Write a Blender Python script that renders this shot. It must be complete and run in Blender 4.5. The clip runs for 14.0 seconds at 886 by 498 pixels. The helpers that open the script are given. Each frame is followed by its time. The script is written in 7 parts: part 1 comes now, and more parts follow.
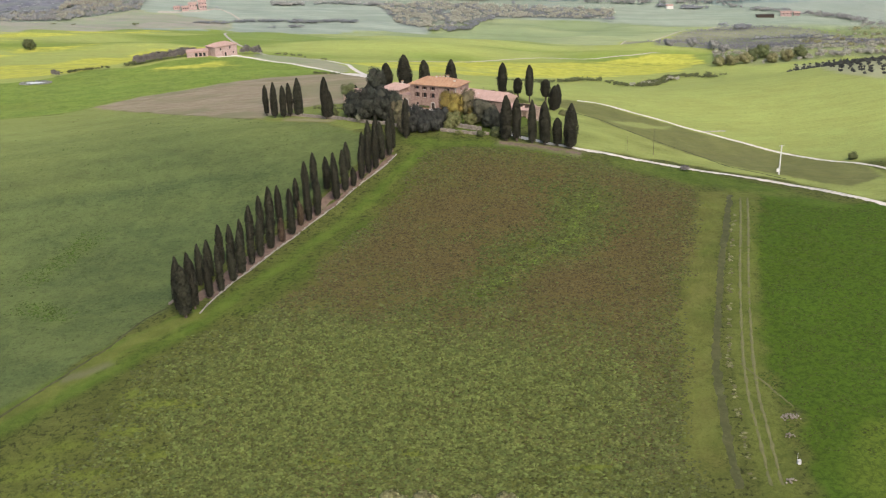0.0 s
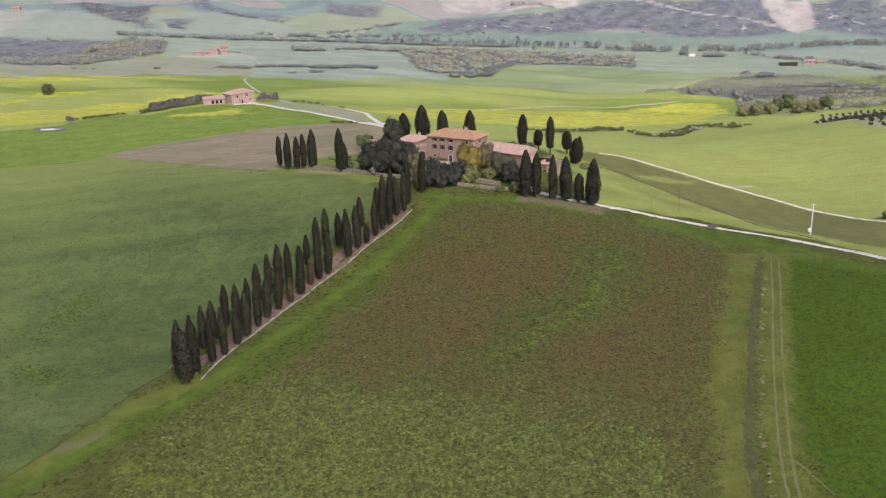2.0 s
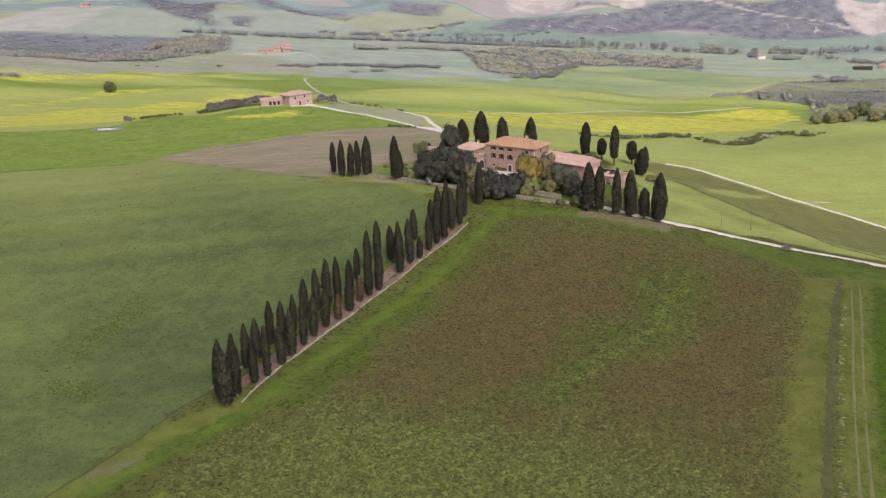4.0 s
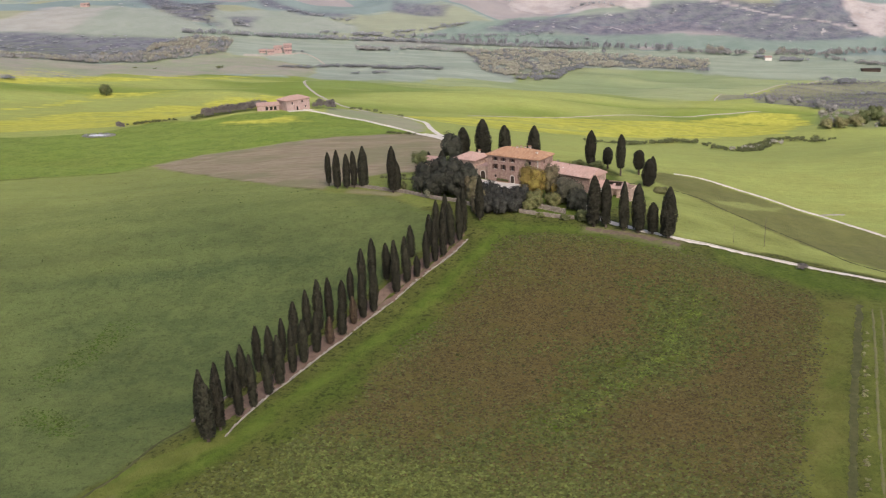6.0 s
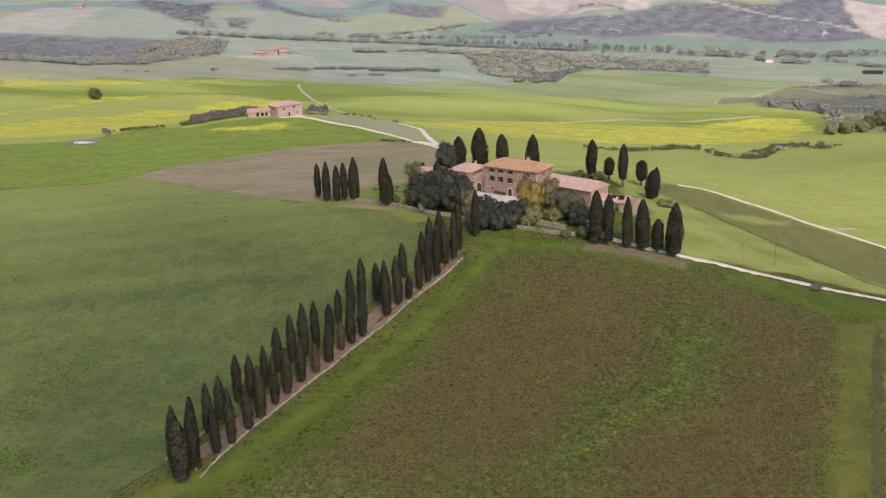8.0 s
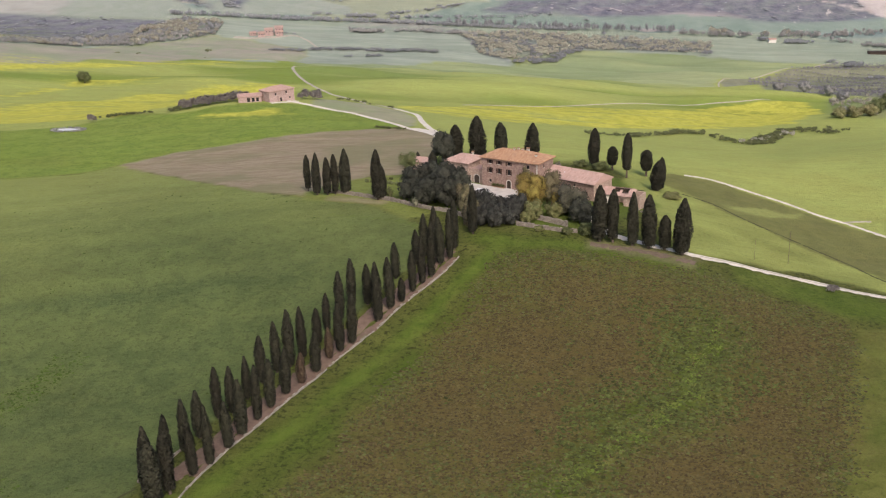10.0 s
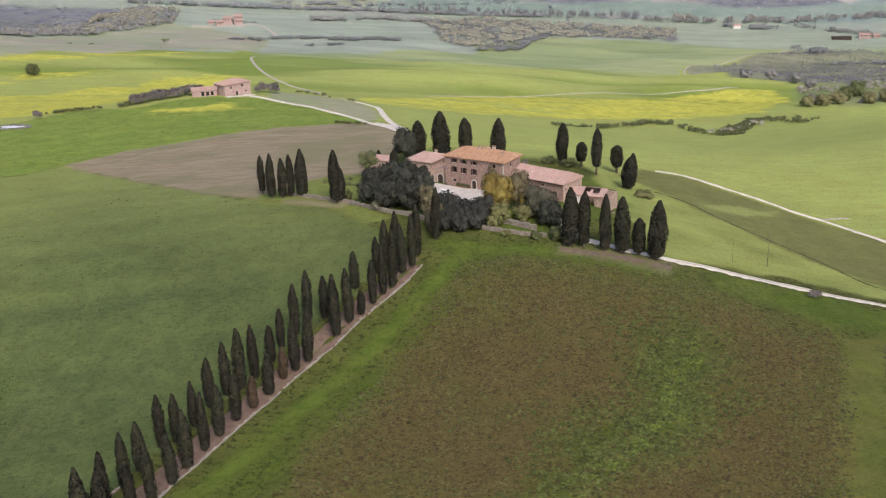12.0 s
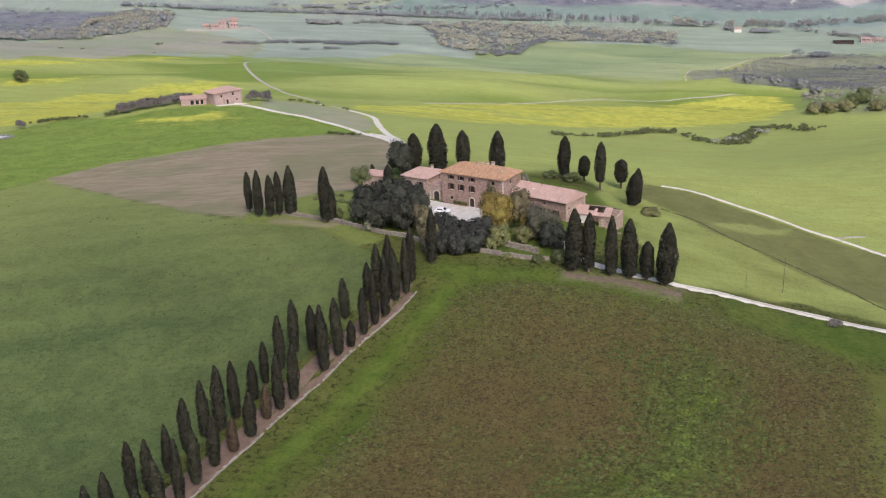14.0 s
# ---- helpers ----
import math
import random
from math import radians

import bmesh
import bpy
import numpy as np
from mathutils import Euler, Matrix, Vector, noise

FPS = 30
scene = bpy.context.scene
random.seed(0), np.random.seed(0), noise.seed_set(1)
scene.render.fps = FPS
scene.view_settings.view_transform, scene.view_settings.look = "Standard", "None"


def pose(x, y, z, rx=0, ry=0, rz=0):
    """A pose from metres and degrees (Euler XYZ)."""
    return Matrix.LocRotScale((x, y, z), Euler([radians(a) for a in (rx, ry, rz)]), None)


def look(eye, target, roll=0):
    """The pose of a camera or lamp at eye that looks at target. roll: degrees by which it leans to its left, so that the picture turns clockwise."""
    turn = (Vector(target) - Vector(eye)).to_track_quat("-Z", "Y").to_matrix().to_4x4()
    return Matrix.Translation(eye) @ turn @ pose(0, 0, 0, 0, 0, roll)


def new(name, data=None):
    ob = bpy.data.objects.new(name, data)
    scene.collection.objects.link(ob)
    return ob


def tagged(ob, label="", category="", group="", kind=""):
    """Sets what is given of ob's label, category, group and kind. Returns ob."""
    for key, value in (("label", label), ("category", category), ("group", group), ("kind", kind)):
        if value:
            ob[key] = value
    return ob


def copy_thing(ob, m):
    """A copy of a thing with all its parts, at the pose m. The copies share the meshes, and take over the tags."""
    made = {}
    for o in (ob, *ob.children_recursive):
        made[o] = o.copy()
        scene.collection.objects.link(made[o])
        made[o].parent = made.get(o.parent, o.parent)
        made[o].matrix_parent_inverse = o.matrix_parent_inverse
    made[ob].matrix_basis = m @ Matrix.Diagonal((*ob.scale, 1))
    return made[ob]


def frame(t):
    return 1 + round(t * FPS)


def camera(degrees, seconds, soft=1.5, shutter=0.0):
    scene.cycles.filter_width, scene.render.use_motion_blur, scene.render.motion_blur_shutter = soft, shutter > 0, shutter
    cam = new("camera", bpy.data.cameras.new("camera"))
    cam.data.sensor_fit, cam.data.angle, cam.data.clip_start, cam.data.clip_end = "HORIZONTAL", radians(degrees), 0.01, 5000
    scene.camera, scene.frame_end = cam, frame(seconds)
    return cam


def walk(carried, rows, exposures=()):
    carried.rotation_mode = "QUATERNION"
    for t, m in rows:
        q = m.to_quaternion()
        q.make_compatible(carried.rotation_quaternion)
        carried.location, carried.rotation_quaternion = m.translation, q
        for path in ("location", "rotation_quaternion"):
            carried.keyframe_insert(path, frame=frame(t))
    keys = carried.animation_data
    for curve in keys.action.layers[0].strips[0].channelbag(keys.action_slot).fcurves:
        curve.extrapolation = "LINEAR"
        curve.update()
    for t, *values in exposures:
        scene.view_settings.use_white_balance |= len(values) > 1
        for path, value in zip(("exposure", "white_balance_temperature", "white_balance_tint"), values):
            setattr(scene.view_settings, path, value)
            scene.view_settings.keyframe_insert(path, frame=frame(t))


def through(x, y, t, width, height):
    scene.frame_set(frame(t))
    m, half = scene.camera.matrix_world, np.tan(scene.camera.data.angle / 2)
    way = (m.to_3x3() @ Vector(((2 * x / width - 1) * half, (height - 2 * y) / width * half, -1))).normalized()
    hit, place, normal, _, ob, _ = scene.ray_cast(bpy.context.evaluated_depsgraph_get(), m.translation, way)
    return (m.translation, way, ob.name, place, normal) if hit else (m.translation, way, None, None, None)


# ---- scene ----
import functools
import itertools

# ---------------------------------------------------------------- camera
cam = camera(46.8, 14.0, 1.15)
# seconds, eye x, y, z, yaw to the left, pitch, roll
PATH = [
    (0.0, 0.57, 1.15, 89.53, 0.775, -20.937, -2.344),
    (0.1, 0.64, 1.80, 89.54, 0.749, -20.651, -2.322),
    (0.2, 0.70, 2.45, 89.56, 0.723, -20.454, -2.300),
    (0.3, 0.76, 3.10, 89.57, 0.697, -19.920, -2.277),
    (0.4, 0.82, 3.75, 89.59, 0.671, -19.673, -2.255),
    (0.5, 0.88, 4.41, 89.61, 0.645, -19.149, -2.233),
    (0.6, 0.93, 5.06, 89.63, 0.635, -18.890, -2.219),
    (0.7, 0.99, 5.73, 89.65, 0.624, -18.545, -2.205),
    (0.8, 1.04, 6.39, 89.67, 0.614, -18.530, -2.191),
    (1.0, 1.14, 7.73, 89.71, 0.593, -18.522, -2.163),
    (1.4, 1.33, 10.43, 89.81, 0.751, -18.508, -2.177),
    (1.5, 1.37, 11.11, 89.84, 0.857, -18.499, -2.187),
    (1.6, 1.41, 11.80, 89.86, 1.454, -18.514, -2.136),
    (1.8, 1.49, 13.18, 89.92, 1.835, -18.524, -2.104),
    (2.0, 1.56, 14.56, 89.97, 1.835, -18.524, -2.104),
    (2.1, 1.60, 15.26, 90.00, 1.835, -18.524, -2.104),
    (2.2, 1.63, 15.96, 90.03, 1.938, -18.522, -2.104),
    (2.3, 1.66, 16.66, 90.05, 2.770, -18.504, -2.102),
    (2.4, 1.69, 17.36, 90.08, 4.684, -18.462, -2.097),
    (2.5, 1.72, 18.07, 90.11, 5.259, -18.449, -2.095),
    (2.6, 1.75, 18.78, 90.14, 5.252, -18.454, -2.086),
    (3.0, 1.86, 21.63, 90.25, 5.222, -18.476, -2.049),
    (5.5, 2.17, 40.14, 90.79, 5.545, -18.550, -1.982),
    (6.0, 2.17, 43.95, 90.86, 5.544, -18.555, -1.995),
    (6.5, 2.17, 47.80, 90.90, 5.511, -18.546, -2.002),
    (7.0, 2.15, 51.67, 90.92, 5.500, -18.553, -1.973),
    (7.5, 2.12, 55.57, 90.92, 5.465, -18.545, -1.947),
    (9.7, 1.90, 72.90, 90.70, 5.415, -18.574, -1.971),
    (9.8, 1.89, 73.69, 90.68, 5.413, -18.575, -1.972),
    (9.9, 1.88, 74.48, 90.67, 5.428, -18.937, -1.982),
    (10.0, 1.86, 75.27, 90.65, 5.455, -19.691, -2.022),
    (10.1, 1.85, 76.06, 90.63, 5.483, -20.269, -2.018),
    (10.2, 1.84, 76.86, 90.61, 5.488, -20.402, -2.021),
    (10.3, 1.83, 77.65, 90.60, 5.489, -20.420, -2.022),
    (10.5, 1.80, 79.23, 90.56, 5.489, -20.420, -2.022),
    (10.9, 1.75, 82.40, 90.48, 5.444, -20.430, -2.040),
    (11.0, 1.74, 83.19, 90.46, 5.433, -20.433, -2.045),
    (11.1, 1.72, 83.98, 90.44, 4.365, -20.461, -2.043),
    (11.2, 1.71, 84.78, 90.42, 3.666, -20.479, -2.041),
    (11.3, 1.70, 85.57, 90.41, 3.510, -20.483, -2.041),
    (11.5, 1.67, 87.15, 90.37, 3.491, -20.484, -2.041),
    (11.6, 1.66, 87.94, 90.35, 3.490, -20.489, -2.045),
    (12.0, 1.60, 91.10, 90.28, 3.484, -20.508, -2.060),
    (12.5, 1.54, 95.03, 90.20, 3.466, -20.500, -2.072),
    (13.0, 1.47, 98.95, 90.13, 3.446, -20.522, -2.068),
    (13.5, 1.40, 102.85, 90.10, 3.416, -20.512, -2.080),
    (14.0, 1.34, 106.73, 90.09, 3.369, -20.405, -2.011),
]
walk(cam, [(t, pose(x, y, z, 90 + p, 0, w) @ pose(0, 0, 0, 0, 0, r)) for t, x, y, z, w, p, r in PATH],
     exposures=[(0.0, 0.68, 6450, 12.0), (0.6, 0.69, 6300, 12.5), (1.3, 0.50, 6250, 14.0), (3.0, 0.53, 6400, 17.0), (7.0, 0.46, 6550, 17.5), (11.0, 0.48, 6650, 18.0), (12.0, 0.50, 6350, 17.0), (14.0, 0.50, 6100, 16.5)])

# ---------------------------------------------------------------- light: a bright, veiled spring sky with a weak sun
SUN_ELEVATION, SUN_AZIMUTH = 46.0, 158.0     # azimuth from +y (away from the start) towards +x
world = bpy.data.worlds.new("sky")
scene.world = world
world.use_nodes = True
wn = world.node_tree
sky = wn.nodes.new("ShaderNodeTexSky")
sky.sky_type, sky.sun_disc = "NISHITA", False
sky.sun_elevation, sky.sun_rotation = radians(SUN_ELEVATION), radians(SUN_AZIMUTH)
sky.air_density, sky.dust_density, sky.ozone_density = 1.0, 4.0, 1.0
wn.links.new(sky.outputs["Color"], wn.nodes["Background"].inputs["Color"])
wn.nodes["Background"].inputs["Strength"].default_value = 0.14
sun = new("sun", bpy.data.lights.new("sun", "SUN"))
sun.data.energy, sun.data.angle, sun.data.color = 1.5, radians(16), (1.0, 0.95, 0.87)
sa, se = radians(SUN_AZIMUTH), radians(SUN_ELEVATION)
sun.matrix_world = look((math.sin(sa) * math.cos(se) * 100, math.cos(sa) * math.cos(se) * 100, math.sin(se) * 100), (0, 0, 0))

# ---------------------------------------------------------------- materials
class Nodes:
    """A short hand for node trees."""

    def __init__(self, name, rough=0.9, spec=0.2):
        self.mat = bpy.data.materials.new(name)
        self.mat.use_nodes = True
        self.tree = self.mat.node_tree
        self.bsdf = self.tree.nodes["Principled BSDF"]
        self.bsdf.inputs["Roughness"].default_value = rough
        self.bsdf.inputs["Specular IOR Level"].default_value = spec

    def node(self, kind, **ins):
        n = self.tree.nodes.new(kind)
        for k, v in ins.items():
            self.put(n.inputs[k.replace("_", " ")], v)
        return n

    def put(self, socket, v):
        if isinstance(v, bpy.types.NodeSocket):
            self.tree.links.new(v, socket)
        else:
            socket.default_value = (*v, 1.0) if isinstance(v, tuple) and len(v) == 3 and socket.type == "RGBA" else v

    def place(self, scale=(1, 1, 1), kind="Object", turn=0.0):
        c = self.node("ShaderNodeTexCoord")
        m = self.node("ShaderNodeMapping", Vector=c.outputs[kind], Scale=scale)
        m.inputs["Rotation"].default_value = (0, 0, radians(turn))
        return m.outputs["Vector"]

    def noise(self, scale, detail=4, rough=0.6, vector=None, warp=0.0):
        n = self.node("ShaderNodeTexNoise", Scale=scale, Detail=detail, Roughness=rough, Distortion=warp)
        if vector is not None:
            self.put(n.inputs["Vector"], vector)
        return n.outputs["Fac"]

    def math(self, op, a, b=0.0, c=0.0, clamp=False):
        n = self.tree.nodes.new("ShaderNodeMath")
        n.operation, n.use_clamp = op, clamp
        for i, v in enumerate((a, b, c)):
            self.put(n.inputs[i], v)
        return n.outputs[0]

    def step(self, v, lo, hi, a=0.0, b=1.0):
        n = self.tree.nodes.new("ShaderNodeMapRange")
        n.interpolation_type = "SMOOTHSTEP"
        for i, q in enumerate((v, lo, hi, a, b)):
            self.put(n.inputs[i], q)
        return n.outputs[0]

    def mix(self, f, a, b, mode="MIX"):
        n = self.tree.nodes.new("ShaderNodeMix")
        n.data_type, n.blend_type = "RGBA", mode
        self.put(n.inputs[0], f)
        self.put(n.inputs[6], a)
        self.put(n.inputs[7], b)
        return n.outputs[2]

    def random(self):
        return self.node("ShaderNodeObjectInfo").outputs["Random"]

    def island(self):
        return self.node("ShaderNodeNewGeometry").outputs["Random Per Island"]

    def vary(self, colour, f, light=0.3, hue=0.03):
        h = self.node("ShaderNodeHueSaturation", Color=colour)
        self.put(h.inputs["Value"], self.math("MULTIPLY_ADD", f, 2 * light, 1 - light))
        self.put(h.inputs["Hue"], self.math("MULTIPLY_ADD", f, 2 * hue, 0.5 - hue))
        return h.outputs["Color"]

    def bump(self, height, strength=0.5, distance=0.1):
        b = self.node("ShaderNodeBump", Strength=strength, Distance=distance, Height=height)
        self.put(self.bsdf.inputs["Normal"], b.outputs["Normal"])

    def done(self, colour):
        self.put(self.bsdf.inputs["Base Color"], colour)
        return self.mat


def leaf_material(name, dark, light, rough=0.75, spread=0.35, hue=0.02, through=0.0, thin=0.0):
    n = Nodes(name, rough, 0.15)
    p = n.place()
    c = n.mix(n.step(n.noise(0.6, 3, 0.6, p), 0.3, 0.7), dark, light)
    c = n.vary(c, n.island(), spread, hue)
    c = n.vary(c, n.random(), 0.16, 0.012)
    if through:
        n.put(n.bsdf.inputs["Subsurface Weight"], through)
        n.put(n.bsdf.inputs["Subsurface Radius"], (0.2, 0.3, 0.1))
    if not thin:
        n.bump(n.noise(7, 3, 0.7, p), 0.6, 0.12)
    n.done(c)
    if thin:
        # light shining through loose leaves and twigs
        glow = n.node("ShaderNodeBsdfTranslucent", Color=c)
        both = n.node("ShaderNodeMixShader", Fac=thin)
        n.put(both.inputs[1], n.bsdf.outputs[0])
        n.put(both.inputs[2], glow.outputs[0])
        out = [q for q in n.mat.node_tree.nodes if q.bl_idname == "ShaderNodeOutputMaterial"][0]
        n.put(out.inputs["Surface"], both.outputs[0])
    return n.mat


def bark_material():
    n = Nodes("bark", 0.95)
    p = n.place((6, 6, 1))
    h = n.noise(1.2, 5, 0.7, p)
    n.bump(h, 0.8, 0.05)
    return n.done(n.mix(n.step(h, 0.3, 0.7), (0.06, 0.045, 0.035), (0.16, 0.125, 0.095)))


def stone_wall_material(name, dark, light, pale, scale=1.0):
    """Rubble stone and brick laid in courses, with mortar and stains."""
    n = Nodes(name, 0.92)
    p = n.place((1, 1, 1))
    v = n.node("ShaderNodeTexVoronoi", Vector=n.place((2.4 * scale, 2.4 * scale, 4.6 * scale)), Scale=1.0, Randomness=0.8)
    c = n.mix(n.step(n.noise(1.1, 4, 0.6, p), 0.3, 0.72), dark, light)
    c = n.mix(n.math("MULTIPLY", n.step(v.outputs["Color"], 0.5, 1.0), 0.4), c, pale)
    c = n.vary(c, v.outputs["Color"], 0.16, 0.012)
    c = n.mix(n.math("MULTIPLY", n.step(n.noise(0.35, 5, 0.7, n.place((1, 1, 0.35))), 0.52, 0.75), 0.4), c, (0.13, 0.10, 0.08))
    d = n.node("ShaderNodeTexVoronoi", Vector=n.place((2.4 * scale, 2.4 * scale, 4.6 * scale)), Scale=1.0, Randomness=0.8)
    d.feature = "DISTANCE_TO_EDGE"
    n.bump(n.step(d.outputs["Distance"], 0.0, 0.12), 0.7, 0.05)
    return n.done(c)


def tile_material(name, dark, light, old):
    """Terracotta: each tile differs a little, lichen and soot in patches."""
    n = Nodes(name, 0.85)
    p = n.place()
    c = n.mix(n.island(), dark, light)
    c = n.vary(c, n.noise(4.0, 3, 0.6, p), 0.25, 0.012)
    c = n.mix(n.math("MULTIPLY", n.step(n.noise(0.45, 6, 0.72, p), 0.46, 0.72), 0.6), c, old)
    c = n.mix(n.math("MULTIPLY", n.step(n.noise(2.2, 4, 0.7, p), 0.62, 0.75), 0.35), c, (0.33, 0.30, 0.24))
    n.bump(n.noise(9, 4, 0.7, p), 0.4, 0.03)
    return n.done(c)


def plain_material(name, a, b, scale=2.0, rough=0.8, metal=0.0, bump=0.2, spec=0.3):
    n = Nodes(name, rough, spec)
    p = n.place()
    n.bsdf.inputs["Metallic"].default_value = metal
    h = n.noise(scale, 5, 0.65, p)
    c = n.mix(n.step(h, 0.28, 0.72), a, b)
    c = n.vary(c, n.noise(scale * 9, 3, 0.6, p), 0.12, 0.005)
    n.bump(h, bump, 0.03)
    return n.done(c)


def gravel_material(name, a, b, weeds=0.0):
    n = Nodes(name, 0.95)
    p = n.place()
    c = n.mix(n.step(n.noise(0.5, 5, 0.7, p), 0.3, 0.7), a, b)
    c = n.vary(c, n.noise(6, 4, 0.7, p), 0.22, 0.01)
    if weeds:
        c = n.mix(n.math("MULTIPLY", n.step(n.noise(0.22, 6, 0.75, p), 0.52, 0.66), weeds), c, (0.12, 0.13, 0.05))
    n.bump(n.noise(14, 3, 0.7, p), 0.5, 0.03)
    return n.done(c)


def ground_material():
    n = Nodes("fields", 0.95, 0.1)

    def four(name):
        a = n.node("ShaderNodeAttribute")
        a.attribute_name = name
        q = n.node("ShaderNodeSeparateColor", Color=a.outputs["Color"])
        return (*q.outputs[:3], a.outputs["Alpha"])

    soil, bright, yellow, dry = four("cover_a")
    gaps, dull, pallid, teal = four("cover_d")
    scrub, pale, plough, hazed_wheat = four("cover_b")
    lush, verge, far, worn = four("cover_c")
    fresh, flush, crest, _ = four("cover_e")
    p = n.place()
    fine = n.noise(1.9, 5, 0.75, p)
    mid = n.noise(0.16, 5, 0.66, p, 0.6)
    wide = n.noise(0.022, 5, 0.62, p, 0.8)
    rows = n.noise(1.0, 4, 0.65, n.place((0.012, 0.09, 0.02), turn=9), 0.5)
    swell = n.noise(1.0, 3, 0.55, n.place((0.004, 0.022, 0.01), turn=-6), 0.8)
    clump = n.noise(0.85, 4, 0.72, p, 0.4)
    cells = n.node("ShaderNodeTexVoronoi", Vector=n.place((0.0042, 0.0064, 0.0), turn=17), Scale=1.0)
    cells.feature, cells.inputs["Smoothness"].default_value = "SMOOTH_F1", 0.12
    cell = n.node("ShaderNodeSeparateColor", Color=cells.outputs["Color"]).outputs[0]
    # cereal, deep to mid green, the shade in gaps between the plants put into colour
    c = n.mix(n.step(mid, 0.32, 0.7), (0.078, 0.090, 0.021), (0.110, 0.123, 0.030))
    c = n.mix(n.math("SUBTRACT", 1.0, gaps, clamp=True), c, n.mix(n.step(mid, 0.32, 0.7), (0.062, 0.089, 0.034), (0.098, 0.129, 0.047)))
    c = n.vary(c, wide, 0.14, 0.008)
    c = n.vary(c, fine, 0.48, 0.010)
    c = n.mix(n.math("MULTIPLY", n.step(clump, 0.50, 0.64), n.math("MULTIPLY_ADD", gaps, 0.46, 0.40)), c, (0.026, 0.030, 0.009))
    c = n.vary(c, n.noise(1.0, 4, 0.7, n.place((0.16, 1.1, 0.2), turn=4), 0.6), 0.22, 0.006)
    # deep fresh green
    l = n.mix(n.step(clump, 0.40, 0.66), (0.068, 0.116, 0.011), (0.038, 0.068, 0.008))
    l = n.vary(l, wide, 0.22, 0.012)
    c = n.mix(lush, c, l)
    # bright meadow; drier crests and the shading of its folds are both in the colour
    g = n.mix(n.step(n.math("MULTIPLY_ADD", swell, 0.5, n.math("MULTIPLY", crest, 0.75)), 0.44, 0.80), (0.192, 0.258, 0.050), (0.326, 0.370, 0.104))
    g = n.vary(g, rows, 0.10, 0.008)
    g = n.vary(g, n.noise(1.0, 5, 0.72, n.place((0.06, 0.40, 0.1), turn=9), 0.4), 0.24, 0.010)
    g = n.vary(g, wide, 0.12, 0.012)
    g = n.vary(g, mid, 0.10, 0.008)
    g = n.vary(g, fine, 0.28, 0.008)
    g = n.mix(n.math("MULTIPLY", n.step(clump, 0.52, 0.66), 0.28), g, (0.135, 0.168, 0.042))
    c = n.mix(bright, c, g)
    # fresh grass, juicier than the meadow
    f = n.mix(n.step(mid, 0.3, 0.7), (0.138, 0.205, 0.034), (0.200, 0.268, 0.050))
    f = n.vary(n.vary(f, fine, 0.20, 0.012), rows, 0.20, 0.014)
    f = n.mix(n.math("MULTIPLY", n.step(clump, 0.52, 0.64), 0.5), f, (0.070, 0.115, 0.020))
    c = n.mix(fresh, c, f)
    # grassy verges and lawns
    v = n.mix(n.step(mid, 0.3, 0.7), (0.078, 0.128, 0.017), (0.124, 0.172, 0.028))
    v = n.vary(v, fine, 0.16, 0.008)
    c = n.mix(verge, c, v)
    # young wheat, field by field, the haze of distance put into its blue-grey
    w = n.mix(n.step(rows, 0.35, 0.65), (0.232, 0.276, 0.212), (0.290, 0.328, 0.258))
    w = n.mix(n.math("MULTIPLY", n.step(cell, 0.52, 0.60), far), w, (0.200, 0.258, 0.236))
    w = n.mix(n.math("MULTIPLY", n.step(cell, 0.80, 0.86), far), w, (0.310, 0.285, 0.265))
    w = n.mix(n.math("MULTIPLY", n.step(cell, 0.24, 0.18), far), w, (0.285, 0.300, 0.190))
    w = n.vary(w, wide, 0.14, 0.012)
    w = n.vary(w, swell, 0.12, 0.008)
    c = n.mix(hazed_wheat, c, w)
    # far hill fields, their blue-green and pale tones also carrying the haze
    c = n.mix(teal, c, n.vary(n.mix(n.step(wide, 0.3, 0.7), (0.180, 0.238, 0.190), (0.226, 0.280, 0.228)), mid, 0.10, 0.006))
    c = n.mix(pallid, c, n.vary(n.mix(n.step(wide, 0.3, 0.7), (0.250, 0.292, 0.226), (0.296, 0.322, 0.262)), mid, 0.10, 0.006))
    # fallow grass, dull brown-green
    o = n.mix(n.step(n.math("ADD", wide, n.math("MULTIPLY", swell, 0.5)), 0.55, 0.95), (0.240, 0.276, 0.170), (0.305, 0.282, 0.222))
    c = n.mix(dull, c, n.vary(n.vary(o, rows, 0.12, 0.008), mid, 0.14, 0.008))
    # rape and mustard in flower, in streaks
    y = n.mix(n.step(mid, 0.35, 0.65), (0.35, 0.36, 0.058), (0.47, 0.455, 0.078))
    peaks = n.math("ADD", n.math("MULTIPLY_ADD", rows, 1.8, -0.4), n.math("MULTIPLY", n.math("ADD", swell, mid), 0.35))
    yf = n.math("MULTIPLY", n.step(n.math("MULTIPLY_ADD", yellow, 0.55, peaks), 1.02, 1.40), n.math("MULTIPLY", yellow, 3.0, clamp=True))
    c = n.mix(yf, c, y)
    # bare brown earth through a thin crop
    s = n.mix(n.step(fine, 0.30, 0.72), (0.088, 0.065, 0.024), (0.126, 0.095, 0.036))
    s = n.vary(s, mid, 0.16, 0.012)
    # darker between the clumps, their shade put into the earth's colour
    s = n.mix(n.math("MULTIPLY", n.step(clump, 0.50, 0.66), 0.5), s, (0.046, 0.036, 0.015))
    patch = n.math("ADD", n.math("MULTIPLY", clump, 0.45), n.math("ADD", n.math("MULTIPLY", mid, 0.35), n.math("MULTIPLY", fine, 0.3)))
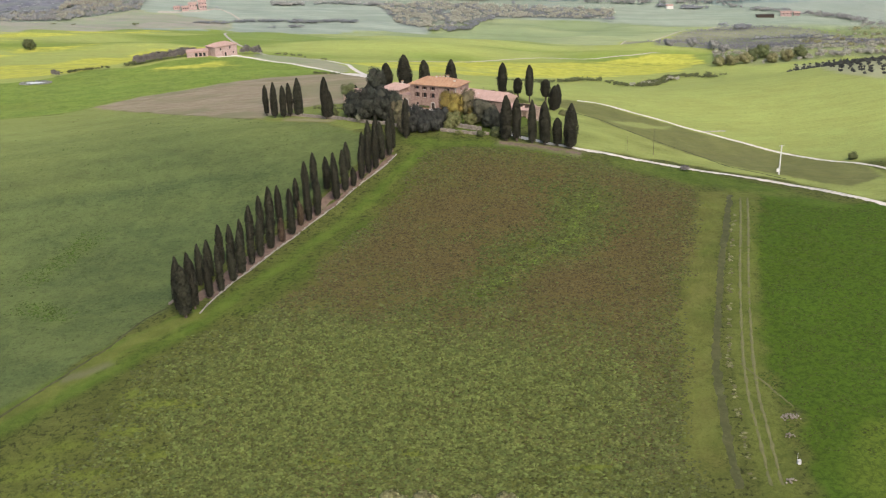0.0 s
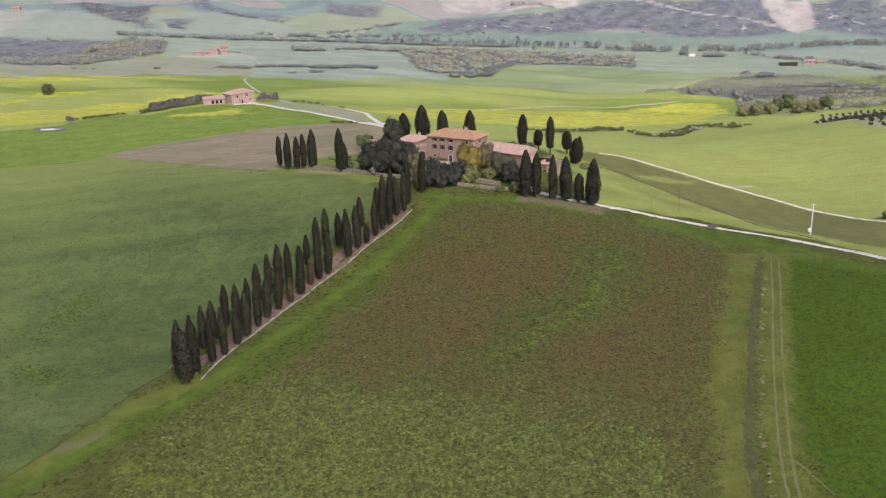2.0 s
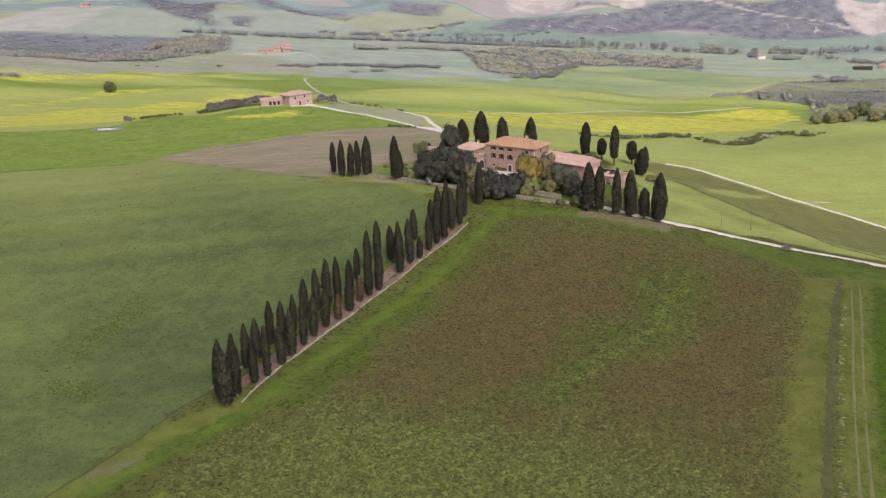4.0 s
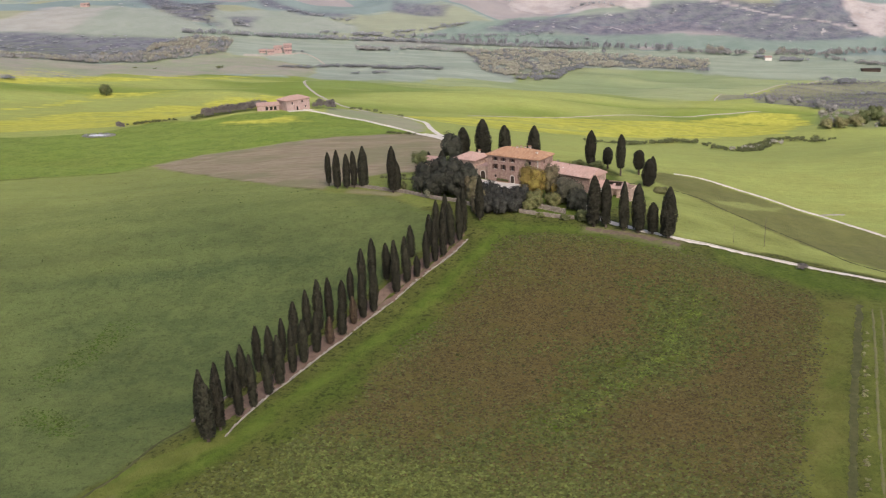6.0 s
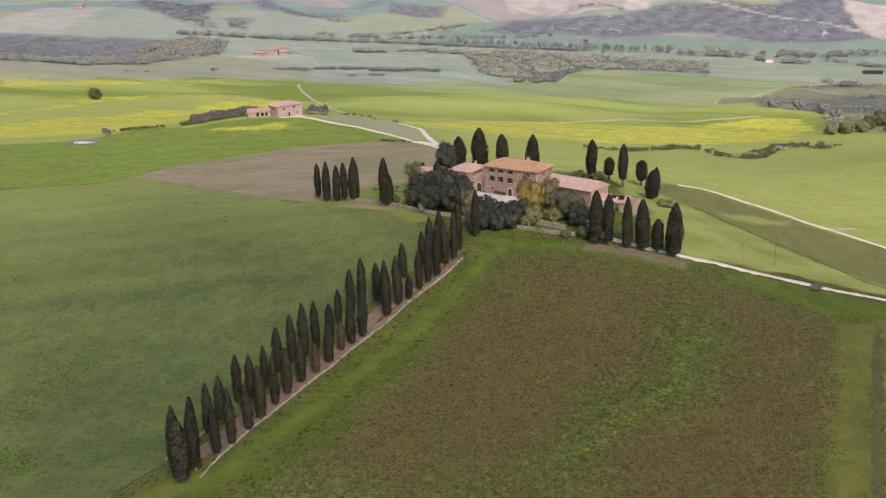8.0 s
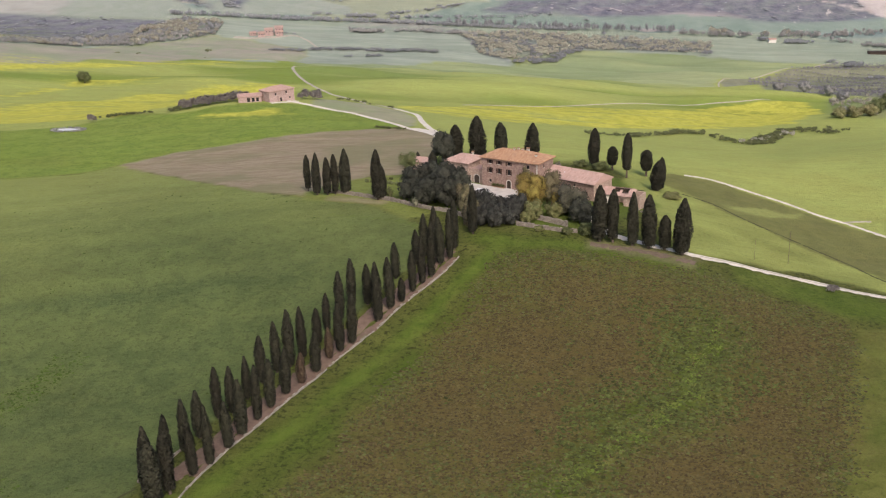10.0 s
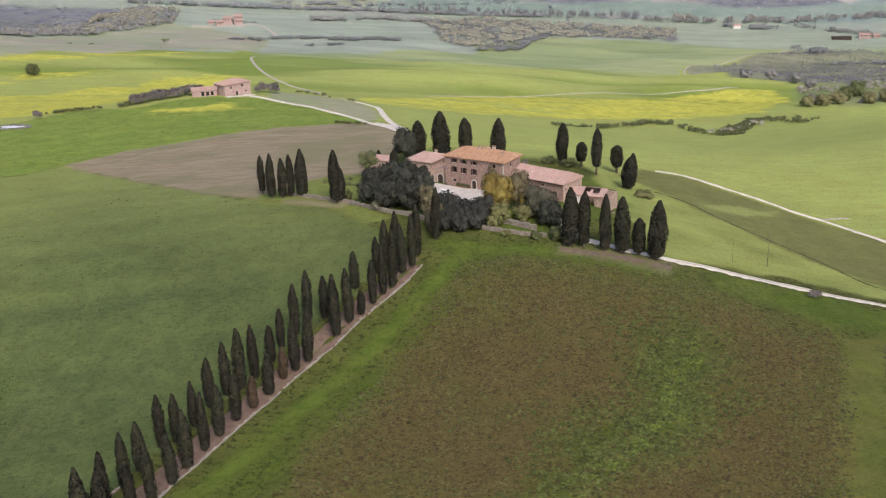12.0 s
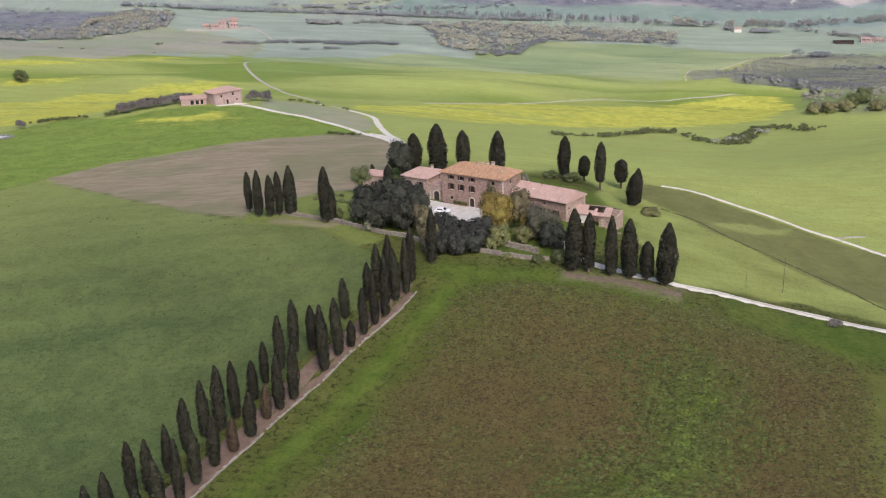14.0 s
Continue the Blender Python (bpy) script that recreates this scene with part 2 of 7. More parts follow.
    sf = n.step(n.math("ADD", soil, n.math("MULTIPLY", n.math("SUBTRACT", patch, 0.55), 1.3)), 0.12, 0.80)
    c = n.mix(n.math("MULTIPLY", sf, 0.92), c, s)
    # fresh flushes of young growth
    c = n.mix(n.math("MULTIPLY", flush, n.step(fine, 0.25, 0.6, 0.5, 1.0)), c, n.vary(n.mix(n.step(clump, 0.4, 0.65), (0.155, 0.188, 0.030), (0.092, 0.120, 0.018)), mid, 0.15, 0.01))
    # dry straw grass
    d = n.mix(n.step(mid, 0.3, 0.7), (0.124, 0.120, 0.032), (0.172, 0.160, 0.048))
    c = n.mix(n.math("MULTIPLY", dry, n.step(fine, 0.25, 0.6, 0.4, 1.0)), c, d)
    # ploughed clay
    k = n.mix(n.step(n.noise(1.0, 5, 0.7, n.place((0.10, 0.45, 0.1), turn=24)), 0.35, 0.65), (0.242, 0.196, 0.126), (0.312, 0.258, 0.172))
    k = n.vary(k, mid, 0.12, 0.01)
    k = n.vary(k, fine, 0.22, 0.01)
    k = n.mix(n.math("MULTIPLY", n.step(wide, 0.44, 0.62), 0.6), k, (0.178, 0.182, 0.088))
    c = n.mix(plough, c, k)
    # scrub and rough ground, the haze of distance mixed into its blue-grey
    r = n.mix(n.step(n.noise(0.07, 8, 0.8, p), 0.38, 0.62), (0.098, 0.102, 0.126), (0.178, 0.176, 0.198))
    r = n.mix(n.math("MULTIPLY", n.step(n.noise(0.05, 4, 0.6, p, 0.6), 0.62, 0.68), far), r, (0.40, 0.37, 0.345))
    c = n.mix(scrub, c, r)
    # pale clay
    q = n.mix(n.step(n.noise(0.03, 6, 0.7, p), 0.35, 0.65), (0.35, 0.31, 0.28), (0.46, 0.42, 0.385))
    c = n.mix(pale, c, q)
    # trodden ruts
    c = n.mix(worn, c, (0.17, 0.155, 0.10))
    n.bump(n.math("ADD", n.math("MULTIPLY", clump, 1.0), n.math("MULTIPLY", fine, 0.6)), 1.0, 0.7)
    return n.done(c)


M_GROUND = ground_material()
M_CYPRESS = leaf_material("cypress_foliage", (0.021, 0.021, 0.013), (0.039, 0.037, 0.023), spread=0.34)
M_CYPRESS_DRY = leaf_material("dry_cypress_foliage", (0.060, 0.040, 0.026), (0.095, 0.070, 0.042), spread=0.4)
M_OAK = leaf_material("evergreen_oak_foliage", (0.028, 0.030, 0.021), (0.059, 0.060, 0.043), spread=0.34)
M_PALE = leaf_material("pale_shrub_foliage", (0.120, 0.125, 0.045), (0.185, 0.180, 0.075), spread=0.28)
M_GOLD = leaf_material("golden_foliage", (0.150, 0.120, 0.030), (0.270, 0.212, 0.054), spread=0.32)
M_BROWNISH = leaf_material("budding_foliage", (0.105, 0.092, 0.048), (0.160, 0.138, 0.078), spread=0.26)
M_HEDGE = leaf_material("hedge_foliage", (0.108, 0.126, 0.048), (0.170, 0.184, 0.082), spread=0.24, thin=0.35)
M_GREY = leaf_material("bare_twig_foliage", (0.115, 0.105, 0.080), (0.190, 0.170, 0.130), spread=0.4)
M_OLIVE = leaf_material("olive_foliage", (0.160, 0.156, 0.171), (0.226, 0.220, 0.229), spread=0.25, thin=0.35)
# trees of the distance: haze put into the colour, far paler than leaves
M_WOOD = leaf_material("hazy_wood_foliage", (0.307, 0.307, 0.281), (0.390, 0.385, 0.354), spread=0.14, hue=0.03, thin=0.45)
M_TUFT = leaf_material("crop_tufts", (0.056, 0.062, 0.019), (0.086, 0.092, 0.028), spread=0.36, hue=0.014)
M_TUFT_BROWN = leaf_material("thin_crop_tufts", (0.067, 0.056, 0.020), (0.098, 0.081, 0.030), spread=0.38, hue=0.018)
M_BARK = bark_material()
M_BRICK = stone_wall_material("rubble_brick_wall", (0.270, 0.180, 0.140), (0.355, 0.250, 0.202), (0.40, 0.305, 0.255))
M_BARN = stone_wall_material("barn_stone_wall", (0.32, 0.228, 0.178), (0.44, 0.335, 0.265), (0.52, 0.43, 0.36))
M_RUBBLE = stone_wall_material("garden_stone_wall", (0.20, 0.17, 0.135), (0.30, 0.26, 0.21), (0.38, 0.335, 0.28), 1.4)
M_EDGING = stone_wall_material("pale_edging_stone", (0.26, 0.235, 0.20), (0.34, 0.31, 0.265), (0.40, 0.37, 0.32), 1.4)
M_PINK = stone_wall_material("pink_farm_wall", (0.34, 0.240, 0.215), (0.44, 0.325, 0.295), (0.50, 0.40, 0.36), 0.8)
M_TILE = tile_material("terracotta_tiles", (0.315, 0.180, 0.105), (0.430, 0.265, 0.160), (0.25, 0.17, 0.115))
M_TILE_PINK = tile_material("weathered_pink_tiles", (0.375, 0.245, 0.200), (0.47, 0.330, 0.275), (0.32, 0.245, 0.208))
M_SHUTTER = plain_material("brown_shutter_paint", (0.040, 0.020, 0.013), (0.075, 0.038, 0.024), 3.0, 0.6)
M_DARK = plain_material("dark_interior", (0.012, 0.011, 0.010), (0.025, 0.022, 0.02), 2.0, 0.9)
M_TRIM = plain_material("pale_stone_trim", (0.46, 0.42, 0.36), (0.60, 0.55, 0.48), 3.0, 0.85)
M_PLASTER = plain_material("pale_plaster", (0.55, 0.52, 0.47), (0.70, 0.67, 0.61), 1.5, 0.85)
M_GRAVEL = gravel_material("court_gravel", (0.40, 0.375, 0.335), (0.52, 0.49, 0.44))
M_ROAD = gravel_material("white_road_gravel", (0.46, 0.42, 0.35), (0.62, 0.58, 0.50), 0.25)
M_TRACK = gravel_material("farm_track", (0.31, 0.28, 0.22), (0.41, 0.38, 0.31), 0.4)
M_EARTH = gravel_material("red_earth", (0.118, 0.080, 0.058), (0.175, 0.123, 0.092), 0.5)
# for the furrow, a grassy bank and the shade line at the crop's edge
M_DARK_STRIP = gravel_material("dark_strip_earth", (0.046, 0.052, 0.018), (0.072, 0.072, 0.027), 0.4)
M_RUT = gravel_material("worn_grass_rut", (0.098, 0.100, 0.038), (0.135, 0.130, 0.056), 0.7)
M_MARGIN = gravel_material("bare_field_margin", (0.112, 0.084, 0.060), (0.158, 0.120, 0.086), 0.6)
M_WEED = leaf_material("dry_weed_leaves", (0.105, 0.102, 0.046), (0.160, 0.148, 0.072), spread=0.4, hue=0.015)
M_METAL = plain_material("grey_concrete_pole", (0.42, 0.41, 0.38), (0.56, 0.55, 0.52), 4.0, 0.8)
M_OAK2 = leaf_material("laurel_foliage", (0.027, 0.028, 0.023), (0.056, 0.056, 0.045), spread=0.34)
M_OLIVE2 = leaf_material("grey_bush_foliage", (0.071, 0.073, 0.046), (0.128, 0.123, 0.078), spread=0.26)
M_PALE2 = leaf_material("pale_grey_foliage", (0.150, 0.155, 0.095), (0.230, 0.225, 0.150), spread=0.35)
# two more distant tree tones, paled by haze in the base colour
M_WOOD_DARK = leaf_material("hazy_dark_wood_foliage", (0.265, 0.278, 0.278), (0.345, 0.357, 0.351), spread=0.14, thin=0.45)
M_WOOD_PALE = leaf_material("hazy_pale_wood_foliage", (0.362, 0.348, 0.270), (0.450, 0.431, 0.339), spread=0.16, hue=0.03, thin=0.45)
M_WILLOW = leaf_material("yellow_green_foliage", (0.210, 0.202, 0.090), (0.300, 0.282, 0.140), spread=0.3, thin=0.35)


def water_material():
    n = Nodes("sky_toned_water", 0.30, 0.5)
    p = n.place()
    n.bump(n.noise(2.5, 3, 0.6, p), 0.05, 0.02)
    # pale base colour standing in for the sky's reflection
    return n.done(n.mix(n.noise(0.3, 3, 0.6, p), (0.52, 0.52, 0.50), (0.62, 0.62, 0.60)))


M_WATER = water_material()
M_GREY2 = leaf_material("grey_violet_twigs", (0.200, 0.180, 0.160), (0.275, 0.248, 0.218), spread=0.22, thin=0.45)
M_TUFT_DARK = leaf_material("meadow_clump_leaves", (0.044, 0.078, 0.010), (0.068, 0.108, 0.015), spread=0.35, hue=0.012)
M_TUFT_DEEP = leaf_material("rank_crop_leaves", (0.044, 0.052, 0.013), (0.072, 0.083, 0.020), spread=0.45, hue=0.010)
M_TUFT_FRESH = leaf_material("fresh_crop_leaves", (0.066, 0.095, 0.015), (0.098, 0.129, 0.022), spread=0.4, hue=0.012)
M_TUFT_LIGHT = leaf_material("light_crop_leaves", (0.062, 0.076, 0.019), (0.104, 0.120, 0.031), spread=0.46, hue=0.016)

# ---------------------------------------------------------------- the lie of the land
def ease(a, b, v):
    s = np.clip((v - a) / (b - a), 0, 1)
    return s * s * s * (s * (6 * s - 15) + 10)


@functools.lru_cache(None)
def waves(seed, count):
    rng = np.random.RandomState(seed)
    return [(rng.uniform(0, math.tau), rng.uniform(0.6, 1.7), rng.uniform(0, math.tau)) for _ in range(count)]


def ripple(x, y, size, seed, count=7):
    """Smooth, endless unevenness between about -1 and 1; size: its length in metres."""
    out = 0
    for a, k, ph in waves(seed, count):
        k = math.tau / (size * k)
        out = out + np.sin(k * math.cos(a) * x + k * math.sin(a) * y + ph)
    return out / count ** 0.5 / 1.3


def folds(x, y):
    """The long soft folds of the meadow beyond the house: -1 in the hollows, 1 on the crests."""
    return np.clip(0.7 * ripple(x * 0.36 + 0.16 * y, y, 95, 25) + 0.55 * ripple(x * 0.45 - 0.10 * y, y * 1.1, 48, 26), -1.2, 1.2)


# knolls and hollows near the house: centre x, y, reach in x and y, height
KNOLLS = [
    (-65, 215, 45, 45, 3.6),
    (0, 215, 45, 45, 0.9),
    (65, 215, 45, 45, -2.7),
    (-120, 240, 50, 60, -4.7),
    (-65, 275, 45, 45, -4.6),
    (0, 280, 45, 45, -3.2),
    (70, 280, 45, 45, 0.4),
    (130, 250, 55, 60, 1.1),
    (-100, 350, 55, 50, 4.8),
    (0, 345, 45, 40, 7.7),
    (70, 350, 45, 45, 1.5),
    (120, 370, 55, 60, -16.5),
    (-160, 440, 70, 60, -6.4),
    (-60, 430, 60, 50, 1.1),
    (10, 430, 50, 50, -2),
    (-135, 580, 60, 40, 11.2),
    (-200, 640, 90, 60, 1.1),
    (-230, 540, 80, 70, 1),
    (-30, 560, 80, 80, 1.5),
    (110, 600, 90, 90, -11.1),
]
# and further off, down to the valley
FAR_KNOLLS = [
    (95, 525, 50, 45, -7),
    (-300, 760, 120, 120, -9.7),
    (-160, 800, 120, 120, -1.6),
    (60, 760, 120, 120, -4.9),
    (240, 900, 140, 140, -9.4),
    (0, 1050, 180, 160, -13.5),
    (-350, 1100, 200, 180, -8.2),
    (-20, 385, 30, 30, -1.2),
    (200, 1130, 180, 150, -11.8),
]
# the hills across the valley
RIDGES = [
    (-700, 1750, 190, 160, 26), (-330, 1700, 150, 120, 18), (-60, 1780, 170, 130, 14), (230, 1700, 210, 110, 24),
    (560, 1740, 150, 150, 20), (900, 1700, 220, 160, 26), (-1050, 1500, 240, 200, 30), (-520, 1480, 120, 90, 10),
]


def band(line, x, y, width, soft, wobble=0.0, seed=8):
    """1 near a line through the fields, 0 away from it."""
    if wobble:
        x = x + wobble * ripple(x, y, wobble * 9, seed)
    near = np.full(x.shape, 1e9)
    for (ax, ay), (bx, by) in zip(line, line[1:]):
        dx, dy = bx - ax, by - ay
        s = np.clip(((x - ax) * dx + (y - ay) * dy) / (dx * dx + dy * dy), 0, 1)
        near = np.minimum(near, np.hypot(x - ax - s * dx, y - ay - s * dy))
    return 1 - ease(width / 2 - soft / 2, width / 2 + soft / 2, near)


FURROW = [(84, 295), (81.8, 288.2), (74.3, 263.6), (67.4, 240.9), (62.3, 222.8), (56.3, 200.3), (54.2, 188), (52, 172), (51, 160)]


def height(x, y):
    x, y = np.asarray(x, float), np.asarray(y, float)
    z = -1 - 24 * (1 - ease(60, 340, y)) - 32 * ease(400, 720, y) - 62 * ease(700, 1330, y)
    z = z - 0.06 * np.clip(x, -600, 600) * ease(450, 800, y) * (1 - ease(1450, 1900, y)) + 190 * ease(1420, 2900, y)
    for cx, cy, sx, sy, h in KNOLLS + FAR_KNOLLS + RIDGES:
        z = z + h * np.exp(-0.5 * (((x - cx) / sx) ** 2 + ((y - cy) / sy) ** 2))
    z = z + 2.2 * ease(620, 760, y) * (1 - ease(1250, 1400, y)) * ripple(x, y * 1.6, 130, 5)
    z = z + 4.6 * ease(690, 830, y) * ease(-160, -30, x) * (1 - ease(1230, 1330, y)) * folds(x, y)
    z = z + 9.0 * ease(1500, 1750, y) * ripple(x, y, 260, 9) + 2.0 * ease(1450, 1600, y) * ripple(x, y, 90, 11)
    z = z + 0.10 * ripple(x, y, 14, 21) + 0.25 * ripple(x, y, 45, 22)
    # the furrow along the field's side
    z = z - 0.15 * band(FURROW, x, y, 1.6, 1.6) * (1 - ease(286, 292, y))
    # the pond's level
    r = np.hypot((x + 208) / 1.5, y - 513)
    z = z + (-9.35 - z) * (1 - ease(6, 12, r))
    # the level court round the house
    r = np.hypot((x + 5) / 1.15, y - 377)
    return z + (1.8 - z) * (1 - ease(13, 30, r))


def ground_z(x, y):
    return float(height(np.array([x]), np.array([y]))[0])


# ---------------------------------------------------------------- helpers for building
def link_mesh(name, verts, faces, material, smooth=False, parent=None):
    me = bpy.data.meshes.new(name)
    me.from_pydata([tuple(v) for v in verts], [], [tuple(f) for f in faces])
    me.materials.append(material)
    if smooth:
        me.polygons.foreach_set("use_smooth", [True] * len(me.polygons))
    me.update()
    ob = new(name, me)
    ob.parent = parent
    return ob


def part(name, bm, material, parent, label="", smooth=False):
    me = bpy.data.meshes.new(name)
    bm.to_mesh(me)
    bm.free()
    me.materials.append(material)
    if smooth:
        me.polygons.foreach_set("use_smooth", [True] * len(me.polygons))
    ob = new(name, me)
    ob.parent = parent
    if label:
        tagged(ob, label)
    return ob


def thing(name, m, label, category, group="", kind=""):
    ob = new(name)
    ob.empty_display_size = 0.5
    ob.matrix_world = m
    return tagged(ob, label, category, group, kind)


def box(bm, x0, y0, z0, x1, y1, z1, bevel=0.0):
    made = bmesh.ops.create_cube(bm, size=1.0)["verts"]
    for v in made:
        v.co = ((x0 + x1) / 2 + v.co.x * (x1 - x0), (y0 + y1) / 2 + v.co.y * (y1 - y0), (z0 + z1) / 2 + v.co.z * (z1 - z0))
    if bevel:
        edges = {e for v in made for e in v.link_edges}
        bmesh.ops.bevel(bm, geom=list(edges), offset=bevel, segments=1, affect="EDGES")
    return bm


def one_box(*size, bevel=0.0):
    return box(bmesh.new(), *size, bevel=bevel)


def tube(bm, a, b, ra, rb, sides=8, cap=True):
    """A tapered round bar from a to b."""
    a, b = Vector(a), Vector(b)
    q = (b - a).to_track_quat("Z", "Y")
    rings = []
    for c, r in ((a, ra), (b, rb)):
        rings.append([bm.verts.new(c + q @ Vector((r * math.cos(k * math.tau / sides), r * math.sin(k * math.tau / sides), 0))) for k in range(sides)])
    for k in range(sides):
        bm.faces.new((rings[0][k], rings[0][(k + 1) % sides], rings[1][(k + 1) % sides], rings[1][k]))
    if cap:
        bm.faces.new(rings[0][::-1])
        bm.faces.new(rings[1])
    return bm


# ---------------------------------------------------------------- ground: one sheet to the horizon
def inside(poly, x, y, soft, wobble=0.0, seed=3):
    """How far each place lies inside a field's outline: 0 outside, 1 inside, with a soft edge of that width."""
    if wobble:
        x = x + wobble * ripple(x, y, wobble * 9, seed)
        y = y + wobble * ripple(x, y, wobble * 9, seed + 50)
    px, py = np.array(poly, float).T
    qx, qy = np.roll(px, -1), np.roll(py, -1)
    near = np.full(x.shape, 1e9)
    odd = np.zeros(x.shape, bool)
    for ax, ay, bx, by in zip(px, py, qx, qy):
        dx, dy = bx - ax, by - ay
        s = np.clip(((x - ax) * dx + (y - ay) * dy) / (dx * dx + dy * dy + 1e-9), 0, 1)
        near = np.minimum(near, np.hypot(x - ax - s * dx, y - ay - s * dy))
        cross = (ay > y) != (by > y)
        if dy:
            odd ^= cross & (x < ax + (y - ay) / dy * dx)
    d = np.where(odd, near, -near)
    return ease(-soft / 2, soft / 2, d)


SOIL = [(-13, 306), (18, 310), (43, 297), (68, 284), (62, 236), (50, 208), (22, 213), (8, 224), (-14, 225), (-36, 232), (-42, 248), (-29, 286)]
STREAK = [(30, 296), (50, 292), (46, 264), (23, 249), (13, 230), (-6, 225), (8, 254), (20, 270)]
STREAK_LINE = [(44, 289), (41, 281), (36, 276), (34, 268), (33, 260), (25, 252), (14, 240), (6, 232)]
# fresh patches at the field's foot: x, y, half length, half depth
FLUSHES = [(-69, 192, 3.5, 1.6), (-62, 188, 6.5, 2.2), (-55, 186, 3, 1.3), (-67, 179.5, 6, 1.8), (-78, 176, 5, 2.2), (-84, 170, 7, 3.0), (-71, 167, 6, 2.4), (-60, 172, 5, 1.4), (-25, 168.5, 6, 1.2), (-9, 171, 3, 1), (-76, 161, 9, 2.5), (24, 166, 5, 1.0)]
FIELD = [(-8, 319), (20, 321), (50, 312), (72, 292), (66, 262), (58, 236), (49, 205), (43, 165), (-45, 150), (-62, 188), (-50, 212), (-40, 234), (-28, 262), (-16, 290)]
GREEN_FOOT = [(-70, 200), (-48, 222), (-20, 222), (10, 214), (40, 205), (46, 150), (-80, 140)]
TOP_EDGE = [(-12, 327), (-2, 324), (10, 325), (22, 320), (40, 317)]
STRIP = [(73, 290), (63.8, 264.7), (55.3, 233.4), (49.9, 209.4), (46.6, 188.3), (42, 165), (50, 165), (53, 188), (55, 200), (61, 222.8), (66, 241), (72.8, 263.6), (80.5, 290)]
DARK_BAND = [(81.8, 288.2), (74.3, 263.6), (67.4, 240.9), (62.3, 222.8), (56.3, 200.3), (54.2, 188), (52, 172)]
TRACK_A = [(86, 288), (79.4, 264), (71.3, 236), (65, 208), (61.9, 192), (60.2, 176), (58, 158)]
LUSH = [(91.5, 289), (105, 283), (122, 275), (150, 240), (140, 140), (60, 140), (64.2, 160), (68.5, 176), (68.4, 186), (66.2, 198), (68.4, 208.3), (75, 237.6), (82.6, 262.9)]
EDGE = [(-6, 326), (-16, 306), (-26, 286), (-36, 268), (-45, 250), (-54, 234), (-61, 218), (-73, 206), (-86, 192), (-96, 180), (-112, 160)]
DARK_EDGE = [(-2, 318), (-12, 296), (-22, 278), (-33, 259), (-42, 242), (-50, 226)]
FOOT_TRACK = [(-62, 224), (-77, 211), (-86, 199), (-95, 188), (-118, 160)]
LEFT_FIELD = [(-240, 400), (-200, 418), (-166, 430), (-157, 443), (-118, 407), (-86, 378), (-69, 366), (-56, 360), (-46, 356), (-33, 341), (-24, 326), (-36, 302), (-50, 278), (-64, 248), (-72, 226), (-92, 196), (-130, 150), (-260, 130), (-420, 300)]
LAWN = [(-72, 368), (-66, 362), (-47, 357), (-33, 341), (-27, 346), (-40, 359), (-36, 378), (-40, 404), (-57, 393)]
GARDEN = [(-24, 346), (-3, 334), (14, 331), (22, 340), (40, 372), (30, 410), (-20, 450), (-36, 420), (-40, 360)]
LEFT_FIELD_TOP = [(-240, 400), (-200, 418), (-166, 430), (-157, 443), (-118, 407), (-86, 378), (-69, 367), (-56, 361), (-46, 357), (-32, 340)]
PLOUGH = [(-157, 443), (-140, 464), (-104, 488), (-62, 502), (-47, 505), (-39, 484), (-34, 462), (-33, 436), (-40, 404), (-57, 393), (-69, 368), (-86, 378), (-118, 407)]
LUSH_MID = [(-240, 400), (-200, 418), (-166, 430), (-157, 443), (-140, 464), (-104, 488), (-62, 502), (-50, 510), (-81, 538), (-99, 550), (-115, 556), (-143, 553), (-166, 540), (-194, 546), (-210, 520), (-320, 500), (-420, 420)]
YELLOW_LEFT = [(-420, 430), (-320, 505), (-210, 528), (-194, 548), (-166, 544), (-145, 558), (-150, 640), (-182, 735), (-180, 800), (-230, 900), (-296, 900), (-347, 830), (-520, 800), (-700, 700)]
RAPE_LEFT = [(-440, 560), (-326, 632), (-285, 662), (-257, 686), (-231, 702), (-213, 732), (-196, 748), (-167, 755), (-155, 725), (-141, 564), (-172, 550), (-221, 542), (-300, 530)]
RAPE_FAR = [(-520, 760), (-332, 775), (-272, 820), (-225, 905), (-293, 900), (-345, 825), (-520, 800)]
RAPE_MID = [(-73, 640), (-73, 660), (-38, 690), (8, 724), (60, 735), (97, 744), (140, 764), (186, 797), (191, 776), (178, 742), (160, 694), (125, 684), (89, 672), (54, 662), (20, 648), (-13, 618), (-44, 596), (-62, 590)]
BRIGHT_RIGHT = [(-30, 455), (24, 447), (60, 434), (81, 423), (103, 408), (117, 398), (160, 370), (260, 330), (420, 420), (420, 640), (236, 715), (177, 668), (140, 655), (117, 672), (87, 676), (38, 650), (-20, 590), (-45, 540)]
ROUGH_RIGHT = [(43, 412), (47.6, 428), (65.4, 421), (81.4, 406), (98.6, 390), (110, 381), (140, 340), (136, 312), (122, 300), (92.7, 334), (79.7, 353), (67.4, 374), (59.8, 383), (51.3, 399)]
GRASS_RIGHT = [(30, 410), (50, 425), (74, 412), (93, 394), (111, 379), (140, 330), (138, 290), (122, 278), (106, 310), (90, 318), (74, 326), (56, 326), (40, 328), (34, 366)]
WHEAT_FAR = [(-236, 1103), (-150, 1190), (-17, 1243), (49, 1329), (193, 1320), (316, 1269), (192, 1174), (150, 1000), (110, 790), (94, 752), (8, 723), (-56, 690), (-88, 676), (-122, 717), (-158, 772), (-177, 825), (-197, 916)]
